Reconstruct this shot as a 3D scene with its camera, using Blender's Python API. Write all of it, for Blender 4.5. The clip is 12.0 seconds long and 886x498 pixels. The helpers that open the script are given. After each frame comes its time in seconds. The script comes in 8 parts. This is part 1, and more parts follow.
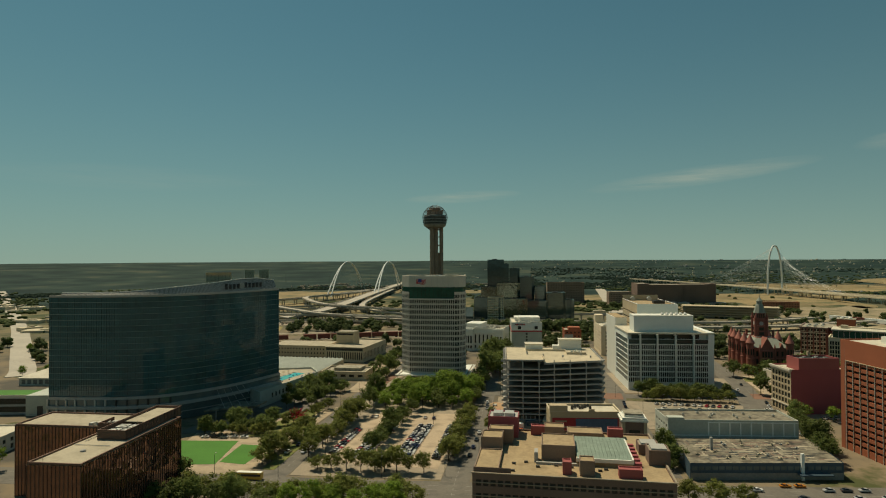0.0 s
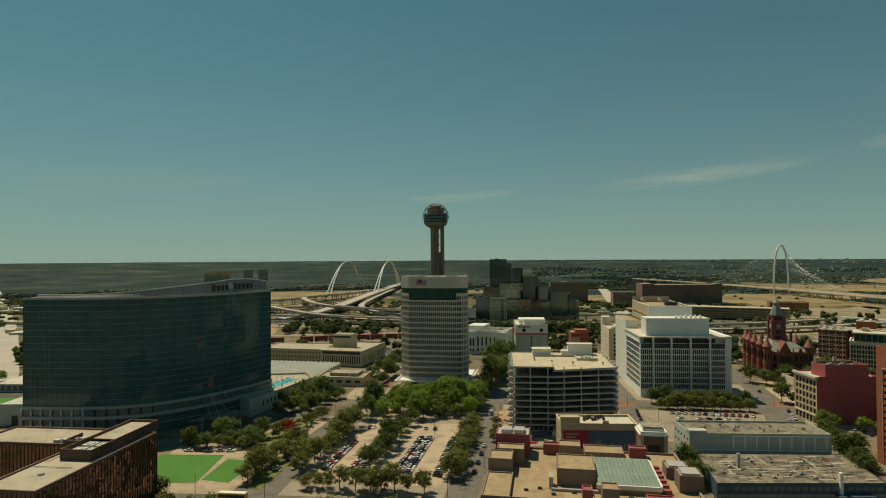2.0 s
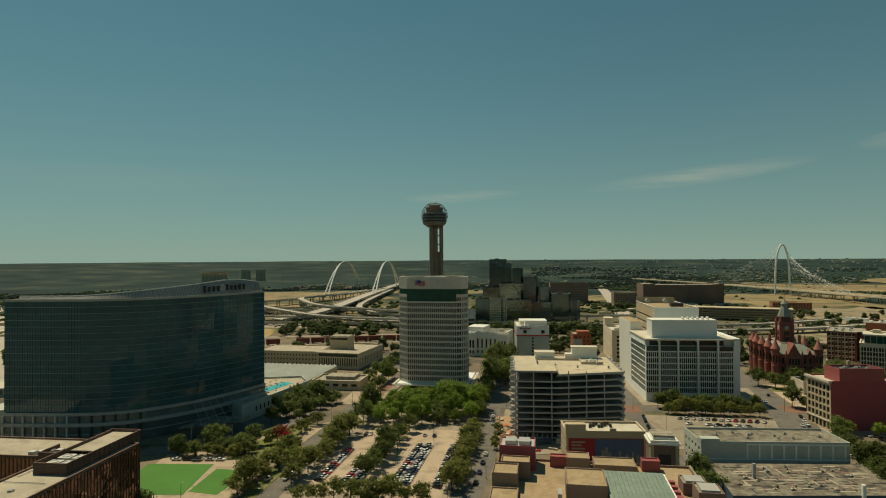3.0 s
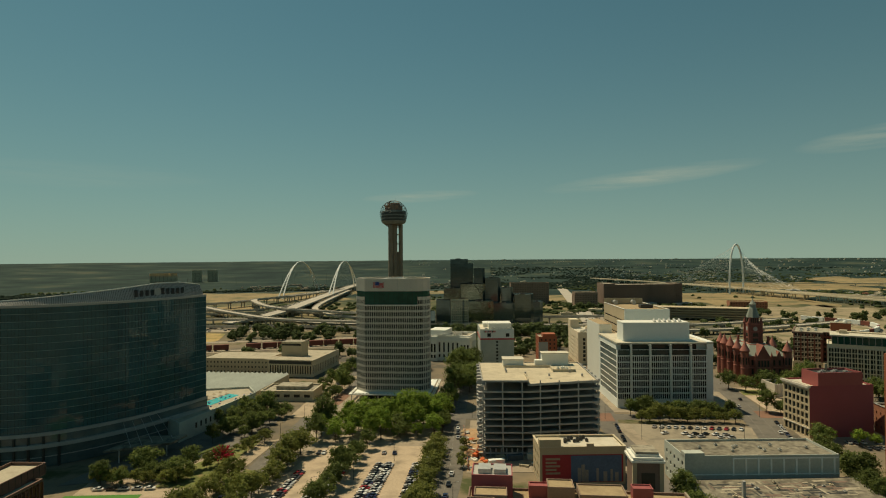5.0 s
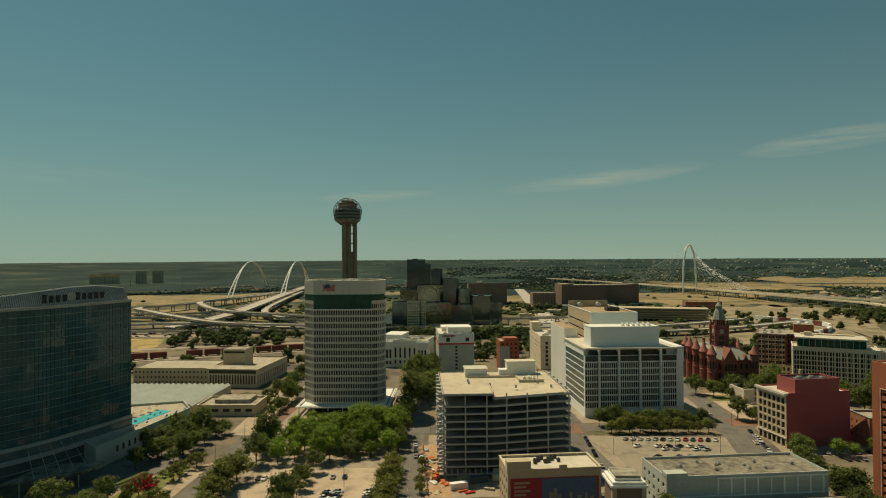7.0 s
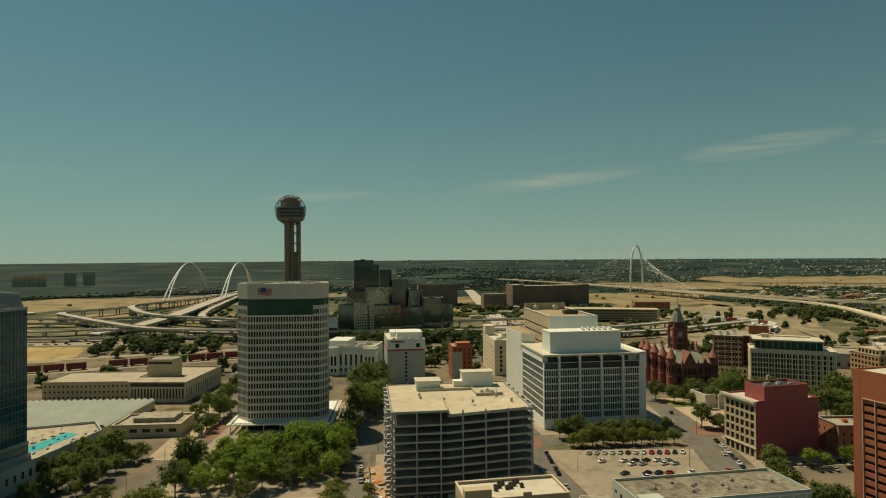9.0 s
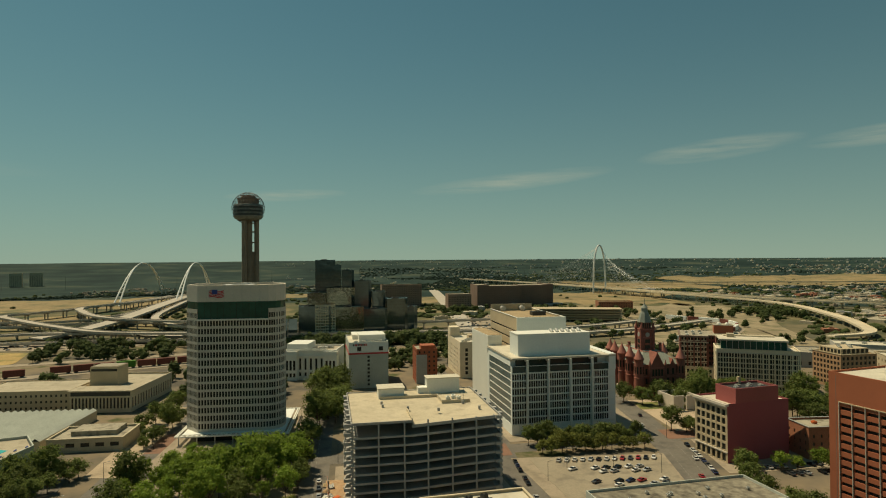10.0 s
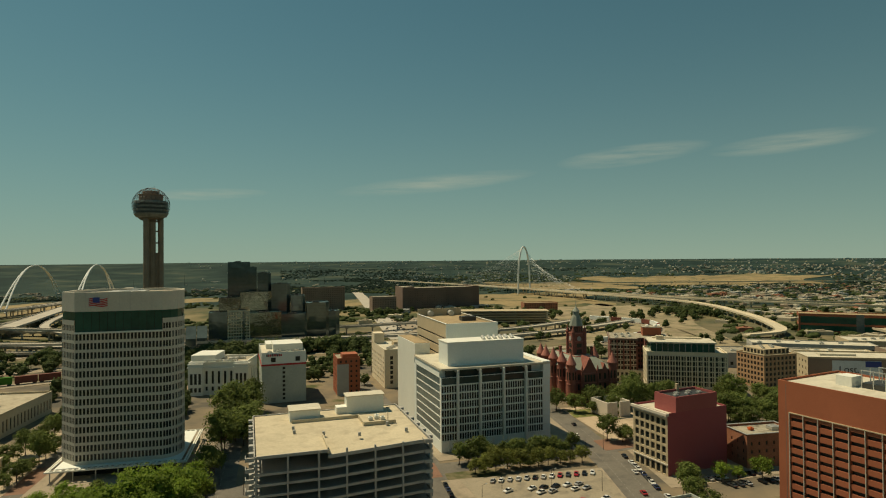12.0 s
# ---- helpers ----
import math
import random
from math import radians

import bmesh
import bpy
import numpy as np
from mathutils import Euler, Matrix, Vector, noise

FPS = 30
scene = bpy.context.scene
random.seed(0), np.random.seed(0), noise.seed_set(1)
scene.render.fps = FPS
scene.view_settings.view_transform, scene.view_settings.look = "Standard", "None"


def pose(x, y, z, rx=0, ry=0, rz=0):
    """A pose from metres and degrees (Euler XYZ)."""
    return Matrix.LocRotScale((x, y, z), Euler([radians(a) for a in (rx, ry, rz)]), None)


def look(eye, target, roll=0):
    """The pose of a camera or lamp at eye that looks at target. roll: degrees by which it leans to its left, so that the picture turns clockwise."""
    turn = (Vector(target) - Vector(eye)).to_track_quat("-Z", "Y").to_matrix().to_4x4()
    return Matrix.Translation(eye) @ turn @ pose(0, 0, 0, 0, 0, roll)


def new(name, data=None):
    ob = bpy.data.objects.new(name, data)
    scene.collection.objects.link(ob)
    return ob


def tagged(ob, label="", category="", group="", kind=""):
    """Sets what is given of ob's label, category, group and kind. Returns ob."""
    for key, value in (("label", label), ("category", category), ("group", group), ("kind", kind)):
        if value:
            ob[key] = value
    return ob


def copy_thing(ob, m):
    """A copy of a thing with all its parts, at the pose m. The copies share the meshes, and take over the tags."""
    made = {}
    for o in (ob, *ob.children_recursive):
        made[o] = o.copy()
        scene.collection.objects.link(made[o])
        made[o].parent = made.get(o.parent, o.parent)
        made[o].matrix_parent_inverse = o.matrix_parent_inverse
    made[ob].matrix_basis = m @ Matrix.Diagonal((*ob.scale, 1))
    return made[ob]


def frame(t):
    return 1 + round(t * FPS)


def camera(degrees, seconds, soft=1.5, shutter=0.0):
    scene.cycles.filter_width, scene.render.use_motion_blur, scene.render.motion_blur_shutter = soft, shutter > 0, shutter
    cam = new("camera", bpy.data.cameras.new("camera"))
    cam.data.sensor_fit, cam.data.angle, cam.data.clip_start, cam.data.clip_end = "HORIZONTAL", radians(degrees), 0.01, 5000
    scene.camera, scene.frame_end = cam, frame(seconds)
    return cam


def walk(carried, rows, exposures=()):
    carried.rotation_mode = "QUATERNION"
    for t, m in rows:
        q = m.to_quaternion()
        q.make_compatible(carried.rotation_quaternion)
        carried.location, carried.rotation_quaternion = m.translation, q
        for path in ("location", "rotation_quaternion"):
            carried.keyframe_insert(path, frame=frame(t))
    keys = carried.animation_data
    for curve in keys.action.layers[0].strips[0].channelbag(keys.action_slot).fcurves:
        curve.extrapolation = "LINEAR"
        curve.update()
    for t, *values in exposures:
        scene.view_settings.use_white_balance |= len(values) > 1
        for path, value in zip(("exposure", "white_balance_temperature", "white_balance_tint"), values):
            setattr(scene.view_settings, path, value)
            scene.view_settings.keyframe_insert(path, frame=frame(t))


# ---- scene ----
cam = camera(72.783, 12.0, soft=1.1)
PATH = [
    (0, pose(0.000, 0.000, 97.067, 90.8140, 0, -1.6337) @ pose(0, 0, 0, 0, 0, -0.2974)),
    (0.5, pose(0.060, 5.489, 97.047, 90.7916, 0, -1.6214) @ pose(0, 0, 0, 0, 0, -0.3094)),
    (1, pose(0.076, 11.238, 97.026, 90.7760, 0, -1.6105) @ pose(0, 0, 0, 0, 0, -0.3118)),
    (1.5, pose(0.069, 17.289, 97.009, 90.7843, 0, -1.5945) @ pose(0, 0, 0, 0, 0, -0.3036)),
    (2, pose(-0.045, 23.718, 96.989, 90.7812, 0, -1.5861) @ pose(0, 0, 0, 0, 0, -0.3001)),
    (2.5, pose(-0.118, 30.281, 96.973, 90.7636, 0, -1.6217) @ pose(0, 0, 0, 0, 0, -0.2956)),
    (3, pose(-0.135, 36.901, 96.962, 90.7726, 0, -1.7157) @ pose(0, 0, 0, 0, 0, -0.3256)),
    (5, pose(-0.520, 64.645, 97.001, 90.7413, 0, -5.6539) @ pose(0, 0, 0, 0, 0, -0.3966)),
    (5.5, pose(0.066, 71.989, 97.029, 90.7086, 0, -6.7513) @ pose(0, 0, 0, 0, 0, -0.3745)),
    (6, pose(0.646, 79.331, 97.054, 90.6870, 0, -7.6407) @ pose(0, 0, 0, 0, 0, -0.3791)),
    (6.5, pose(1.391, 86.651, 97.080, 90.7065, 0, -8.7365) @ pose(0, 0, 0, 0, 0, -0.3566)),
    (8.5, pose(5.898, 115.703, 96.938, 90.7492, 0, -13.2273) @ pose(0, 0, 0, 0, 0, -0.3819)),
    (9, pose(7.510, 122.989, 96.901, 90.7588, 0, -14.6517) @ pose(0, 0, 0, 0, 0, -0.3794)),
    (9.5, pose(9.254, 130.196, 96.866, 90.7557, 0, -16.1982) @ pose(0, 0, 0, 0, 0, -0.4532)),
    (10, pose(11.308, 137.238, 96.841, 90.7197, 0, -18.0756) @ pose(0, 0, 0, 0, 0, -0.4121)),
    (10.5, pose(13.557, 144.178, 96.844, 90.7638, 0, -20.0384) @ pose(0, 0, 0, 0, 0, -0.4736)),
    (11, pose(16.071, 150.971, 96.883, 90.7852, 0, -21.9751) @ pose(0, 0, 0, 0, 0, -0.4375)),
    (11.5, pose(18.604, 157.628, 96.939, 90.7969, 0, -23.5709) @ pose(0, 0, 0, 0, 0, -0.4200)),
    (12, pose(21.083, 164.208, 96.995, 90.7923, 0, -25.2277) @ pose(0, 0, 0, 0, 0, -0.4601)),
]
EXPOSURES = [(0.0, 0.16, 6500, 5.0), (3.2, 0.17, 6520, 5.0), (5.0, 0.20, 6850, 5.0), (12.0, 0.24, 6900, 5.0)]
walk(cam, PATH, EXPOSURES)

# ---- daylight: hazy blue summer sky, high sun ahead and to the left ----
SUN_TO = Vector((-0.281, 0.393, 0.875)).normalized()
world = bpy.data.worlds.new("sky")
scene.world = world
world.use_nodes = True
wt = world.node_tree
wt.nodes.clear()
w_out = wt.nodes.new("ShaderNodeOutputWorld")
w_bg = wt.nodes.new("ShaderNodeBackground")
w_sky = wt.nodes.new("ShaderNodeTexSky")
w_sky.sky_type = "NISHITA"
w_sky.sun_disc = False
w_sky.sun_elevation = math.asin(SUN_TO.z)
w_sky.sun_rotation = math.atan2(SUN_TO.x, SUN_TO.y)
w_sky.altitude = 150
w_sky.air_density = 1.0
w_sky.dust_density = 0.3
w_sky.ozone_density = 2.5
w_co = wt.nodes.new("ShaderNodeTexCoord")
w_sep = wt.nodes.new("ShaderNodeSeparateXYZ")
wt.links.new(w_co.outputs["Generated"], w_sep.inputs[0])


def wmath(op, a, b=0.0, c=0.0):
    n = wt.nodes.new("ShaderNodeMath")
    n.operation = op
    for k, v in enumerate((a, b, c)):
        if isinstance(v, (int, float)):
            n.inputs[k].default_value = v
        else:
            wt.links.new(v, n.inputs[k])
    return n.outputs[0]


# the haze keeps the lowest sky as pale as the sky a little higher
w_up = wmath("MULTIPLY_ADD", wmath("MAXIMUM", w_sep.outputs["Z"], 0.0), 0.80, 0.11)
w_vec = wt.nodes.new("ShaderNodeCombineXYZ")
wt.links.new(w_sep.outputs["X"], w_vec.inputs[0])
wt.links.new(w_sep.outputs["Y"], w_vec.inputs[1])
wt.links.new(w_up, w_vec.inputs[2])
w_nrm = wt.nodes.new("ShaderNodeVectorMath")
w_nrm.operation = "NORMALIZE"
wt.links.new(w_vec.outputs[0], w_nrm.inputs[0])
wt.links.new(w_nrm.outputs[0], w_sky.inputs["Vector"])
# thin streaks of high cloud low over the horizon: azimuth, height, half width, half thickness, slope, amount
w_az = wmath("ARCTAN2", w_sep.outputs["X"], w_sep.outputs["Y"])
w_map = wt.nodes.new("ShaderNodeMapping")
w_map.inputs["Scale"].default_value = (5.0, 5.0, 60.0)
wt.links.new(w_co.outputs["Generated"], w_map.inputs["Vector"])
w_noise = wt.nodes.new("ShaderNodeTexNoise")
w_noise.inputs["Scale"].default_value = 1.7
w_noise.inputs["Detail"].default_value = 8.0
w_noise.inputs["Roughness"].default_value = 0.6
wt.links.new(w_map.outputs[0], w_noise.inputs["Vector"])
w_amt = 0.0
for az, el, w, h, slope, amount in ((0.062, 0.100, 0.10, 0.010, 0.05, 0.46), (0.43, 0.122, 0.17, 0.015, 0.09, 0.44),
                                    (0.746, 0.158, 0.12, 0.017, 0.08, 0.42), (0.964, 0.160, 0.11, 0.015, 0.05, 0.44), (-0.45, 0.12, 0.20, 0.02, 0.0, 0.10)):
    dx = wmath("SUBTRACT", w_az, az)
    dz = wmath("SUBTRACT", w_sep.outputs["Z"], wmath("MULTIPLY_ADD", dx, slope, el))
    q = wmath("ADD", wmath("POWER", wmath("ABSOLUTE", wmath("DIVIDE", dx, w)), 2.0), wmath("POWER", wmath("ABSOLUTE", wmath("DIVIDE", dz, h)), 2.0))
    m = wmath("MULTIPLY", wmath("MAXIMUM", wmath("SUBTRACT", 1.0, q), 0.0), amount)
    w_amt = wmath("ADD", w_amt, m)
w_wisp = wmath("MAXIMUM", wmath("MULTIPLY_ADD", w_noise.outputs["Fac"], 2.6, -0.75), 0.0)
w_amt = wmath("MINIMUM", wmath("MULTIPLY", w_amt, w_wisp), 0.8)
w_hue = wt.nodes.new("ShaderNodeMix")
w_hue.data_type = "RGBA"
w_hue.blend_type = "MULTIPLY"
w_hue.inputs[0].default_value = 1.0
w_hue.inputs[7].default_value = (0.60, 0.95, 0.725, 1)
wt.links.new(w_sky.outputs[0], w_hue.inputs[6])
w_mix = wt.nodes.new("ShaderNodeMix")
w_mix.data_type = "RGBA"
w_mix.inputs[7].default_value = (7.4, 7.6, 6.0, 1)
wt.links.new(w_amt, w_mix.inputs[0])
w_haze = wt.nodes.new("ShaderNodeMix")
w_haze.data_type = "RGBA"
w_haze.inputs[7].default_value = (4.9, 6.3, 5.1, 1)
wt.links.new(wmath("MULTIPLY", wmath("EXPONENT", wmath("MULTIPLY", wmath("MAXIMUM", w_sep.outputs["Z"], 0.0), -7.5)), 0.85), w_haze.inputs[0])
wt.links.new(w_hue.outputs[2], w_haze.inputs[6])
wt.links.new(w_haze.outputs[2], w_mix.inputs[6])
wt.links.new(w_mix.outputs[2], w_bg.inputs["Color"])
w_bg.inputs["Strength"].default_value = 0.05
wt.links.new(w_bg.outputs[0], w_out.inputs[0])

sun_data = bpy.data.lights.new("sun", "SUN")
sun_data.energy = 3.65
sun_data.angle = radians(0.55)
sun_data.color = (1.0, 0.84, 0.60)
sun = new("sun", sun_data)
sun.matrix_world = look(SUN_TO * 500, (0, 0, 0))


# ---- materials ----
def material(name, c, rough=0.8, metal=0.0, var=0.18, s1=0.06, s2=1.2, bump=0.15, stain=None, rnd=0.0, spec=0.4):
    """Base colour with broad and fine variation in metres, and a fine relief."""
    m = bpy.data.materials.new(name)
    m.use_nodes = True
    nt = m.node_tree
    bs = nt.nodes["Principled BSDF"]
    bs.inputs["Roughness"].default_value = rough
    bs.inputs["Metallic"].default_value = metal
    bs.inputs["Specular IOR Level"].default_value = spec
    geo = nt.nodes.new("ShaderNodeNewGeometry")
    vals = []
    for s, d in ((s1, 5.0), (s2, 4.0)):
        n = nt.nodes.new("ShaderNodeTexNoise")
        n.inputs["Scale"].default_value = s
        n.inputs["Detail"].default_value = d
        n.inputs["Roughness"].default_value = 0.6
        nt.links.new(geo.outputs["Position"], n.inputs["Vector"])
        vals.append(n)
    add = nt.nodes.new("ShaderNodeMath")
    add.operation = "ADD"
    nt.links.new(vals[0].outputs["Fac"], add.inputs[0])
    nt.links.new(vals[1].outputs["Fac"], add.inputs[1])
    src = add.outputs[0]
    if rnd:
        oi = nt.nodes.new("ShaderNodeObjectInfo")
        ra = nt.nodes.new("ShaderNodeMath")
        ra.operation = "MULTIPLY_ADD"
        ra.inputs[1].default_value = rnd
        nt.links.new(oi.outputs["Random"], ra.inputs[0])
        nt.links.new(src, ra.inputs[2])
        src = ra.outputs[0]
    mr = nt.nodes.new("ShaderNodeMapRange")
    mr.inputs[1].default_value = 0.7
    mr.inputs[2].default_value = 1.3 + rnd
    mr.inputs[3].default_value = 1 - var
    mr.inputs[4].default_value = 1 + var
    nt.links.new(src, mr.inputs[0])
    mx = nt.nodes.new("ShaderNodeVectorMath")
    mx.operation = "SCALE"
    mx.inputs[0].default_value = c
    nt.links.new(mr.outputs[0], mx.inputs["Scale"])
    col = mx.outputs[0]
    if stain:
        ramp = nt.nodes.new("ShaderNodeValToRGB")
        ramp.color_ramp.elements[0].position = 0.5
        ramp.color_ramp.elements[1].position = 0.68
        sn = nt.nodes.new("ShaderNodeTexNoise")
        sn.inputs["Scale"].default_value = s1 * 3.1
        sn.inputs["Detail"].default_value = 6
        nt.links.new(geo.outputs["Position"], sn.inputs["Vector"])
        nt.links.new(sn.outputs["Fac"], ramp.inputs[0])
        mm = nt.nodes.new("ShaderNodeMix")
        mm.data_type = "RGBA"
        mm.inputs[7].default_value = (*stain, 1)
        nt.links.new(ramp.outputs[0], mm.inputs[0])
        nt.links.new(col, mm.inputs[6])
        col = mm.outputs[2]
    nt.links.new(col, bs.inputs["Base Color"])
    if bump:
        bp = nt.nodes.new("ShaderNodeBump")
        bp.inputs["Strength"].default_value = bump
        bp.inputs["Distance"].default_value = 0.15
        nt.links.new(vals[1].outputs["Fac"], bp.inputs["Height"])
        nt.links.new(bp.outputs[0], bs.inputs["Normal"])
    return m


def glass(name, c, rough=0.06, spec=0.6, wave=0.02, rnd=0.25):
    m = material(name, c, rough, 0.0, 0.35, 0.05, 0.25, 0.0, rnd=rnd, spec=spec)
    nt = m.node_tree
    bs = nt.nodes["Principled BSDF"]
    geo = nt.nodes.new("ShaderNodeNewGeometry")
    n = nt.nodes.new("ShaderNodeTexNoise")
    n.inputs["Scale"].default_value = 0.12
    nt.links.new(geo.outputs["Position"], n.inputs["Vector"])
    bp = nt.nodes.new("ShaderNodeBump")
    bp.inputs["Strength"].default_value = wave
    bp.inputs["Distance"].default_value = 2.0
    nt.links.new(n.outputs["Fac"], bp.inputs["Height"])
    nt.links.new(bp.outputs[0], bs.inputs["Normal"])
    return m


ASPHALT = material("asphalt", (0.145, 0.133, 0.110), 0.9, s1=0.05, s2=0.9, stain=(0.10, 0.093, 0.08))
ROADMARK = material("road_paint", (0.24, 0.23, 0.20), 0.8, var=0.3)
CONCRETE = material("concrete", (0.30, 0.25, 0.18), 0.85, stain=(0.22, 0.185, 0.13))
LOT = material("lot_concrete", (0.43, 0.34, 0.235), 0.9, s1=0.04, stain=(0.30, 0.24, 0.165))
OLDLOT = material("worn_lot_paving", (0.29, 0.25, 0.18), 0.9, s1=0.05, stain=(0.20, 0.175, 0.13))
KERB = material("kerb_stone", (0.42, 0.37, 0.29), 0.85)
PLAZA = material("plaza_stone", (0.37, 0.295, 0.20), 0.85, stain=(0.26, 0.21, 0.14))
BRICKPAVE = material("brick_paving", (0.21, 0.115, 0.075), 0.85)
ORANGEDIRT = material("bare_soil", (0.40, 0.27, 0.155), 0.95, var=0.3, s1=0.2, s2=1.5, stain=(0.34, 0.19, 0.09))
LAWN = material("lawn_grass", (0.06, 0.18, 0.022), 0.9, var=0.15, s1=0.08, s2=2.5)
FADEDLAWN = material("faded_lawn", (0.13, 0.15, 0.04), 0.95, var=0.3, s1=0.1, stain=(0.24, 0.19, 0.08))
LEVEE = material("levee_grass", (0.245, 0.185, 0.088), 0.95, var=0.4, s1=0.006, s2=0.10, stain=(0.10, 0.105, 0.045))
DRYGRASS = material("dry_grass", (0.38, 0.27, 0.10), 0.95, var=0.3, s1=0.02, s2=0.3, stain=(0.20, 0.18, 0.06))
WATER = material("pool_water", (0.05, 0.42, 0.42), 0.08, var=0.1, bump=0.05, spec=0.5)
HWYPALE = material("pale_bridge_concrete", (0.55, 0.48, 0.345), 0.85, s1=0.03, s2=0.4)
HWY = material("highway_concrete", (0.40, 0.365, 0.30), 0.85, s1=0.03, s2=0.4)
LEAF = material("leaves", (0.135, 0.172, 0.046), 0.75, var=0.55, s1=0.25, s2=1.6, bump=0.0, rnd=0.5, spec=0.25)
LEAFD = material("dusky_leaves", (0.098, 0.128, 0.047), 0.8, var=0.5, s1=0.05, s2=0.8, bump=0.0, spec=0.15)
DRYLAND = material("bare_dry_ground", (0.27, 0.22, 0.135), 0.95, var=0.35, s1=0.012, s2=0.1, stain=(0.13, 0.125, 0.06))
LEAFB = material("bright_leaves", (0.20, 0.285, 0.042), 0.75, var=0.5, s1=0.25, s2=1.6, bump=0.0, rnd=0.4, spec=0.25)
LEAFY = material("olive_leaves", (0.185, 0.205, 0.05), 0.75, var=0.45, s1=0.25, s2=1.6, bump=0.0, rnd=0.5, spec=0.25)
BARK = material("bark", (0.10, 0.075, 0.05), 0.95)
# the blue of distant haze is put into this base colour
HAZEWOODS = material("far_woods", (0.040, 0.066, 0.048), 0.9, var=0.30, s1=0.003, s2=0.03, bump=0.0, spec=0.1)
for m in (LEAF, LEAFB, LEAFY, LEAFD, HAZEWOODS):
    nt = m.node_tree
    bs = nt.nodes["Principled BSDF"]
    tl = nt.nodes.new("ShaderNodeBsdfTranslucent")
    nt.links.new(bs.inputs["Base Color"].links[0].from_socket, tl.inputs["Color"])
    mx = nt.nodes.new("ShaderNodeMixShader")
    mx.inputs[0].default_value = 0.5
    nt.links.new(bs.outputs[0], mx.inputs[1])
    nt.links.new(tl.outputs[0], mx.inputs[2])
    nt.links.new(mx.outputs[0], nt.nodes["Material Output"].inputs["Surface"])
ROOFB = material("beige_roof_deck", (0.50, 0.435, 0.305), 0.85, var=0.14, s1=0.07, stain=(0.41, 0.355, 0.25))
ROOFP = material("weathered_pale_roof", (0.40, 0.355, 0.26), 0.9, var=0.18, s1=0.06, stain=(0.30, 0.265, 0.19))
ROOFW = material("white_roof_membrane", (0.56, 0.52, 0.41), 0.75, var=0.12, stain=(0.46, 0.42, 0.32))
ROOFG = material("grey_gravel_roof", (0.33, 0.30, 0.225), 0.95, s1=0.1, stain=(0.17, 0.15, 0.11))
ROOFT = material("tan_roof_felt", (0.35, 0.265, 0.15), 0.9, var=0.2, s1=0.1, stain=(0.27, 0.20, 0.11))
ROOFDIRTY = material("weathered_bitumen_roof", (0.21, 0.19, 0.14), 0.95, var=0.55, s1=0.07, s2=0.5, stain=(0.075, 0.065, 0.05))
CASTGREY = material("cast_concrete", (0.37, 0.365, 0.335), 0.85, var=0.12, s1=0.1)
PALESTONE = material("pale_stone", (0.58, 0.53, 0.44), 0.8, var=0.1)
WHITEPANEL = material("white_panel", (0.74, 0.77, 0.72), 0.6, var=0.06, bump=0.05)
WHITEPAINT = material("white_paint", (0.74, 0.74, 0.66), 0.55, var=0.06, bump=0.03)
BUFF = material("buff_brick", (0.46, 0.38, 0.25), 0.85, var=0.12, s2=3)
TANSTONE = material("tan_stone", (0.54, 0.47, 0.33), 0.85, var=0.14)
CREAMSTONE = material("cream_stone", (0.70, 0.61, 0.44), 0.85, var=0.14)
REDPAINT = material("maroon_painted_brick", (0.29, 0.072, 0.08), 0.75, var=0.10, s1=0.05, s2=2.5)
REDTRIM = material("red_parapet_paint", (0.31, 0.085, 0.08), 0.7, var=0.1)
REDBRICK = material("orange_red_brick", (0.335, 0.105, 0.05), 0.85, var=0.12, s1=0.08, s2=3)
RUSTBRICK = material("weathered_orange_brick", (0.29, 0.125, 0.07), 0.9, var=0.3, s1=0.12, s2=2)
LOFTBRICK = material("tan_orange_brick", (0.40, 0.25, 0.14), 0.85, var=0.15, s1=0.1, s2=3)
DARKBRICK = material("dark_brown_brick", (0.19, 0.13, 0.098), 0.85, var=0.2, s2=2.5)
DARKRED = material("dark_red_brick", (0.20, 0.075, 0.055), 0.85, var=0.18, s1=0.1, s2=3)
BROWNBRICK = material("brown_brick", (0.25, 0.18, 0.13), 0.85, var=0.18, s2=2.5)
SANDRED = material("red_sandstone", (0.235, 0.085, 0.062), 0.85, var=0.3, s1=0.15, s2=1.5)
CONERED = material("red_cone_tiles", (0.36, 0.14, 0.105), 0.7, var=0.2)
SLATE = material("grey_green_slate", (0.23, 0.255, 0.21), 0.7, var=0.2)
COPPERG = material("green_ribbed_metal", (0.23, 0.30, 0.24), 0.6, 0.0, var=0.2, s1=0.2)
BRONZE = glass("bronze_mirror_glass", (0.22, 0.125, 0.092), 0.05, 0.8, 0.45, 0.5)
BRONZE.node_tree.nodes["Principled BSDF"].inputs["Metallic"].default_value = 0.8
BRONZEM = material("bronze_mullion", (0.15, 0.085, 0.06), 0.6, 0.2)
GLASST = glass("teal_curtain_glass", (0.042, 0.110, 0.122), 0.05, 0.36, 0.03)
GLASSD = glass("dark_window_glass", (0.032, 0.035, 0.030), 0.12, 0.3)
GLASSG = glass("green_band_glass", (0.014, 0.075, 0.052), 0.08, 0.3)
GLASSK = glass("smoked_green_glass", (0.035, 0.055, 0.048), 0.10, 0.35)
GLASSB = glass("blue_grey_strip_glass", (0.12, 0.155, 0.15), 0.12, 0.5)
GLASSM = glass("dark_mirror_glass", (0.12, 0.155, 0.155), 0.08, 0.5, 0.04, 0.7)
GLASSM.node_tree.nodes["Principled BSDF"].inputs["Metallic"].default_value = 0.6
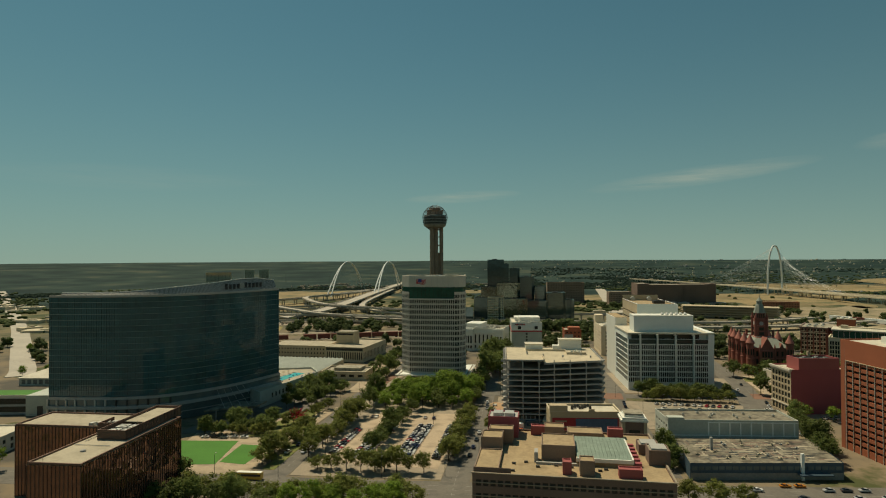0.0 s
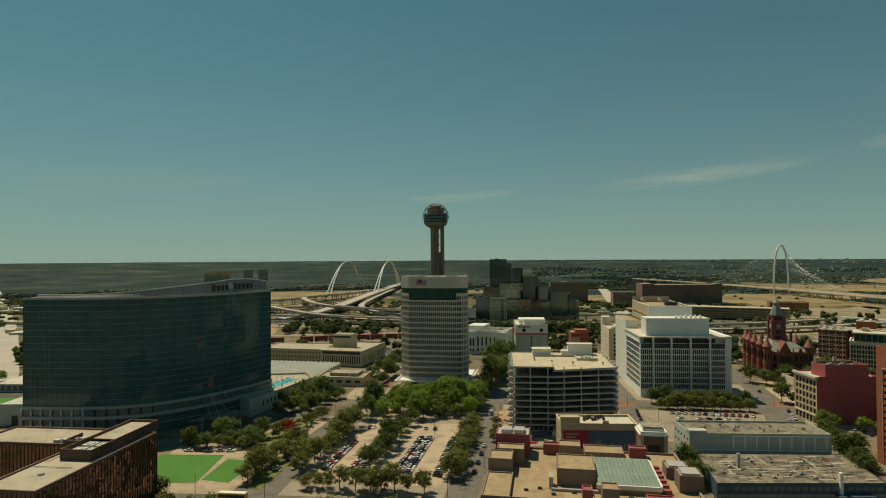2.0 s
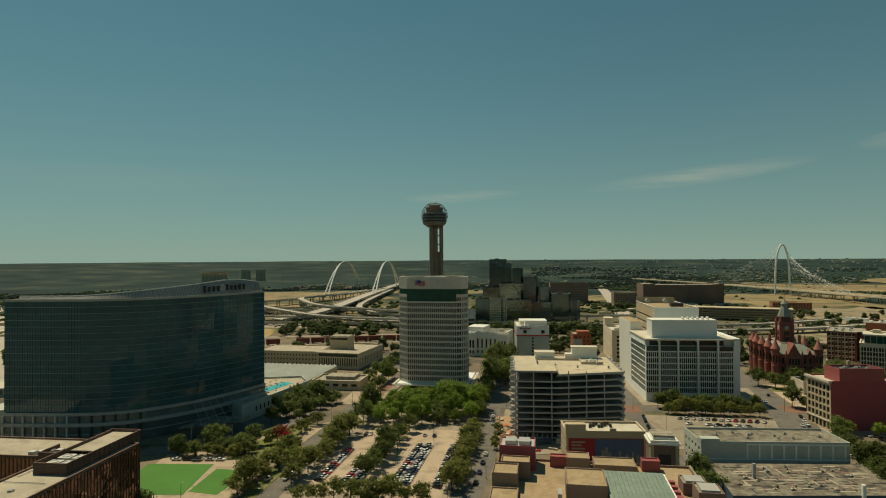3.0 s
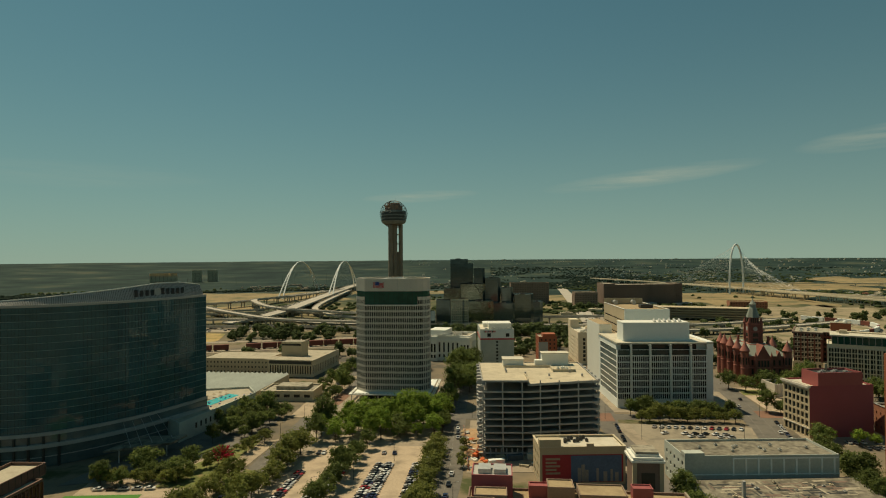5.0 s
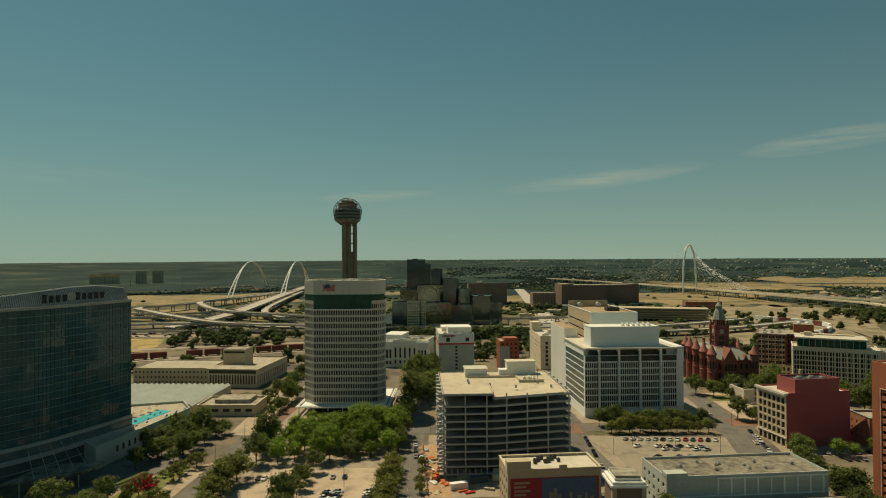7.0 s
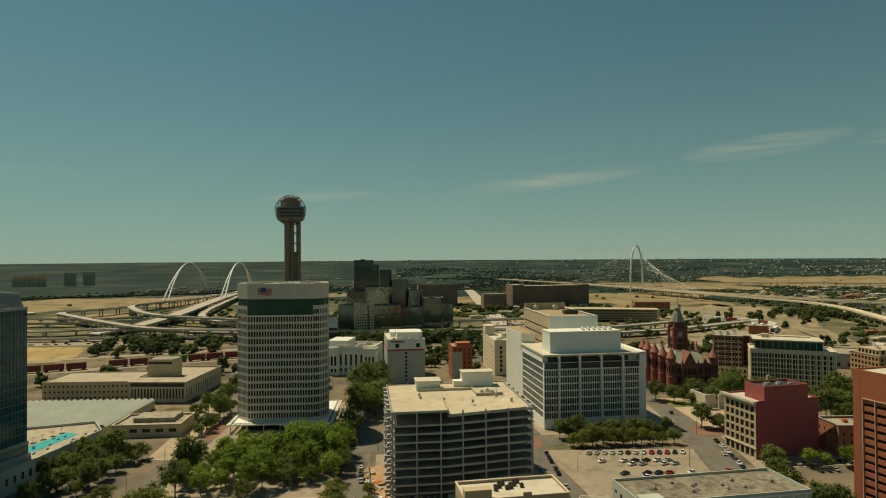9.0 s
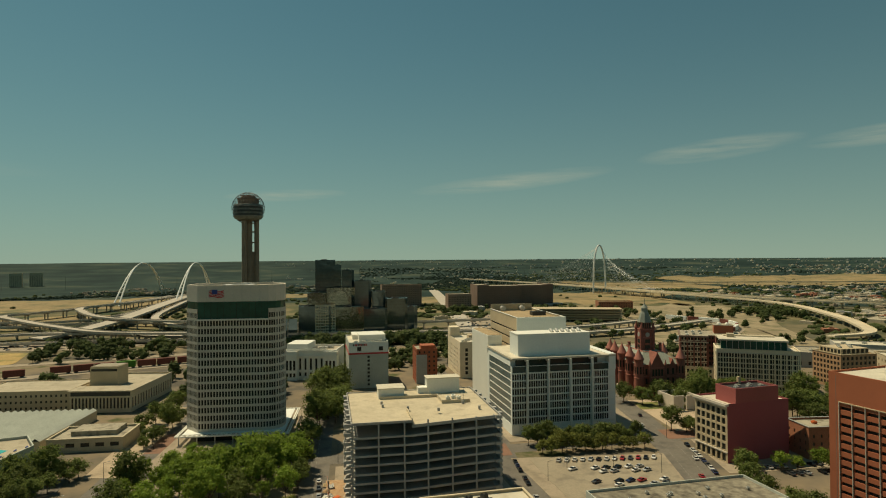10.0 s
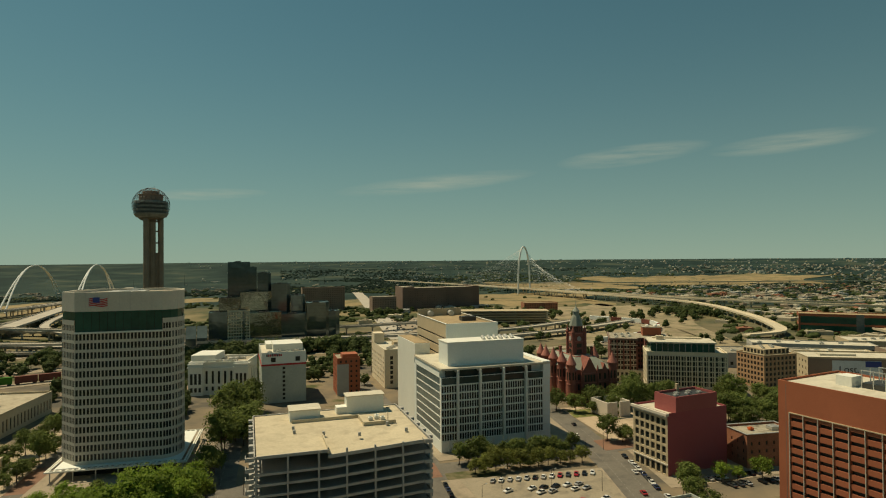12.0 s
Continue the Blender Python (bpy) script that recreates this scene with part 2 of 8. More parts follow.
GLASSF = glass("rippled_mirror_glass", (0.20, 0.22, 0.19), 0.10, 0.5, 0.12, 0.9)
GLASSF.node_tree.nodes["Principled BSDF"].inputs["Metallic"].default_value = 0.85
FLOORTEAL = material("teal_floor_line", (0.20, 0.30, 0.29), 0.5, bump=0.0)
METALD = material("dark_metal", (0.06, 0.06, 0.055), 0.5, 0.4)
METALL = material("light_metal", (0.50, 0.50, 0.46), 0.45, 0.5, bump=0.0)
SHAFT = material("tower_concrete", (0.215, 0.18, 0.13), 0.85, var=0.2, s1=0.08)
DRUM = material("tower_bronze_cladding", (0.15, 0.165, 0.145), 0.5, 0.0, var=0.4, s1=0.1, s2=0.4)
SPARWHITE = material("white_steel", (0.72, 0.74, 0.70), 0.45, var=0.05, bump=0.0)
MURALB = material("mural_blue", (0.085, 0.135, 0.215), 0.8, var=0.2)
MURALR = material("mural_red", (0.34, 0.035, 0.04), 0.8, var=0.1)
MURALG = material("mural_grey", (0.26, 0.25, 0.22), 0.8, var=0.2)
BLUEWALL = material("blue_painted_cladding", (0.05, 0.085, 0.115), 0.6, var=0.15)
GREYSTUCCO = material("grey_green_stucco", (0.43, 0.46, 0.40), 0.85, var=0.14, s1=0.1)
SIGNRED = material("sign_red", (0.45, 0.03, 0.03), 0.5, bump=0.0)
SIGNBLUE = material("sign_blue", (0.03, 0.05, 0.22), 0.5, bump=0.0)
SIGNDARK = material("sign_dark", (0.02, 0.02, 0.02), 0.5, bump=0.0)
SIGNGREY = material("billboard_grey", (0.58, 0.61, 0.61), 0.6, bump=0.0)
RUSTCAR = material("boxcar_rust", (0.16, 0.05, 0.035), 0.8, var=0.3)
TYRE = material("tyre_rubber", (0.02, 0.02, 0.02), 0.9)
RIM = material("wheel_rim", (0.35, 0.35, 0.35), 0.4, 0.8, bump=0.0)
CARGLASS = glass("car_glass", (0.01, 0.012, 0.014), 0.08, 0.5, 0.0)
REDSCULPT = material("red_sculpture_paint", (0.45, 0.015, 0.04), 0.5)
ORANGE = material("barrier_orange", (0.55, 0.12, 0.03), 0.6)
LAMP = material("tail_lamp_red", (0.3, 0.01, 0.01), 0.3, bump=0.0)


# ---- mesh helpers ----
class Mesh:
    """Collects vertices and faces of one mesh."""

    def __init__(self):
        self.v, self.f = [], []

    def quad(self, a, b, c, d):
        n = len(self.v)
        self.v += [a, b, c, d]
        self.f.append((n, n + 1, n + 2, n + 3))
        return self

    def tri(self, a, b, c):
        n = len(self.v)
        self.v += [a, b, c]
        self.f.append((n, n + 1, n + 2))
        return self

    def box(self, x0, x1, y0, y1, z0, z1):
        n = len(self.v)
        self.v += [(x, y, z) for z in (z0, z1) for x, y in ((x0, y0), (x1, y0), (x1, y1), (x0, y1))]
        self.f += [(n + a, n + b, n + c, n + d) for a, b, c, d in
                   ((3, 2, 1, 0), (4, 5, 6, 7), (0, 1, 5, 4), (1, 2, 6, 5), (2, 3, 7, 6), (3, 0, 4, 7))]
        return self

    def prism(self, poly, z0, z1, top=True, bottom=True):
        n, k = len(self.v), len(poly)
        self.v += [(x, y, z0) for x, y in poly] + [(x, y, z1) for x, y in poly]
        self.f += [(n + i, n + (i + 1) % k, n + k + (i + 1) % k, n + k + i) for i in range(k)]
        if top:
            self.f.append(tuple(n + k + i for i in range(k)))
        if bottom:
            self.f.append(tuple(n + i for i in reversed(range(k))))
        return self

    def lathe(self, x, y, profile, k=16, a0=0.0):
        """Rings of (radius, z) about a vertical axis, closed at both ends."""
        n = len(self.v)
        for r, z in profile:
            self.v += [(x + r * math.cos(a0 + 2 * math.pi * i / k), y + r * math.sin(a0 + 2 * math.pi * i / k), z) for i in range(k)]
        for j in range(len(profile) - 1):
            for i in range(k):
                a, b = n + j * k + i, n + j * k + (i + 1) % k
                self.f.append((a, b, b + k, a + k))
        self.f.append(tuple(n + i for i in reversed(range(k))))
        self.f.append(tuple(n + (len(profile) - 1) * k + i for i in range(k)))
        return self

    def rod(self, p, q, r, k=6, r2=None):
        """A straight round bar from p to q."""
        p, q = Vector(p), Vector(q)
        d = (q - p).normalized()
        s = d.cross(Vector((0, 0, 1)) if abs(d.z) < 0.9 else Vector((1, 0, 0))).normalized()
        t = d.cross(s)
        n = len(self.v)
        for c, rr in ((p, r), (q, r if r2 is None else r2)):
            self.v += [tuple(c + (s * math.cos(2 * math.pi * i / k) + t * math.sin(2 * math.pi * i / k)) * rr) for i in range(k)]
        self.f += [(n + i, n + (i + 1) % k, n + k + (i + 1) % k, n + k + i) for i in range(k)]
        self.f += [tuple(n + i for i in reversed(range(k))), tuple(n + k + i for i in range(k))]
        return self

    def path(self, pts, section, closed=True):
        """A section of (across, up) swept along points; the ends are closed."""
        n, k = len(self.v), len(section)
        P = [Vector(p) for p in pts]
        for i, p in enumerate(P):
            d = (P[min(i + 1, len(P) - 1)] - P[max(i - 1, 0)])
            d.z = 0
            d.normalize()
            s = Vector((d.y, -d.x, 0))
            self.v += [tuple(p + s * a + Vector((0, 0, b))) for a, b in section]
        for i in range(len(P) - 1):
            for j in range(k):
                a, b = n + i * k + j, n + i * k + (j + 1) % k
                self.f.append((a, b, b + k, a + k))
        self.f += [tuple(n + j for j in range(k)), tuple(n + (len(P) - 1) * k + j for j in reversed(range(k)))]
        return self

    def data(self, name, mat, smooth=False):
        me = bpy.data.meshes.new(name)
        me.from_pydata(self.v, [], self.f)
        me.materials.append(mat)
        if smooth:
            me.shade_smooth()
        me.update()
        return me


def part(name, me, mat, parent, label="", at=None, smooth=False):
    """One mesh under a thing. me: a Mesh, or mesh data to share."""
    ob = new(name, me.data(name, mat, smooth) if isinstance(me, Mesh) else me)
    ob.parent = parent
    if at is not None:
        ob.matrix_basis = at
    if label:
        ob["label"] = label
    return ob


def thing(name, label, category, x=0.0, y=0.0, rz=0.0, z=0.0, group="", kind=""):
    ob = new(name)
    ob.matrix_basis = pose(x, y, z, 0, 0, rz)
    ob.empty_display_size = 2
    return tagged(ob, label, category, group, kind)


def setting(name, me, mat, label, category):
    return tagged(new(name, me.data(name, mat)), label, category, kind="structure")


def spline(pts, n=10):
    """A smooth line through points."""
    P = [Vector(p) for p in pts]
    P = [P[0] * 2 - P[1]] + P + [P[-1] * 2 - P[-2]]
    out = []
    for i in range(1, len(P) - 2):
        a, b, c, d = P[i - 1:i + 3]
        for k in range(n):
            t = k / n
            out.append(0.5 * ((2 * b) + (c - a) * t + (2 * a - 5 * b + 4 * c - d) * t * t + (3 * b - a - 3 * c + d) * t ** 3))
    return out + [P[-2]]


def facade(me, p, q, z0, z1, cols, rows, depth=0.35):
    """A wall from p to q (its outer side to the right of that way), pierced by cols x rows. cols: (from, to) along it; rows: (low, high).
    Returns the middles of the openings: x, y, z, angle, width, height, set back by depth."""
    p, q = Vector((*p, 0)), Vector((*q, 0))
    L = (q - p).length
    u = (q - p) / L
    n = Vector((u.y, -u.x, 0))

    def pt(a, z, d=0.0):
        w = p + u * a - n * d
        return (w.x, w.y, z)

    edge = z0
    holes = []
    for lo, hi in sorted(rows):
        me.quad(pt(0, edge), pt(L, edge), pt(L, lo), pt(0, lo))
        e = 0.0
        for a, b in cols:
            me.quad(pt(e, lo), pt(a, lo), pt(a, hi), pt(e, hi))
            me.quad(pt(a, lo), pt(b, lo), pt(b, lo, depth), pt(a, lo, depth))
            me.quad(pt(a, hi, depth), pt(b, hi, depth), pt(b, hi), pt(a, hi))
            me.quad(pt(a, lo), pt(a, lo, depth), pt(a, hi, depth), pt(a, hi))
            me.quad(pt(b, lo, depth), pt(b, lo), pt(b, hi), pt(b, hi, depth))
            c = p + u * ((a + b) / 2) - n * depth
            holes.append((c.x, c.y, (lo + hi) / 2, math.degrees(math.atan2(u.y, u.x)), b - a, hi - lo))
            e = b
        me.quad(pt(e, lo), pt(L, lo), pt(L, hi), pt(e, hi))
        edge = hi
    me.quad(pt(0, edge), pt(L, edge), pt(L, z1), pt(0, z1))
    return holes


PANES = {}


def panes(holes, mat, parent, name="window", limit=300):
    """A pane in each opening: the first ones objects of their own, the rest joined."""
    rest = Mesh()
    for i, (x, y, z, a, w, h) in enumerate(holes):
        if i < limit:
            key = (round(w, 2), round(h, 2), mat.name)
            if key not in PANES:
                PANES[key] = Mesh().box(-w / 2, w / 2, -0.02, 0.06, -h / 2, h / 2).data("pane", mat)
            part(name, PANES[key], mat, parent, at=pose(x, y, z, 0, 0, a))
        else:
            c, s = math.cos(radians(a)) * w / 2, math.sin(radians(a)) * w / 2
            rest.quad((x - c, y - s, z - h / 2), (x + c, y + s, z - h / 2), (x + c, y + s, z + h / 2), (x - c, y - s, z + h / 2))
    if rest.f:
        tagged(part("glazing", rest, mat, parent), kind="stuff")


def evenly(L, n, w, margin=0.0):
    """n openings of width w spread evenly along L."""
    pitch = (L - 2 * margin) / n
    return [(margin + pitch * (i + 0.5) - w / 2, margin + pitch * (i + 0.5) + w / 2) for i in range(n)]


def storeys(z0, pitch, n, h, sill=1.0):
    return [(z0 + pitch * i + sill, z0 + pitch * i + sill + h) for i in range(n)]


def ring(me, poly, z0, z1, t):
    """A parapet: a wall of thickness t along the inner side of a polygon (anticlockwise)."""
    k = len(poly)
    P = [Vector(p) for p in poly]
    inner = []
    for i in range(k):
        a, b, c = P[i - 1], P[i], P[(i + 1) % k]
        d1, d2 = (b - a).normalized(), (c - b).normalized()
        n1, n2 = Vector((-d1.y, d1.x)), Vector((-d2.y, d2.x))
        m = (n1 + n2).normalized()
        inner.append(b + m * (t / max(0.3, m.dot(n1))))
    for i in range(k):
        j = (i + 1) % k
        a, b, c, d = P[i], P[j], inner[j], inner[i]
        me.quad((*a, z0), (*b, z0), (*b, z1), (*a, z1))
        me.quad((*a, z1), (*b, z1), (*c, z1), (*d, z1))
        me.quad((*c, z0), (*d, z0), (*d, z1), (*c, z1))
    return inner


def rect(w, d, x=0.0, y=0.0):
    return [(x, y), (x + w, y), (x + w, y + d), (x, y + d)]


def block(name, label, category, x, y, rz, w, d, h, wall, roof, win=None, front=None, left=None, right=None, back=None, parapet=0.9, group="", cap=None, limit=300):
    """A plain building: a wall pierced on the sides for which (bays, bay width, rows) are given, a flat roof behind a parapet."""
    b = thing(name, label, category, x, y, rz, group=group)
    me = Mesh()
    holes = []
    P = rect(w, d)
    for (p, q, L), spec in zip(((P[0], P[1], w), (P[1], P[2], d), (P[2], P[3], w), (P[3], P[0], d)), (front, right, back, left)):
        n, ww, rows = spec if spec else (0, 0, [])
        holes += facade(me, p, q, 0, h, evenly(L, n, ww, 0.6) if n else [], rows if n else [])
    ring(me, P, h, h + parapet, 0.35)
    part("wall", me, wall, b)
    part("roof", Mesh().box(0.3, w - 0.3, 0.3, d - 0.3, h - 0.6, h), roof, b)
    if cap:
        me = Mesh()
        ring(me, rect(w + 0.5, d + 0.5, -0.25, -0.25), h + parapet, h + parapet + 0.25, 0.8)
        part("coping", me, cap, b)
    if win:
        part("window_backing", Mesh().box(0.6, w - 0.6, 0.6, d - 0.6, 0.2, h - 0.7), win, b)
        panes(holes, win, b, limit=limit)
    return b


def roof_unit(b, x, y, z, w, d, h, mat=None, name="roof_unit"):
    """A rooftop cabinet on a curb, with a lid and a fan ring."""
    me = Mesh().box(x + 0.15, x + w - 0.15, y + 0.15, y + d - 0.15, z, z + 0.3).box(x, x + w, y, y + d, z + 0.3, z + h)
    me.lathe(x + w / 2, y + d / 2, [(min(w, d) * 0.36, z + h), (min(w, d) * 0.36, z + h + 0.25), (min(w, d) * 0.3, z + h + 0.25), (min(w, d) * 0.3, z + h + 0.1)], 10)
    return part(name, me, mat or METALL, b)



# ---- ground: one sheet that rises to wooded hills at the horizon ----
def land(x, y):
    r = math.hypot(x - 10, y - 80)
    t = min(1.0, max(0.0, (r - 2300) / 2550))
    return 70 * t * t * (3 - 2 * t) + (2.5 * noise.noise((x * 0.0022, y * 0.0022, 3)) * min(1.0, max(0.0, (r - 1500) / 1500)))


gm = Mesh()
RINGS = [0, 120, 260, 420, 600, 800, 1050, 1350, 1700, 2050, 2300, 2550, 2800, 3100, 3400, 3700, 4000, 4300, 4600, 4850]
SEG = 180
gm.v.append((10, 80, 0))
for r in RINGS[1:]:
    for i in range(SEG):
        x, y = 10 + r * math.sin(2 * math.pi * i / SEG), 80 + r * math.cos(2 * math.pi * i / SEG)
        gm.v.append((x, y, land(x, y)))
for i in range(SEG):
    gm.f.append((0, 1 + (i + 1) % SEG, 1 + i))
for j in range(len(RINGS) - 2):
    for i in range(SEG):
        a, b = 1 + j * SEG + i, 1 + j * SEG + (i + 1) % SEG
        gm.f.append((a, b, b + SEG, a + SEG))


def ground_material():
    """City paving near by, dry flood plain, then scrub and woods."""
    m = bpy.data.materials.new("ground_cover")
    m.use_nodes = True
    nt = m.node_tree
    bs = nt.nodes["Principled BSDF"]
    bs.inputs["Roughness"].default_value = 0.95
    bs.inputs["Specular IOR Level"].default_value = 0.15
    geo = nt.nodes.new("ShaderNodeNewGeometry")

    def tex(scale, detail=6):
        n = nt.nodes.new("ShaderNodeTexNoise")
        n.inputs["Scale"].default_value = scale
        n.inputs["Detail"].default_value = detail
        n.inputs["Roughness"].default_value = 0.6
        nt.links.new(geo.outputs["Position"], n.inputs["Vector"])
        return n.outputs["Fac"]

    def ramp(src, *stops):
        r = nt.nodes.new("ShaderNodeValToRGB")
        els = r.color_ramp.elements
        els[0].position, els[0].color = stops[0][0], (*stops[0][1], 1)
        els[1].position, els[1].color = stops[-1][0], (*stops[-1][1], 1)
        for p, c in stops[1:-1]:
            els.new(p).color = (*c, 1)
        nt.links.new(src, r.inputs[0])
        return r.outputs[0]

    def mixed(f, a, b):
        x = nt.nodes.new("ShaderNodeMix")
        x.data_type = "RGBA"
        nt.links.new(f, x.inputs[0])
        nt.links.new(a, x.inputs[6])
        nt.links.new(b, x.inputs[7])
        return x.outputs[2]

    dist = nt.nodes.new("ShaderNodeVectorMath")
    dist.operation = "LENGTH"
    nt.links.new(geo.outputs["Position"], dist.inputs[0])
    wob = nt.nodes.new("ShaderNodeMath")
    wob.operation = "MULTIPLY_ADD"
    wob.inputs[1].default_value = 900.0
    nt.links.new(tex(0.0016), wob.inputs[0])
    nt.links.new(dist.outputs["Value"], wob.inputs[2])
    far = nt.nodes.new("ShaderNodeMapRange")
    far.inputs[1].default_value = 450
    far.inputs[2].default_value = 3450
    nt.links.new(wob.outputs[0], far.inputs[0])
    W, B = (1, 1, 1), (0, 0, 0)
    city = ramp(tex(0.018), (0.40, (0.10, 0.092, 0.075)), (0.47, (0.165, 0.14, 0.10)), (0.56, (0.22, 0.175, 0.115)), (0.63, (0.075, 0.085, 0.035)))
    plain = ramp(tex(0.011), (0.36, (0.045, 0.062, 0.028)), (0.46, (0.085, 0.092, 0.045)), (0.55, (0.17, 0.145, 0.075)), (0.66, (0.25, 0.205, 0.115)))
    # woodland tones hold haze blue and the dark of shaded crown sides
    wood = ramp(tex(0.0045, 9), (0.38, (0.008, 0.021, 0.018)), (0.49, (0.016, 0.034, 0.028)), (0.57, (0.027, 0.048, 0.037)), (0.68, (0.065, 0.075, 0.050)))
    c1 = mixed(ramp(far.outputs[0], (0.24, B), (0.36, W)), city, plain)
    c2 = mixed(ramp(far.outputs[0], (0.42, B), (0.52, W)), c1, wood)
    nt.links.new(c2, bs.inputs["Base Color"])
    return m


setting("ground", gm, ground_material(), "dry paved city land with scrub, flood plain and wooded hills", "ground")


def ribbon(name, pts, width, z, mat, label, category, thick=0.3, n=8):
    L = spline([(x, y, z) for x, y in pts], n)
    h = width / 2
    return setting(name, Mesh().path(L, [(-h, -thick), (h, -thick), (h, 0), (-h, 0)]), mat, label, category)


def slab(name, poly, z, mat, label, category):
    return setting(name, Mesh().prism(poly, -0.3, z), mat, label, category)


ST_L = [(-92, 190), (-73, 262), (-56, 347), (-46, 412), (-34, 490), (-20, 570), (2, 700)]
ST_R = [(2, 190), (14, 272), (28, 333), (42, 425), (60, 530), (78, 612), (100, 720)]
ST_X = [(-330, 300), (-150, 272), (0, 253), (110, 243), (330, 228)]
ST_M = [(106, 262), (118, 330), (127, 395), (138, 440), (152, 520), (166, 640)]
ST_W = [(165, 262), (193, 340), (213, 387), (228, 429), (243, 480), (262, 570)]
ST_N = [(-50, 446), (42, 430), (128, 417), (228, 405), (330, 398)]
ribbon("road", ST_X, 19, 0.06, ASPHALT, "grey asphalt cross street with worn lane paint", "road")
ribbon("road", ST_L, 16, 0.05, ASPHALT, "grey asphalt avenue beside the parking lot", "road")
ribbon("road", ST_R, 12.5, 0.055, ASPHALT, "narrow asphalt street beside the parking lot", "road")
ribbon("road", ST_M, 12, 0.045, ASPHALT, "asphalt side street in the garage's shade", "road")
ribbon("road", ST_W, 17, 0.052, ASPHALT, "wide asphalt street past the maroon building", "road")
ribbon("road", ST_N, 13, 0.04, ASPHALT, "asphalt cross street behind the garage", "road")
slab("brick_crossing", [(120, 408), (134, 406), (138, 424), (123, 426)], 0.075, BRICKPAVE, "red brick paved street crossing", "paving")
slab("brick_crossing", [(222, 402), (240, 400), (246, 416), (227, 418)], 0.075, BRICKPAVE, "red brick paved street crossing", "paving")
slab("brick_crossing", [(-52, 470), (-20, 464), (-12, 498), (-30, 500)], 0.075, BRICKPAVE, "faded brick paving at the corner", "paving")

# blocks between the streets: kerbs are real steps
slab("pavement", [(-61.5, 272), (6, 263.5), (34, 422), (-38, 430)], 0.15, CONCRETE, "pale concrete pavement round the parking lot", "pavement")
slab("parking_lot", [(-56.5, 291), (5, 277), (24, 372), (-34, 381)], 0.19, LOT, "sandy concrete parking lot with worn bays", "parking lot")
slab("pavement", [(-36, 438), (36, 433), (52, 530), (-14, 540)], 0.15, CONCRETE, "concrete forecourt round the office tower", "pavement")
slab("pavement", [(36, 333), (112, 326), (120, 408), (50, 418)], 0.15, CONCRETE, "pale concrete pavement round the garage", "pavement")
slab("building_site", [(36.5, 335), (47, 333), (52, 400), (43.5, 402)], 0.20, ORANGEDIRT, "bare orange soil of a fenced building strip", "building site")
slab("pavement", [(125, 335), (182, 334), (204, 384), (131, 402)], 0.15, CONCRETE, "pavement round the small parking lot", "pavement")
slab("parking_lot", [(131, 338), (182, 336), (201, 381), (139, 400)], 0.19, OLDLOT, "sandy concrete parking lot with few cars", "parking lot")
slab("pavement", [(141, 425), (217, 411), (235, 470), (150, 500)], 0.15, CONCRETE, "concrete pavement round the white courthouse", "pavement")
slab("plaza", [(235.5, 413), (300, 402), (300, 470), (252, 481)], 0.15, LOT, "sandy paved memorial plaza", "plaza")
slab("lawn", [(246, 458), (280, 452), (284, 468), (252, 474)], 0.20, FADEDLAWN, "worn green lawn on the plaza", "lawn")
slab("pavement", [(-128, 278), (-82, 274), (-56, 395), (-128, 352)], 0.12, PLAZA, "sandy stone terrace before the hotel", "pavement")
slab("planting_bed", [(-98, 331), (-80, 329), (-66, 388), (-73, 391), (-90, 358)], 0.22, FADEDLAWN, "planted bed of worn grass and low shrubs", "planting bed")
slab("planting_bed", [(-76, 280), (-70, 279), (-59, 346), (-64, 350)], 0.2, FADEDLAWN, "narrow planted strip beside the avenue", "planting bed")
slab("drive", [(-140, 338), (-112, 343), (-92, 362), (-74, 395), (-64, 425), (-64, 445), (-100, 425), (-125, 380)], 0.16, ASPHALT, "dark asphalt hotel drive", "drive")
slab("lawn", [(-131, 326), (-100, 324), (-100, 288), (-131, 288)], 0.2, LAWN, "clipped bright green event lawn", "lawn")
slab("lawn", [(-96.5, 318), (-80, 314), (-86, 287), (-99, 291)], 0.2, LAWN, "clipped bright green event lawn", "lawn")
slab("pavement", [(-58, 440), (-44, 436), (-20, 560), (-40, 566)], 0.10, PLAZA, "sandy footway beside the avenue", "pavement")
slab("pavement", [(214, 352), (222, 350), (300, 338), (300, 395), (232, 398)], 0.12, CONCRETE, "concrete pavement round the maroon building", "pavement")
slab("field", [(-335, 762), (-200, 765), (-195, 800), (-203, 862), (-335, 905)], 0.1, DRYGRASS, "flat field of dry golden grass", "field")

# lane paint on the near streets
me = Mesh()
for line, offs, w in ((ST_L, (-3.2, 3.2), 0.1), (ST_R, (0.0,), 0.1), (ST_W, (-3.5, 3.5), 0.1), (ST_X, (-4.5, 0.0, 4.5), 0.1)):
    L = spline([(x, y, 0) for x, y in line], 30)
    for o in offs:
        for i in range(0, len(L) - 2, 2):
            a, b = L[i], L[i + 1]
            d = (b - a).normalized()
            s = Vector((d.y, -d.x, 0))
            p, q = a + s * o, b + s * o
            me.quad(*[tuple(v + Vector((0, 0, 0.068))) for v in (p - s * w, p + s * w, q + s * w, q - s * w)])
tagged(setting("lane_marks", me, ROADMARK, "worn white dashed lane paint on the streets", "road marking"), kind="stuff")


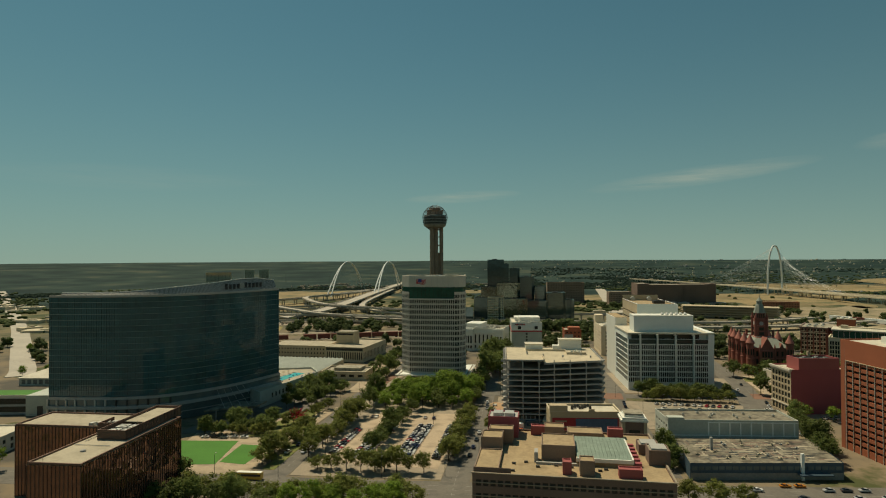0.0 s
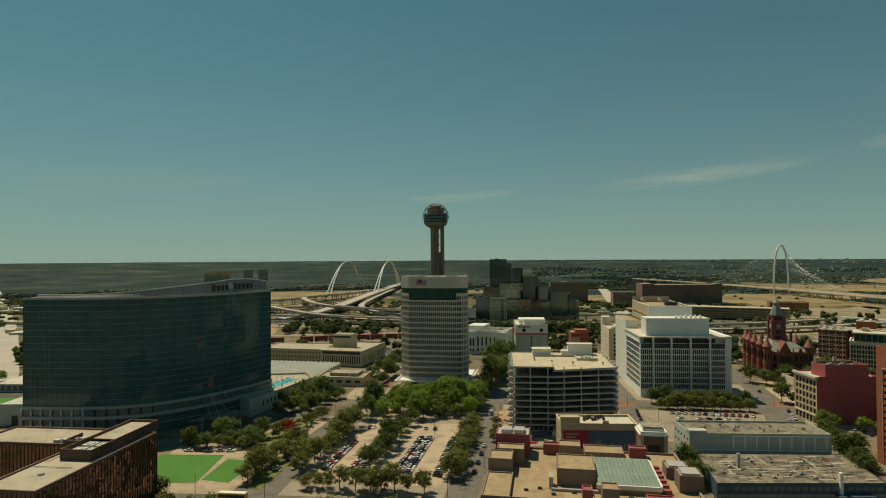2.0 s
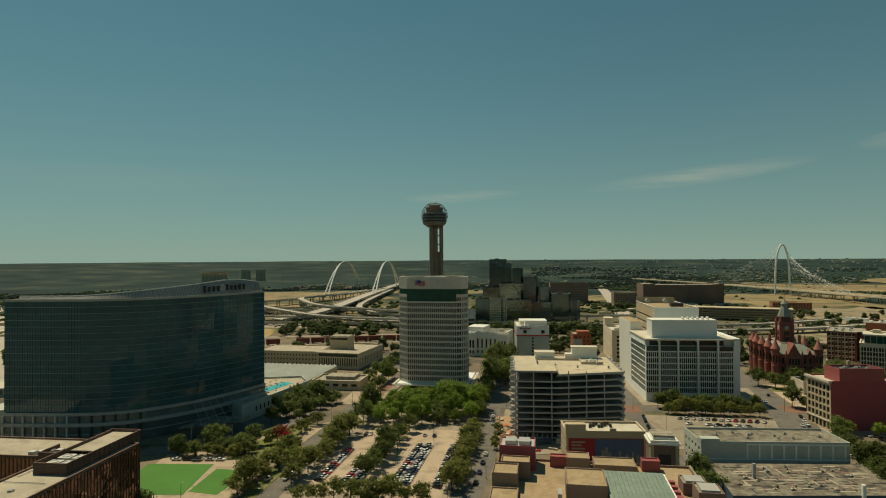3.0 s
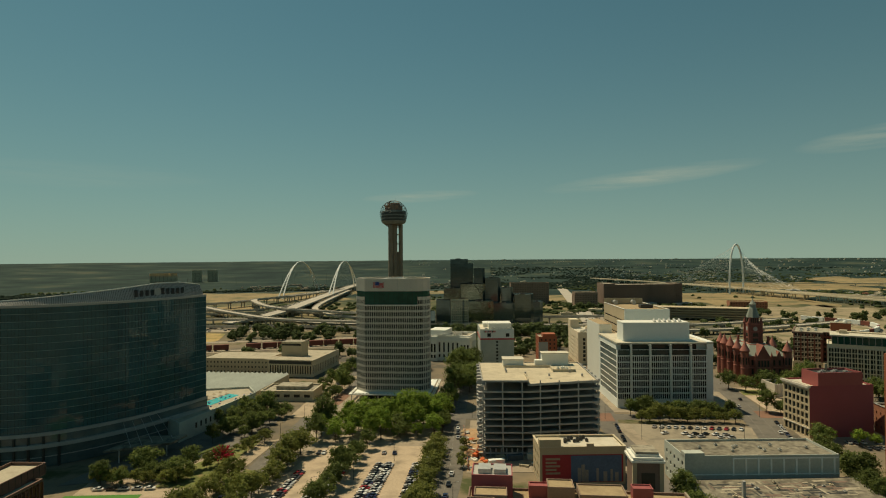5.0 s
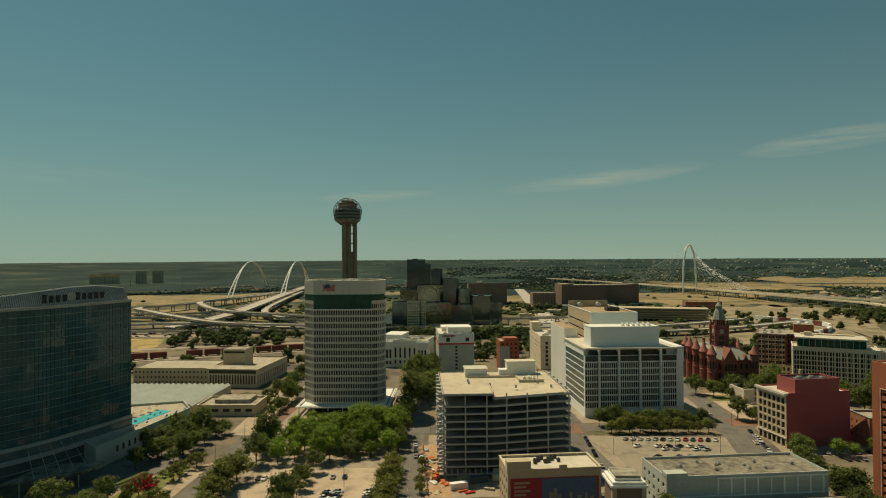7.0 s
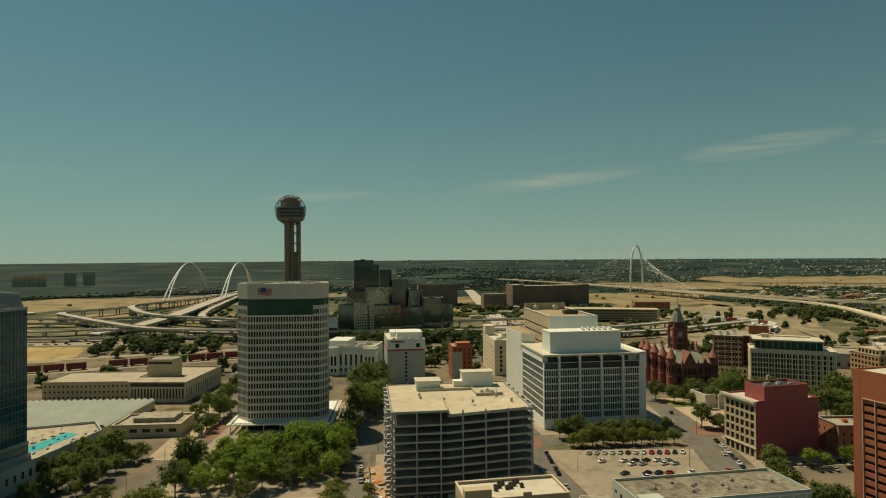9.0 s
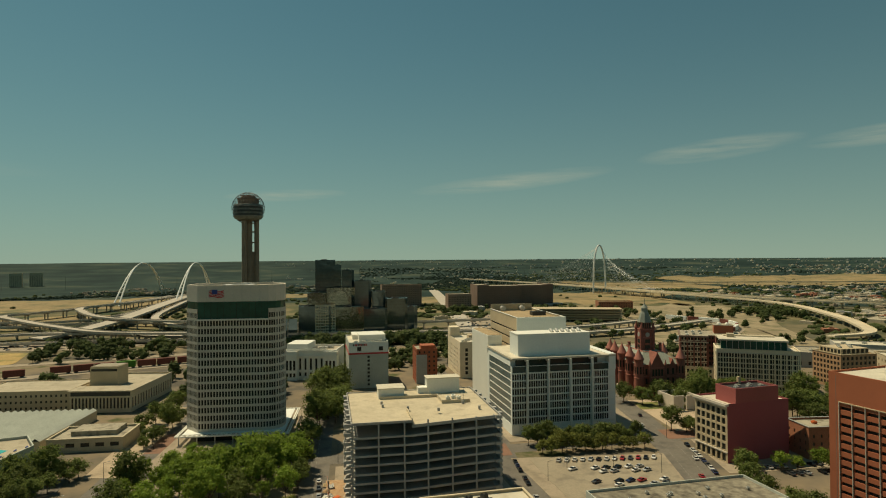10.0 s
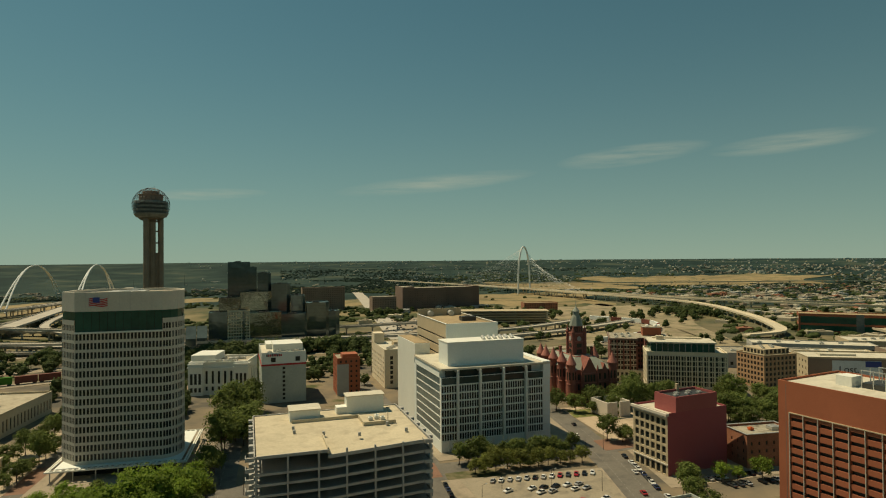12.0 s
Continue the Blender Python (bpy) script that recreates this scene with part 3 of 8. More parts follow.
# ---- office tower with chamfered corners and a flag sign ----
def office_tower():
    b = thing("office_tower", "pale stone office tower with small windows and green glass band", "tower", -24.6, 474.2, -11)
    poly = [(10.1, 6), (46.5, 6), (50.0, 7.6), (52.4, 10.4), (53.6, 14.2), (53.8, 19), (52.6, 27), (48, 35), (40, 42), (14, 42), (2.3, 33), (2.3, 14.7)]
    me = Mesh()
    near, rest = [], []
    k = len(poly)
    rows = storeys(6.2, 4.15, 14, 2.85, 0.8)
    top_rows = storeys(6.2 + 4.15 * 14, 4.15, 1, 2.6, 0.9)
    for i in range(k):
        p, q = poly[i], poly[(i + 1) % k]
        L = math.dist(p, q)
        n = max(2, round(L / 1.52))
        cols = evenly(L, n, 1.0, 0.1)
        h = facade(me, p, q, 5.4, 64.6 if i == 0 else 70.0, cols, rows if i == 0 else rows + top_rows, 0.28)
        (near if i == 0 else rest).extend(h)
    part("wall", me, PALESTONE, b)
    part("core", Mesh().prism([(x + (28.5 - x) * 0.03, y + (26.5 - y) * 0.03) for x, y in poly], 5.6, 74), GLASSD, b)
    panes(near, GLASSD, b, limit=300)
    panes(rest, GLASSD, b, limit=60)
    inner = [(x + (28.5 - x) * 0.012, y + (26.5 - y) * 0.012) for x, y in poly]
    for i in range(k):
        p, q = inner[i], inner[(i + 1) % k]
        L = math.dist(p, q)
        a = math.degrees(math.atan2(q[1] - p[1], q[0] - p[0]))
        n = max(1, round(L / 3.3))
        lo = 64.6 if i == 0 else 70.0
        for j in range(n):
            t = (j + 0.5) / n
            x, y = p[0] + (q[0] - p[0]) * t, p[1] + (q[1] - p[1]) * t
            w = L / n - 0.12
            part("band_pane", Mesh().box(-w / 2, w / 2, 0, 0.15, 0, 74 - lo), GLASSG, b, "green band glass" if j == 0 else "", pose(x, y, lo, 0, 0, a))
    part("balcony_ledge", Mesh().box(10.1, 46.5, 5.2, 6.3, 64.0, 64.7), WHITEPAINT, b)
    me = Mesh().prism(poly, 73.8, 81.2)
    ring(me, poly, 81.2, 82.5, 0.8)
    part("cornice", me, PALESTONE, b)
    # joints of the cornice panels
    me = Mesh()
    for j in range(1, 8):
        me.box(10.1 + j * 4.55 - 0.04, 10.1 + j * 4.55 + 0.04, 5.97, 6.02, 74, 82.4)
    part("panel_joints", me, CASTGREY, b)
    # flag-shaped sign with wavy stripes
    sg = part("flag_sign", Mesh().box(15.6, 23.6, 5.75, 5.95, 75.6, 80.2), METALL, b, "flag shaped sign in red and blue")
    for j in range(5):
        me = Mesh()
        for i in range(8):
            x0, x1 = 16 + i * 0.95, 16.95 + i * 0.95
            f = lambda x: 0.35 * math.sin((x - 16) * 0.9)
            z = 76.1 + j * 0.78
            me.quad((x0, 5.6, z + f(x0)), (x1, 5.6, z + f(x1)), (x1, 5.6, z + 0.5 + f(x1)), (x0, 5.6, z + 0.5 + f(x0)))
        part("stripe", me, SIGNRED, sg)
    part("canton", Mesh().box(17.6, 20.4, 5.5, 5.6, 77.8, 80.2), SIGNBLUE, sg)
    # canopy: a thin white lattice roof on posts
    me = Mesh()
    ring(me, rect(57.7, 53.4), 4.6, 5.2, 0.5)
    part("canopy_rim", me, WHITEPAINT, b)
    for i in range(24):
        x = 1.2 + i * 2.4
        part("canopy_rib", Mesh().box(x - 0.35, x + 0.35, 0.3, 53, 4.7, 5.1), WHITEPAINT, b)
    for y in (2.2, 50.4):
        part("canopy_purlin", Mesh().box(0.5, 57.2, y, y + 0.4, 4.75, 5.05), WHITEPAINT, b)
    part("canopy_deck", Mesh().box(3, 55, 3, 50.5, 5.12, 5.35), WHITEPANEL, b)
    for i in range(7):
        for y in (1.2, 52):
            part("post", Mesh().lathe(2 + i * 9, y, [(0.28, 0.1), (0.28, 4.6)], 8), METALL, b)
    part("lobby", Mesh().box(9, 48, 8, 44, 0.1, 4.6), GLASSD, b, "dark glazed lobby")
    part("roof", Mesh().box(12, 44, 12, 42, 80.8, 81.4), ROOFG, b)
    for x, y, w, d, h in ((20, 18, 16, 12, 0.7), (28, 28, 5, 4, 1.2)):
        roof_unit(b, x, y, 81.4, w, d, h)
    return b


office_tower()


# ---- glass hotel, a bowed slab on a colonnade ----
def hotel():
    b = thing("hotel_tower", "dark teal glass hotel with bowed front and sweeping metal crown", "hotel")
    front = spline([(-222.6, 362.4, 0), (-200, 360.6, 0), (-176, 360.4, 0), (-154, 367, 0), (-133, 385, 0), (-117.5, 407, 0), (-104.8, 431, 0)], 8)
    front = [(p.x, p.y) for p in front]
    P = [Vector(p) for p in front]
    back = []
    for i, p in enumerate(P):
        d = (P[min(i + 1, len(P) - 1)] - P[max(i - 1, 0)]).normalized()
        back.append(tuple(p + Vector((-d.y, d.x)) * 21))
    poly = front + back[::-1]

    def strip(off, z0, z1, mat, name, label="", thick=0.5, pts=front):
        me = Mesh()
        Q = [Vector(p) for p in pts]
        me.path([(q.x, q.y, 0) for q in Q], [(off, z0), (off, z1), (off - thick, z1), (off - thick, z0)])
        return part(name, me, mat, b, label)

    part("core", Mesh().prism(poly, 15.5, 75.0), GLASST, b, "dark teal curtain wall")
    n = 17
    pitch = (75.0 - 16.0) / n
    for i in range(n):
        strip(0.22, 16.0 + i * pitch + 0.3, 16.0 + (i + 1) * pitch, GLASST, "glass_storey", "" if i else "storey-high band of teal glass")
        strip(0.36, 16.0 + i * pitch, 16.0 + i * pitch + 0.2, FLOORTEAL, "floor_line")
    end = [front[-1], back[-1]]
    for i in range(n):
        me = Mesh().path([(*end[0], 0), (*end[1], 0)], [(0.2, 16 + i * pitch), (0.2, 16.25 + i * pitch), (0, 16.25 + i * pitch), (0, 16 + i * pitch)])
        part("floor_line", me, METALD, b)
    # vertical mullions
    for i in range(len(P) - 1):
        d = P[i + 1] - P[i]
        k = max(1, round(d.length / 1.6))
        for j in range(k):
            q = P[i] + d * (j / k)
            s = Vector((d.y, -d.x)).normalized()
            a = math.degrees(math.atan2(d.y, d.x))
            part("mullion", MULLION, GLASSD, b, at=pose(q.x + s.x * 0.25, q.y + s.y * 0.25, 16, 0, 0, a))
    part("roof", Mesh().prism(poly, 75.0, 75.6), ROOFG, b)
    strip(0.5, 74.6, 75.9, CASTGREY, "roof_edge", "pale roof edge band")
    # crown: a leaning screen that climbs towards the sign
    Q = P[2:]
    me, ribs = Mesh(), Mesh()
    m = len(Q)
    top = []
    for i, q in enumerate(Q):
        t = i / (m - 1)
        z = 77.3 + 6.4 * max(0.0, min(1.0, (t - 0.22) / 0.58)) ** 1.25 - (2.0 * max(0.0, (t - 0.9) / 0.1))
        d = (P[min(i + 3, len(P) - 1)] - P[i + 1]).normalized()
        s = Vector((-d.y, d.x))
        lo, hi = q + s * 1.6, q + s * (3.2 + 1.5 * t)
        top.append(((lo.x, lo.y, 75.6), (hi.x, hi.y, z)))
    for (a, c), (a2, c2) in zip(top, top[1:]):
        me.quad(a, a2, c2, c)
        for k in range(4):
            f = k / 4
            u = Vector(a).lerp(Vector(a2), f)
            v = Vector(c).lerp(Vector(c2), f)
            ribs.rod(u, v, 0.10, 4)
    part("crown_screen", me, CASTGREY, b, "ribbed metal crown screen")
    part("crown_ribs", ribs, METALD, b)
    rail = Mesh()
    for (a, c), (a2, c2) in zip(top, top[1:]):
        rail.rod(c, c2, 0.28, 6)
    part("crown_rail", rail, WHITEPAINT, b, "white crown rail")
    # sign: plain dark bars and a round emblem
    i0 = int(m * 0.70)
    i1 = int(m * 0.93)
    span = top[i0:i1]
    g = Vector(span[0][1]) * 0.5 + Vector(span[0][0]) * 0.5
    e = Vector(span[-1][1]) * 0.5 + Vector(span[-1][0]) * 0.5
    sign = part("roof_sign", Mesh().rod(g - Vector((0, 0, 1.9)), e - Vector((0, 0, 1.9)), 0.15, 5), METALD, b, "dark roof sign of plain bars")
    d = (e - g).normalized()
    s = Vector((d.y, -d.x, 0)).normalized() * 1.3
    for i in range(10):
        if i == 4:
            p = g.lerp(e, 0.44) + s
            part("emblem", Mesh().rod(p, p + s * 0.2, 2.1, 12), CASTGREY, sign)
            continue
        p = g.lerp(e, (i + 0.5) / 10.2) + s
        part("sign_bar", Mesh().box(-0.95, 0.95, -0.1, 0.1, -1.9, 1.9 if i in (0, 5) else 1.3), SIGNDARK, sign, at=pose(p.x, p.y, p.z, 0, 0, math.degrees(math.atan2(d.y, d.x))))
    # base: colonnade, glass podium and fascia bands
    strip(1.2, 14.6, 16.2, CASTGREY, "soffit_band", "grey soffit band under the tower", 2.0)
    strip(2.4, 9.2, 11.0, CASTGREY, "podium_band", "grey podium fascia", 2.0)
    strip(0.9, 11.0, 14.6, GLASSB, "podium_glass", "blue grey podium glazing", 0.4)
    strip(0.7, 0.2, 9.2, GLASSB, "lobby_glass", "blue grey lobby glazing", 0.4)
    strip(0.95, 4.6, 5.0, CASTGREY, "lobby_transom", "", 0.3)
    part("podium", Mesh().prism([(x, y) for x, y in poly], 0.0, 14.8), GLASSD, b, "dark glazed podium")
    for i in range(0, 26, 2):
        d = (P[min(i + 1, len(P) - 1)] - P[max(i - 1, 0)]).normalized()
        s = Vector((d.y, -d.x))
        q = P[i] + s * 1.4
        part("column", Mesh().lathe(q.x, q.y, [(0.6, 0), (0.6, 9.2), (0.55, 10), (0.55, 14.6)], 10), PALESTONE if i < 14 else METALD, b)
    part("side_wing", Mesh().box(-249, -227, 382, 412, 0, 12.6), GREYSTUCCO, b, "plain pale grey service wing")
    part("side_door", Mesh().box(-242, -238.5, 381.8, 382, 0, 6), METALD, b)
    # entrance canopy with slanted struts
    ent = part("entrance_canopy", Mesh().prism([(-132, 362), (-104, 372), (-101, 385), (-124, 384)], 6.0, 7.0), ROOFDIRTY, b, "dark grey entrance canopy")
    for i in range(5):
        t = i / 4
        part("strut", Mesh().rod((-121 + 15 * t, 366 + 13 * t, 6.9), (-133.5 + 11 * t, 387 + 15 * t, 15), 0.12, 5), METALL, ent)
    for x, y in ((-126, 365), (-116, 368), (-107, 373)):
        part("canopy_post", Mesh().lathe(x, y, [(0.3, 0), (0.3, 6)], 8), METALL, ent)
    return b


MULLION = Mesh().box(-0.035, 0.035, -0.1, 0.04, 0, 59).data("mullion", GLASSD)
hotel()


def pool_terrace():
    b = thing("pool_terrace", "white walled podium with a turquoise rooftop pool", "terrace")
    poly = [(-108, 394), (-83, 463), (-91, 482), (-122, 478), (-146, 440)]
    me = Mesh()
    ring(me, poly, 0, 10.6, 0.5)
    part("wall", me, GREYSTUCCO, b)
    part("deck", Mesh().prism([(-108.5, 396), (-84, 463), (-91.5, 481), (-121.5, 477), (-145, 440)], 8.8, 9.3), ROOFP, b)
    d = Vector((25, 69)).normalized()
    for i in range(6):
        p = Vector((-108, 394)) + d * (14 + i * 4.2)
        part("window", Mesh().box(-0.7, 0.7, -0.1, 0.1, 4.2, 7.2), GLASSD, b, at=pose(p.x, p.y, 0, 0, 0, math.degrees(math.atan2(d.y, d.x))))
    part("pool", Mesh().prism([(-104, 436), (-93, 462), (-100, 466), (-112, 440)], 9.3, 9.42), WATER, b, "turquoise pool water")
    me = Mesh()
    for i in range(16):
        t = i / 15
        x, y = -103 + 11 * t + 8 * math.sin(i), 432 + 32 * t
        me.box(x, x + 0.7, y, y + 1.9, 9.3, 9.75)
    tagged(part("loungers", me, SIGNBLUE, b), kind="stuff")
    for i in range(4):
        x, y = -110 + i * 2.5, 452 + i * 5
        part("parasol", Mesh().lathe(x, y, [(0.05, 9.3), (0.05, 11.4), (1.5, 11.3), (0.05, 12.2)], 8), BUFF, b)
    return b


pool_terrace()


# ---- half-built parking garage ----
def garage():
    b = thing("parking_garage", "grey concrete parking garage with open decks and a pale roof deck", "garage", 47.0, 355.2, -7.2)
    W, D, H, N = 56.4, 51.0, 36.2, 11
    pitch = H / N
    cols = [0.4, 9.9, 19.4, 28.2, 37.4, 46.6, 56.0]
    for lv in range(1, N + 1):
        z = lv * pitch
        top = lv == N
        mat = ROOFB if top else CASTGREY
        lo = z if top else z - 1.9
        part("deck", Mesh().box(0.6, 22.5, 0.6, D - 0.6, lo - 0.45, lo), mat, b, "pale roof deck" if top else "")
        # the ramped half climbs towards the far end of the front
        r = Mesh()
        z0 = z - 1.9
        for y0, y1, za, zb in ((0.6, 24, z0, z), (24, D - 0.6, z, z)):
            r.quad((22.5, y0, za), (W - 0.6, y0, z), (W - 0.6, y1, z), (22.5, y1, zb))
            r.quad((22.5, y0, za - 0.45), (22.5, y1, zb - 0.45), (W - 0.6, y1, z - 0.45), (W - 0.6, y0, z - 0.45))
        part("ramp_deck", r, mat, b)
        hgt = 0.75 if not top else 0.9
        if top:
            part("spandrel", Mesh().box(0.2, 22.4, 0, 0.35, z - 0.5, z + hgt - 0.5), CASTGREY, b)
        else:
            part("spandrel", Mesh().box(0.2, 22.4, 0, 0.35, z - 2.4, z + hgt - 2.4), CASTGREY, b)
        for x in (-2.7, W - 2.5):
            part("corner_tray", TRAY, CASTGREY, b, at=pose(x, -0.9, z - 0.7))
        s = Mesh()
        for y0, y1 in ((0.0, 0.35),):
            s.quad((22.4, y0, z0 - 0.55), (W - 0.2, y0, z - 0.55), (W - 0.2, y0, z + hgt - 0.5), (22.4, y0, z0 + hgt - 0.5))
            s.quad((22.4, y1, z0 - 0.55), (W - 0.2, y1, z - 0.55), (W - 0.2, y1, z + hgt - 0.35), (22.4, y1, z0 + hgt - 0.35))
            s.quad((22.4, y0, z0 + hgt - 0.35), (W - 0.2, y0, z + hgt - 0.35), (W - 0.2, y1, z + hgt - 0.35), (22.4, y1, z0 + hgt - 0.35))
            s.quad((22.4, y0, z0 - 0.55), (W - 0.2, y0, z - 0.55), (W - 0.2, y1, z - 0.55), (22.4, y1, z0 - 0.55))
        part("ramp_spandrel", s, CASTGREY, b)
        for x0 in (-0.15, W - 0.2):
            part("side_spandrel", Mesh().box(x0, x0 + 0.35, 0.4, D - 0.4, z - 0.55, z + 0.35), CASTGREY, b)
        part("back_spandrel", Mesh().box(0.2, W - 0.2, D - 0.35, D, z - 0.55, z + 0.35), CASTGREY, b)
        for y in (4, 12, 20, 28, 36, 44):
            for x in (-1.6, W + 0.1):
                part("panel_stub", STUB, CASTGREY, b, at=pose(x, y, z - 0.7))
    for x in cols:
        part("column", Mesh().box(x - 0.27, x + 0.27, -0.35, 0.4, 0, H + 0.4), CASTGREY, b)
        part("column", Mesh().box(x - 0.35, x + 0.35, D - 0.5, D + 0.3, 0, H + 0.4), CASTGREY, b)
    for y in (8.4, 16.8, 25.2, 33.6, 42):
        for x in (0.0, W):
            part("column", Mesh().box(x - 0.35, x + 0.35, y - 0.4, y + 0.4, 0, H + 0.2), CASTGREY, b)
    part("core_wall", Mesh().box(20, 36, 20, 21, 0, H - 1), CASTGREY, b)
    part("back_wall", Mesh().box(2, W - 2, D - 4, D - 3.4, 0, H - 1), CASTGREY, b)
    part("base_wall", Mesh().box(22, 56, 0.4, 0.8, 0, 3.4), CASTGREY, b)
    for i in range(8):
        part("base_pier", Mesh().box(1 + i * 2.6, 1.5 + i * 2.6, -0.1, 0.3, 0, 3.6), CASTGREY, b)
    s = part("stair_house", Mesh().box(13, 24, 37.5, 46, H, H + 4.0), WHITEPAINT, b, "white stair house on the roof")
    part("stair_roof", Mesh().box(12.6, 24.4, 37, 46.4, H + 4.0, H + 4.4), ROOFW, s)
    s = part("lift_house", Mesh().box(35, 49.5, 43, 49.5, H, H + 6.4).box(31, 35, 43.5, 48, H, H + 2.6), WHITEPAINT, b, "white lift house on the roof")
    part("lift_roof", Mesh().box(34.6, 50, 42.6, 49.9, H + 6.4, H + 6.8), ROOFW, s)
    part("ramp_wall", Mesh().box(13.5, 38, 35.6, 36.0, H, H + 1.2).box(38, 38.4, 24, 36, H, H + 1.4).box(38, 50, 23.8, 24.2, H, H + 1.3), ROOFB, b)
    part("upstand", Mesh().box(22.2, 22.6, 0.5, 16, H - 1, H + 0.9), ROOFB, b)
    for x, y in ((41, 30), (43.5, 31), (45.5, 29.5), (44, 33)):
        roof_unit(b, x, y, H, 1.7, 1.5, 1.2, WHITEPAINT)
    for x, y in ((22.5, 17), (13, 22), (13, 27), (34, 12), (46, 22), (50.5, 12)):
        part("kerb_block", Mesh().box(x, x + 0.9, y, y + 0.9, H, H + 1.3), CASTGREY, b)
    part("light_pole", Mesh().lathe(47, 24, [(0.12, H), (0.08, H + 6)], 6).box(46.2, 47.8, 23.9, 24.1, H + 5.9, H + 6.1), METALD, b)
    return b


TRAY = Mesh().box(0, 2.7, 0, 3.4, 0, 0.25).box(0, 2.7, 0, 0.2, 0.25, 1.1).box(0, 0.2, 0.2, 3.4, 0.25, 1.1).data("corner_tray", CASTGREY)
STUB = Mesh().box(0, 1.5, 0, 2.0, 0, 1.0).data("panel_stub", CASTGREY)
garage()


# ---- white courthouse with ribs and a windowless penthouse ----
def courthouse():
    b = thing("courthouse", "white panelled courthouse with tall ribs and strip windows", "courthouse", 147.0, 435.0, -6.5)
    W, D, H = 60.5, 48.0, 42.0
    me = Mesh()
    rows = storeys(5.4, 3.95, 7, 3.2, 0.5)
    n = 42
    cols = evenly(56.5, n, 1.02, 0.2)
    holes = facade(me, (0, 0), (W, 0), 0, 37.2, cols, rows, 0.3)
    facade(me, (W, 0), (W, D), 0, H - 2, [], [])
    facade(me, (W, D), (0, D), 0, H - 2, [], [])
    hl = facade(me, (0, D), (0, 0), 0, 37.2, [(4, D - 2.0)], storeys(5.4, 3.95, 8, 3.4, 0.45), 0.2)
    part("wall", me, WHITEPANEL, b)
    part("backing", Mesh().box(0.7, W - 0.7, 0.7, D - 0.7, 0.2, 36.8), GLASSD, b)
    panes(holes, GLASSD, b, limit=294)
    for x0, x1 in ((0.5, 8.0), (9.0, 20.1), (21.1, 32.9), (33.9, 45.7), (46.7, 56.4)):
        part("band_window", Mesh().box(x0, x1, -0.06, 0.3, 33.6, 36.9), GLASSK, b)
    panes(hl, GLASSB, b)
    for lo, hi in storeys(5.4, 3.95, 8, 0.35, 0.0):
        part("floor_band", Mesh().box(-0.25, W - 0.2, -0.3, 0.1, lo, hi), WHITEPAINT, b)
    # recessed top storey under a thin flat roof
    part("top_glazing", Mesh().box(3, 51, 2.4, 2.7, 33.2, 40.5), GLASSK, b, "dark recessed top glazing")
    part("top_wall", Mesh().box(0.3, W - 0.3, 3.5, D - 0.3, 36.8, 40.6), WHITEPANEL, b)
    part("end_panel", Mesh().box(56.6, W + 0.25, -0.25, D, 33.2, H), WHITEPANEL, b)
    part("roof", Mesh().box(-0.2, W, -0.6, D, 40.6, 41.6), ROOFW, b)
    for x in (8.5, 20.6, 33.4, 46.2):
        part("rib", Mesh().box(x - 0.5, x + 0.5, -2.0, -0.3, 0, 40.4).box(x - 0.5, x + 0.5, -2.0, 2.4, 39.4, 40.5), WHITEPAINT, b)
    for x in (4, 12, 20, 28, 36, 44, 52):
        part("base_column", Mesh().box(x - 0.5, x + 0.5, -0.4, 0.1, 0, 5.4), WHITEPAINT, b)
    for i in range(9):
        part("corner_opening", Mesh().box(W, W + 0.28, 3, 5, 5 + i * 4, 6.6 + i * 4), GLASSD, b)
    p = part("penthouse", Mesh().box(5.5, 48.0, 5.5, 20, 41.6, 53.2), WHITEPANEL, b, "windowless white penthouse")
    part("penthouse_cap", Mesh().box(5.3, 48.2, 5.3, 20.2, 53.2, 53.7), WHITEPAINT, p)
    for i in range(6):
        x = 27 + i * 3.3
        part("fan_hood", Mesh().rod((x, 9, 53.6), (x + 1.4, 15, 54.4), 1.0, 8), METALL, p)
    s = part("stair_slab", Mesh().box(0.6, 9.5, 48.5, 88, 0, 47.7), WHITEPAINT, b, "blank white stair wall")
    part("slab_roof", Mesh().box(1, 9.1, 49, 87.5, 47.7, 47.9), ROOFT, s)
    me = Mesh()
    for i in range(9):
        me.box(9.6, 9.9, 49, 56, 3 + i * 4, 5.2 + i * 4)
    part("slab_slots", me, GLASSD, s)
    return b


courthouse()


def annex():
    b = block("court_annex", "buff brick annex with white framed blank end wall", "annex", 165.5, 467, -8.5, 30, 66, 58.2, BUFF, ROOFT, GLASSD,
              left=(1, 62, storeys(2, 5.2, 10, 1.1, 2)), parapet=1.4, cap=WHITEPAINT)
    part("end_wall", Mesh().box(-0.4, 30.4, -0.6, 0.0, 0, 59.9), WHITEPANEL, b, "white end wall")
    part("rear_screen", Mesh().box(0, 30, 64.5, 65, 58.2, 63), BUFF, b)
    for x in (8, 22):
        part("vent_drum", Mesh().rod((x, 60, 60), (x, 64.4, 60), 1.8, 12), METALL, b)
    roof_unit(b, 18, 26, 58.2, 9, 6, 2.6, METALD)
    return b


annex()



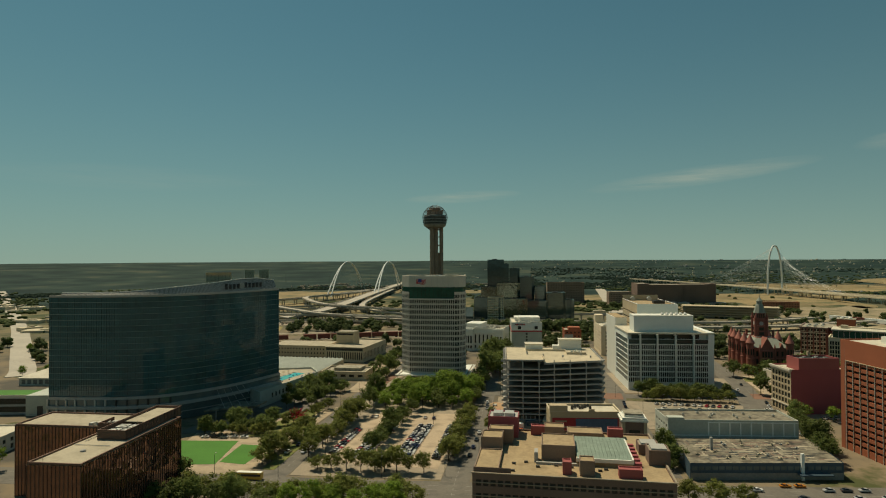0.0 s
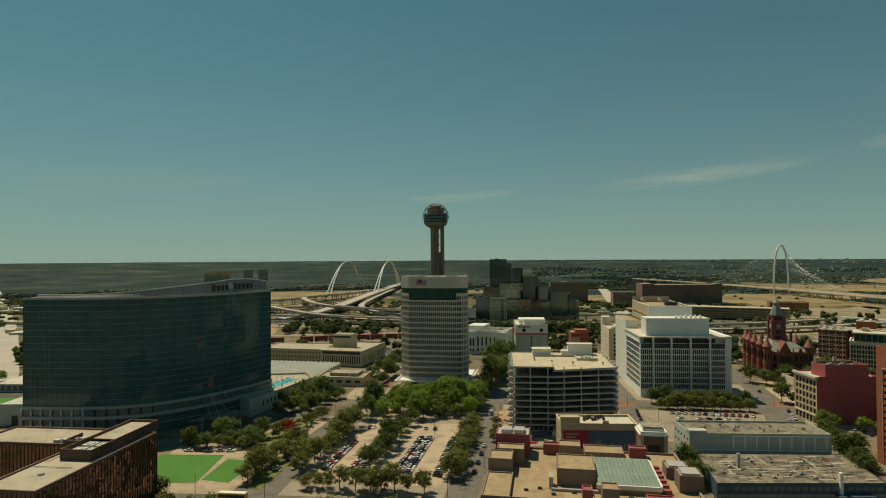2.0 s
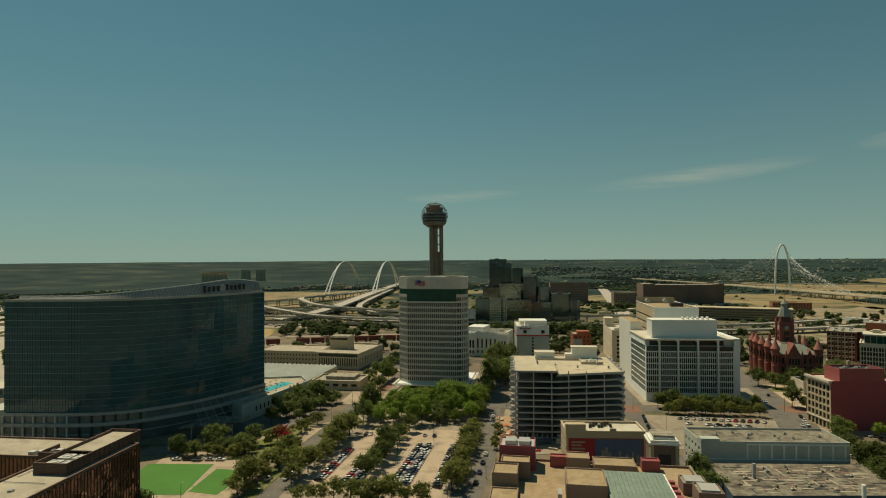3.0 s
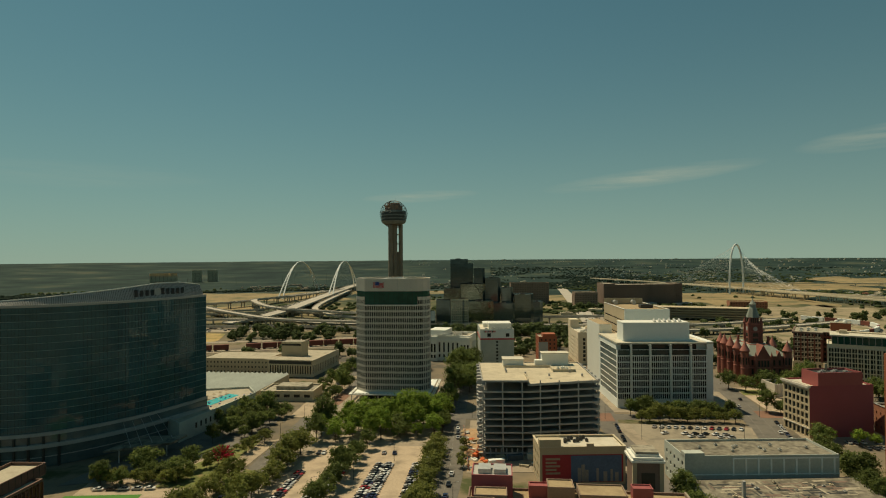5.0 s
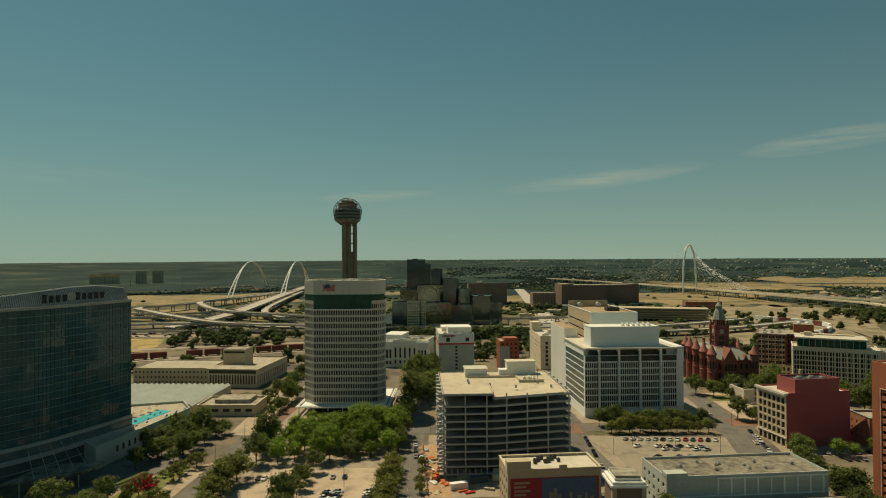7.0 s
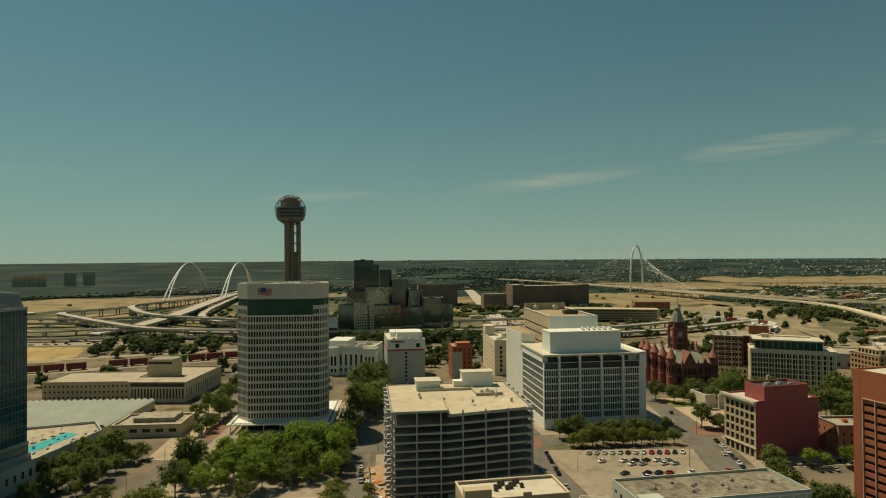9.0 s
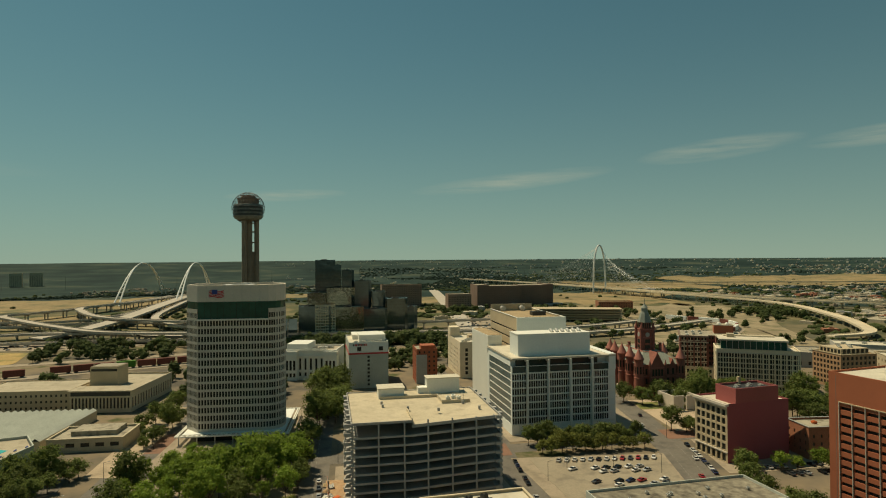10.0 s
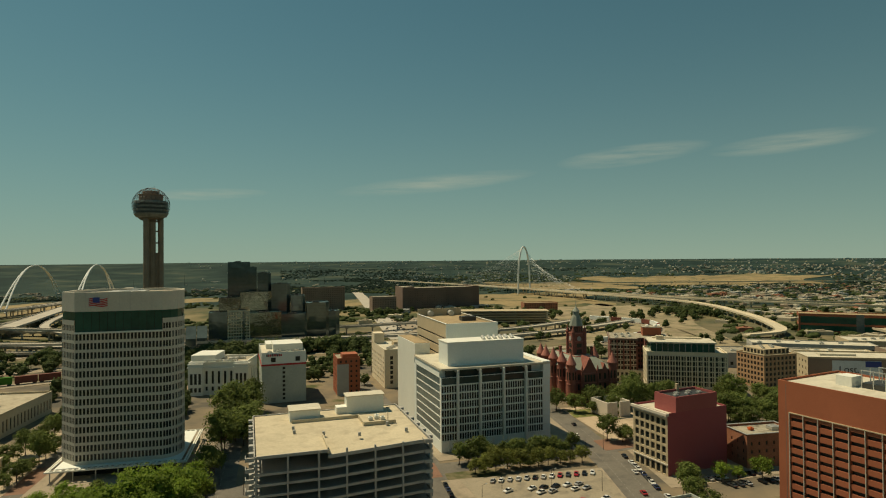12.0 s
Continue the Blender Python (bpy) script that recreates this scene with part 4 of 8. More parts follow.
# ---- observation tower: three shafts round a core, a drum inside an open lattice ball ----
def observation_tower():
    b = thing("observation_tower", "tall concrete observation tower topped by a lattice ball", "tower", 13.0, 852.0, 0)
    R, zc = 18.0, 153.0
    part("core_shaft", Mesh().lathe(0, 0, [(4.3, 0), (4.3, 141)], 16), SHAFT, b)
    for i in range(3):
        a = radians(i * 120)
        part("shaft", Mesh().lathe(9.0 * math.cos(a), 9.0 * math.sin(a), [(2.7, 0), (2.7, 139)], 14), SHAFT, b)
        c, q = math.cos(a), math.sin(a)
        part("web_wall", Mesh().prism([(4 * c + 0.6 * q, 4 * q - 0.6 * c), (7 * c + 0.6 * q, 7 * q - 0.6 * c), (7 * c - 0.6 * q, 7 * q + 0.6 * c), (4 * c - 0.6 * q, 4 * q + 0.6 * c)], 0, 104), SHAFT, b)
        for z in (113.5, 125.5, 135.5):
            part("tie", Mesh().prism([(4 * c + 0.6 * q, 4 * q - 0.6 * c), (7 * c + 0.6 * q, 7 * q - 0.6 * c), (7 * c - 0.6 * q, 7 * q + 0.6 * c), (4 * c - 0.6 * q, 4 * q + 0.6 * c)], z, z + 1.4), SHAFT, b)
    part("link_beam", Mesh().lathe(0, 0, [(9.5, 138.4), (11, 139.6), (11, 140.5)], 18), SHAFT, b)
    part("drum", Mesh().lathe(0, 0, [(11, 139.5), (14.5, 141), (16.0, 143.5), (16.4, 146), (16.4, 155.5), (15.8, 157), (15, 157.2)], 32), DRUM, b, "dark bronze observation drum")
    for z in (144.5, 148.5, 152.5):
        part("window_ring", Mesh().lathe(0, 0, [(16.2, z), (16.5, z), (16.5, z + 2.0), (16.2, z + 2.0)], 32), GLASSD, b)
    part("upper_deck", Mesh().lathe(0, 0, [(11.5, 157), (11.5, 163), (12.2, 163.2), (12.2, 164), (8, 164.2), (8, 167.4), (5, 167.8)], 24), BROWNBRICK, b, "brown upper plant deck")
    me = Mesh()
    n_lat, n_lon = 9, 26

    def pt(i, j):
        ph = math.pi * (i + 0.6) / (n_lat + 0.7)
        th = 2 * math.pi * (j + 0.5 * (i % 2)) / n_lon
        return (R * math.sin(ph) * math.cos(th), R * math.sin(ph) * math.sin(th), zc + R * math.cos(ph))

    for i in range(n_lat):
        for j in range(n_lon):
            me.rod(pt(i, j), pt(i, j + 1), 0.10, 4)
            if i + 1 < n_lat:
                o = i % 2
                me.rod(pt(i, j), pt(i + 1, j + o), 0.10, 4)
                me.rod(pt(i, j), pt(i + 1, j + o - 1), 0.10, 4)
    part("lattice_ball", me, METALD, b, "open geodesic lattice of thin bars")
    part("mast", Mesh().rod((3, 0, 164), (3, 0, 173), 0.15, 5), METALD, b)
    return b


observation_tower()


# ---- mirrored hotel of stepped towers beside it ----
def stepped_tower(x0, x1, y, h, d, glazing, cut):
    """A glass shaft with one bevelled corner and a sunken roof."""
    b = thing("mirror_tower", "dark mirror glass tower stepping down among its neighbours", "tower", x0, y, -6, group="stepped mirror glass towers")
    w = x1 - x0
    poly = [(0, 0), (w - cut, 0), (w, cut), (w, d), (0, d)] if cut else rect(w, d)
    me = Mesh().prism(poly, 0, h - 0.8)
    ring(me, poly, h - 0.8, h, 0.4)
    part("core", me, glazing, b)
    n = max(3, int(h / 3.6))
    for i in range(1, n):
        me = Mesh()
        z = i * h / n
        for p, q in zip(poly[-1:] + poly[:2 + bool(cut)], poly[:3 + bool(cut)]):
            me.path([(*p, z), (*q, z)], [(0.05, 0), (0.05, 0.14), (0, 0.14), (0, 0)])
        part("floor_line", me, GLASSD, b)
    roof_unit(b, w * 0.3, d * 0.3, h - 0.8, w * 0.3, d * 0.3, 1.5, METALD)
    return b


for x0, x1, y, h, d, glazing, corner in ((90.7, 115, 885, 93.6, 24, GLASSM, 0), (115, 122.5, 887, 87.4, 20, GLASSM, 0), (122.5, 137.5, 880, 80.7, 24, GLASSM, 3), (136.5, 157.6, 872, 68, 24, GLASSM, 4),
                                         (157.6, 174, 866, 54.5, 22, GLASSM, 3), (174, 200, 858, 46, 30, GLASSM, 4), (200, 213.5, 860, 35.4, 24, GLASSM, 5), (102, 135.5, 866, 60, 14, GLASSF, 4),
                                         (68, 86.5, 852, 40, 22, GLASSM, 0), (79, 102, 862, 54.6, 20, GLASSF, 3), (110, 143, 848, 38, 17, GLASSF, 0), (143, 172, 848, 35, 16, GLASSM, 3)):
    stepped_tower(x0, x1, y, h, d, glazing, corner)
# tan stone colour stands in for bright buildings mirrored in the glass
b = block("glass_atrium", "atrium block painted pale gold as a reflection of bright buildings", "hotel", 86.8, 848, -6, 23, 12, 40, TANSTONE, ROOFG, GLASSF,
          front=(8, 2.0, storeys(3, 3.3, 11, 2.2)), left=(4, 2.0, storeys(3, 3.3, 11, 2.2)))
part("glass_spine", Mesh().box(15.6, 17.4, -0.5, 0, 2, 40), GLASSM, b, "dark glass spine")
for x in (45, 56):
    b = thing("glass_roof_hall", "low hall under a sloped pale glass roof", "hall", x, 846, -6)
    part("wall", Mesh().box(0, 10, 0, 16, 0, 14), GLASSM, b)
    part("sloped_roof", Mesh().quad((0, 0, 14), (10, 0, 14), (10, 10, 26), (0, 10, 26)).quad((0, 10, 26), (10, 10, 26), (10, 16, 14), (0, 16, 14)).tri((0, 0, 14), (0, 10, 26), (0, 16, 14)).tri((10, 0, 14), (10, 16, 14), (10, 10, 26)), GLASSB, b)

# ---- middle distance buildings ----
block("brick_hotel", "brown brick slab hotel with small windows", "hotel", 258, 1275, -6, 78, 22, 42, BROWNBRICK, ROOFG, GLASSD, front=(22, 1.5, storeys(2, 3.6, 11, 1.5)), right=(6, 1.5, storeys(2, 3.6, 11, 1.5)), limit=0)
for x, w, h, d, bays in ((422, 22, 42, 60, 5), (444, 66, 40, 45, 14), (512, 52, 40, 48, 11), (566, 14, 41, 55, 3)):
    block("jail_block", "dark brown brick jail block with slit windows", "jail", x, 1190, -8, w, d, h, DARKBRICK, ROOFG, GLASSD,
          front=(bays, 0.9, storeys(4, 4.2, 8, 1.0)), left=(10, 0.9, storeys(4, 4.2, 8, 1.0)), group="dark brick jail blocks", limit=0)
block("brick_office", "low brown brick office with ribbed front", "office", 366, 1195, -8, 44, 30, 26, BROWNBRICK, ROOFG, GLASSD, front=(14, 1.2, storeys(3, 4, 5, 2.2)), left=(9, 1.2, storeys(3, 4, 5, 2.2)), limit=0)


def open_garage(x, y, rz, w, d, levels, mat):
    b = thing("open_garage", "long low concrete parking garage with open decks", "garage", x, y, rz)
    for i in range(levels):
        z = 3.6 * (i + 1)
        part("deck", Mesh().box(0, w, 0, d, z - 0.4, z), mat, b)
        part("parapet", Mesh().box(-0.1, w + 0.1, -0.15, 0.15, z - 0.4, z + 0.9).box(-0.15, 0.15, 0, d, z - 0.4, z + 0.9), mat, b)
    for i in range(int(w / 9) + 1):
        part("column", Mesh().box(i * 9 - 0.35, i * 9 + 0.35, -0.25, 0.3, 0, 3.6 * levels), mat, b)
    part("core_wall", Mesh().box(3, w - 3, d * 0.5, d * 0.5 + 0.5, 0, 3.6 * levels - 0.5), mat, b)
    return b


open_garage(404, 945, -26, 140, 40, 5, BUFF)
block("brick_mill", "old brick warehouse with a buff upper wing", "warehouse", 600, 1060, -20, 60, 26, 15, RUSTBRICK, ROOFT, GLASSD, front=(14, 1.6, storeys(1, 4.4, 3, 2.0)), limit=0)

# white wide-front court hall
b = block("classical_hall", "pale stone classical hall with pilasters", "hall", 40.5, 630, -21, 40, 30, 22.5, WHITEPAINT, ROOFP, GLASSD,
          front=(9, 1.6, [(3, 6), (8, 17)]), right=(6, 1.6, [(3, 6), (8, 17)]), parapet=1.2, cap=WHITEPAINT)
for i in range(10):
    part("pilaster", Mesh().lathe(0.8 + i * 4.25, -0.4, [(0.7, 0), (0.6, 1), (0.55, 18), (0.8, 18.6)], 8), WHITEPAINT, b)
part("attic", Mesh().box(0, 17, 2, 26, 23, 28), WHITEPAINT, b)
part("cornice", Mesh().box(-0.8, 40.8, -1.3, 0.4, 18.6, 19.6).box(-0.8, 40.8, -1.0, 0.2, 22.8, 23.6), WHITEPAINT, b)
for x0, x1 in ((-0.6, 9.4), (31.0, 41.2)):
    p = part("end_pavilion", Mesh().box(x0, x1, -2.6, 6, 0, 21.4), WHITEPAINT, b, "projecting end pavilion")
    part("pavilion_cornice", Mesh().box(x0 - 0.7, x1 + 0.7, -3.3, 6.2, 19.4, 20.3).box(x0 - 0.3, x1 + 0.3, -2.9, 6.2, 21.4, 22.6), WHITEPAINT, p)
    for k in range(3):
        x = x0 + 1.4 + k * 2.9
        part("tall_window", Mesh().box(x, x + 1.7, -2.72, -2.55, 8.0, 15.6), GLASSD, p)
        part("low_window", Mesh().box(x, x + 1.7, -2.72, -2.55, 2.6, 5.6), GLASSD, p)
for k in range(26):
    part("baluster", Mesh().lathe(9.8 + k * 0.84, -0.7, [(0.2, 23.6), (0.28, 24.2), (0.16, 24.9)], 6), WHITEPAINT, b)
part("balustrade_rail", Mesh().box(9.4, 31, -1.0, -0.4, 24.9, 25.2), WHITEPAINT, b)
for k in range(6):
    roof_unit(b, 19 + (k % 3) * 5, 4 + (k // 3) * 12, 22.6, 2.4, 2.0, 1.6)
roof_unit(b, 24, 10, 22.6, 6, 4, 2)
roof_unit(b, 30, 16, 22.6, 4, 4, 1.5)

# grey hotel with a red stripe and blank end wall
b = block("small_hotel", "grey stucco hotel with red stripe and blank end wall", "hotel", 82.5, 580, -6, 29, 48, 33, GREYSTUCCO, ROOFW, GLASSD,
          left=(11, 1.6, storeys(1, 3.4, 9, 1.7)), parapet=1.0)
part("red_stripe", Mesh().box(-0.2, 29.2, -0.25, 0, 25, 26.2).box(-0.25, 0, 0, 48, 25, 26.2), SIGNRED, b)
part("upper_wall", Mesh().box(-0.1, 29.1, -0.12, 0.2, 26.2, 33.8), WHITEPANEL, b)
for i in range(9):
    part("sign_bar", Mesh().box(3 + i * 1.15, 3.8 + i * 1.15, -0.4, -0.15, 31.3, 32.8), SIGNRED if i % 3 else SIGNDARK, b)
for i in range(8):
    part("window", Mesh().box(13.5, 15.2, -0.3, 0.05, 2 + i * 2.9, 3.6 + i * 2.9), GLASSD, b)
part("plant_room", Mesh().box(8, 28, 10, 30, 33, 38).box(4, 26, 24, 44, 33, 36.5), WHITEPAINT, b)
for x in (6, 22):
    part("upper_window", Mesh().box(x, x + 3, -0.35, -0.1, 27.5, 30.5), GLASSD, b)
for i in range(4):
    roof_unit(b, 4 + i * 6, 3 + (i % 2) * 3, 33, 3, 2.4, 1.4)

b = block("brick_flats", "narrow orange brick block with grey front pier", "apartment block", 134, 580, -8, 16, 24, 25.5, REDBRICK, ROOFG, GLASSD,
          front=(4, 1.3, storeys(1, 3.5, 7, 1.6)), left=(6, 1.3, storeys(1, 3.5, 7, 1.6)))
part("front_pier", Mesh().box(-0.2, 8, -0.5, 0.0, 0, 22), CASTGREY, b)
part("attic", Mesh().box(4, 15, 3, 14, 25.5, 28.5), REDBRICK, b)
b = block("buff_offices", "buff stone office block with tall window bays", "office", 172, 588, -8, 30, 52, 27.5, CREAMSTONE, ROOFW, GLASSD,
          front=(3, 2.2, storeys(2, 3.6, 6, 2.6)), left=(8, 1.8, storeys(2, 3.6, 6, 1.8)), parapet=1.2)
part("lift_tower", Mesh().box(0, 8, 40, 52, 27.5, 36), CREAMSTONE, b)
part("plant_room", Mesh().box(12, 22, 22, 30, 27.5, 31), BUFF, b)
for i in range(4):
    roof_unit(b, 3 + i * 3, 6 + i * 5, 27.6, 2.6, 2.2, 1.6)

# long buff depot with a penthouse
b = block("depot_wing", "buff brick depot wing with square windows", "depot", -152, 585, -12.5, 58, 36, 13.5, BUFF, ROOFP, GLASSD, front=(19, 1.3, storeys(1.5, 3.8, 3, 1.5)), parapet=0.6)
b = block("depot_hall", "buff stone depot with a tall window colonnade", "depot", -95, 571, -16, 38, 62, 12.5, TANSTONE, ROOFP, GLASSD, front=(17, 1.2, [(2.5, 9.2)]), right=(16, 1.5, [(2.5, 9.0)]), parapet=0.9, cap=ROOFP)
part("penthouse", Mesh().box(3, 21, 18, 32, 12.5, 25.5), BUFF, b)
part("penthouse_louvre", Mesh().box(3.6, 20.4, 17.85, 18, 22.6, 24.2), GLASSD, b)
part("penthouse_roof", Mesh().box(3.5, 20.5, 18.5, 31.5, 25.5, 25.8), ROOFG, b)
part("clerestory", Mesh().box(0.6, 37.4, -0.12, 0.0, 10.4, 12.9), GLASSD, b, "dark glazed strip under the eaves")
part("eaves_slab", Mesh().box(-1.2, 39.2, -1.6, 14, 13.4, 14.0), ROOFP, b)

# low hall with a ribbed white roof
b = block("low_hall", "low tan hall with flat gravel roofs", "hall", -84, 484, -10, 36, 24, 6.0, TANSTONE, ROOFG, GLASSD, front=(5, 4.2, [(2.6, 4.6)]), parapet=0.8, cap=TANSTONE)
part("upper_roof", Mesh().box(8, 30, 8, 22, 6, 8.4), ROOFG, b)
b = thing("ribbed_roof_hall", "wide hall under a pale folded metal roof", "hall", -170, 505, -12)
part("wall", Mesh().box(0, 84, 0, 62, 0, 5.5), TANSTONE, b)
for i in range(21):
    part("roof_fold", Mesh().quad((i * 4, 0, 5.5), (i * 4 + 2, 0, 7), (i * 4 + 2, 62, 7), (i * 4, 62, 5.5)).quad((i * 4 + 2, 0, 7), (i * 4 + 4, 0, 5.5), (i * 4 + 4, 62, 5.5), (i * 4 + 2, 62, 7)), GREYSTUCCO, b)


# ---- near blocks ----
def bronze_block():
    b = thing("bronze_office", "bronze mirror glass office with flat pale roofs", "office", -114.3, 202.8, -8.5)
    H = 29.0
    polyA = [(-19.6, 0), (0, 0), (0, 60), (-19.6, 60)]
    polyB = [(-62, 42), (-19.7, 42), (-19.7, 62), (-62, 62)]
    for poly, tag in ((polyA, "south"), (polyB, "west")):
        part("glass_body", Mesh().prism(poly, 0, H - 0.4), BRONZE, b, "bronze mirror glass skin")
        me = Mesh().prism(poly, H - 0.4, H - 0.1)
        part("roof", me, ROOFP, b)
        me = Mesh()
        ring(me, poly, H - 0.4, H + 0.5, 0.5)
        part("parapet", me, BRONZEM, b)
    for p, q in (((-19.6, 0), (0, 0)), ((0, 0), (0, 60)), ((-62, 42), (-19.7, 42)), ((-19.6, 42), (-19.6, 0))):
        p, q = Vector(p), Vector(q)
        L = (q - p).length
        d = (q - p) / L
        k = int(L / 1.5)
        for i in range(k + 1):
            c = p + d * (L * i / k)
            part("mullion", BMULL, BRONZEM, b, at=pose(c.x, c.y, 0, 0, 0, math.degrees(math.atan2(d.y, d.x))))
    # open plant well: a slatted screen with a roofed rear end
    me = Mesh()
    ring(me, rect(11.5, 38, -14.6, 27.5), H - 0.1, H + 3.6, 0.3)
    p = part("plant_screen", me, BRONZEM, b, "slatted brown plant screen")
    for i in range(7):
        me = Mesh()
        ring(me, rect(11.7, 38.2, -14.7, 27.4), H + 0.3 + i * 0.46, H + 0.42 + i * 0.46, 0.09)
        part("screen_slat", me, METALD, p)
    for i in range(16):
        part("screen_post", Mesh().box(-14.72, -14.6, 27.6 + i * 2.5, 27.75 + i * 2.5, H, H + 3.6).box(-3.1, -2.98, 27.6 + i * 2.5, 27.75 + i * 2.5, H, H + 3.6), METALD, p)
    part("screen_roof", Mesh().box(-14.3, -3.4, 43, 65.2, H + 2.3, H + 2.6), ROOFP, p)
    for i in range(4):
        roof_unit(p, -13.4 + (i % 2) * 5.2, 30 + (i // 2) * 6.0, H - 0.1, 4.2, 4.4, 2.4)
    part("low_screen", Mesh().box(-24, -14.8, 40.5, 41, H - 0.1, H + 2.4).box(-24, -23.6, 41, 50, H - 0.1, H + 2.4), BRONZEM, b)
    part("roof_hatch", Mesh().lathe(-10, 14, [(1.0, H - 0.1), (1.0, H + 0.35), (0.6, H + 0.6)], 12), CASTGREY, b)
    for x, y in ((-19.3, 0.4), (-14, 0.4), (-19.3, 30)):
        part("roof_rod", Mesh().rod((x, y, H), (x, y, H + 1.8), 0.06, 5), METALD, b)
    me = Mesh()
    for i in range(5):
        me.box(-30 + i * 2.6, -28 + i * 2.6, 43 + i, 45 + i, H - 0.1, H + 1.5)
    tagged(part("roof_clutter", me, METALL, b), kind="stuff")
    part("pipe", Mesh().rod((-18, 20, H + 0.2), (-4, 20, H + 0.2), 0.12, 5).rod((-17, 24, H + 0.2), (-17, 38, H + 0.2), 0.12, 5), METALL, b)
    return b


BMULL = Mesh().box(-0.09, 0.09, -0.16, 0, 0, 28.6).data("mullion", BRONZEM)
bronze_block()


def market_block():
    """Stepped brown brick block with a tan roof, green ribbed skylights and many roof houses."""
    b = thing("market_block", "brown brick market block with tan roof and green ribbed skylight", "market building", 14.5, 193.2, -11.3)
    W, D, H = 62.5, 52.0, 27.4
    me = Mesh()
    holes = facade(me, (0, 0), (W, 0), 0, H, evenly(W, 26, 1.7, 0.8), storeys(2, 4.3, 6, 2.0, 0.6), 0.3)
    hl = facade(me, (0, D), (0, 0), 0, H, evenly(D, 18, 1.6, 1), storeys(2, 4.3, 6, 2.0, 0.6), 0.3)
    hr = facade(me, (W, 0), (W, D), 0, H, evenly(D, 18, 1.6, 1), storeys(2, 4.3, 6, 2.0, 0.6), 0.3)
    facade(me, (W, D), (0, D), 0, H, [], [])
    ring(me, rect(W, D), H, H + 0.7, 0.4)
    part("wall", me, DARKBRICK, b)
    panes(holes, GLASSD, b, limit=160)
    panes(hl + hr, GLASSD, b, limit=60)
    part("backing", Mesh().box(0.6, W - 0.6, 0.6, D - 0.6, 0.2, H - 0.8), GLASSD, b)
    part("roof", Mesh().box(0.3, W - 0.3, 0.3, D - 0.3, H - 0.5, H), ROOFT, b, "tan felt roof")
    part("stone_coping", Mesh().box(-0.3, W + 0.3, -0.3, 0.3, H + 0.7, H + 1.0).box(W - 0.3, W + 0.3, 0.3, D, H + 0.7, H + 1.0), CONCRETE, b)
    for z in (H - 2.4, H - 6.6):
        part("stone_band", Mesh().box(-0.15, W + 0.15, -0.15, 0, z, z + 0.35), CONCRETE, b)

    def house(x, y, w, d, h, wall, roof, label="", z=H):
        me = Mesh().box(x, x + w, y, y + d, z, z + h)
        ring(me, rect(w, d, x, y), z + h, z + h + 0.5, 0.3)
        p = part("roof_house", me, wall, b, label)
        part("house_roof", Mesh().box(x + 0.3, x + w - 0.3, y + 0.3, y + d - 0.3, z + h, z + h + 0.12), roof, p)
        return p

    house(0.2, 24.5, 7.6, 9, 4.6, BROWNBRICK, ROOFT)
    house(2.2, 33.8, 9.0, 6, 5.0, BROWNBRICK, ROOFT)
    house(0.2, 1.5, 12, 0.4, 1.6, DARKBRICK, ROOFT)
    house(0.2, 3, 8, 20, 1.0, BROWNBRICK, ROOFT)
    p = house(1.2, 42, 11.6, 9.6, 7.4, REDPAINT, CASTGREY, "maroon roof house with open top")
    part("cooling_unit", Mesh().box(3, 6.6, 44, 49, 35, 36.2).box(7.4, 11, 44, 49, 35, 36.2), METALL, p)
    house(21.8, 17.8, 11.4, 14.0, 4.8, BROWNBRICK, ROOFT)
    house(34, 4.2, 4.6, 5.4, 4.4, BROWNBRICK, ROOFT)
    house(28.6, 4.6, 2.8, 4.0, 3.6, REDTRIM, REDTRIM)
    house(46, 4.0, 7.2, 3.4, 2.4, REDTRIM, REDTRIM)
    house(17.5, 46.6, 7.0, 3.4, 3.0, REDTRIM, REDTRIM)
    house(22.8, 45, 7.5, 6.6, 3.4, BROWNBRICK, ROOFT)
    house(31.5, 43, 13.2, 8.6, 2.2, BROWNBRICK, ROOFT)
    house(46.8, 46.8, 5.6, 3.6, 3.0, REDTRIM, REDTRIM)
    for x, y, w, d, h in ((57.2, 17.5, 6.8, 7.6, 4.6), (55.5, 28.5, 7.0, 7.0, 3.0)):
        p = house(x, y, w, d, h, DARKBRICK, ROOFG)
        part("skylight", Mesh().box(x + 0.9, x + w - 0.9, y + 0.9, y + d - 0.9, H + h, H + h + 0.9), CASTGREY, p)
    # green ribbed skylight, a row of ridged bays
    sk = part("skylight_curb", Mesh().box(33.4, 51.4, 14.0, 37.0, H, H + 2.2), ROOFT, b)
    for i in range(14):
        x = 33.6 + i * 1.26
        me = Mesh()
        for j in range(7):
            y0, y1 = 14 + j * 3.15, 14 + (j + 1) * 3.15
            me.quad((x, y0, H + 2.2), (x + 1.2, y0, H + 2.2), (x + 1.2, y1 - 0.2, H + 3.5), (x, y1 - 0.2, H + 3.5))
            me.quad((x, y1 - 0.2, H + 3.5), (x + 1.2, y1 - 0.2, H + 3.5), (x + 1.2, y1, H + 2.2), (x, y1, H + 2.2))
        part("skylight_rib", me, COPPERG, sk)
    part("skylight_frame", Mesh().box(51.3, 51.9, 13.8, 37.2, H + 1.6, H + 2.8).box(33.2, 51.8, 13.6, 14.1, H + 1.4, H + 2.6), WHITEPAINT, sk)
    for i in range(6):
        part("awning", Mesh().box(52.4, 54.6, 15 + i * 4.0, 16.8 + i * 4.0, H, H + 1.3), REDPAINT, b)
    part("duct", Mesh().box(19.4, 20.6, 15, 19.5, H, H + 3.4).box(20, 34, 13.2, 14, H, H + 0.8), CASTGREY, b)
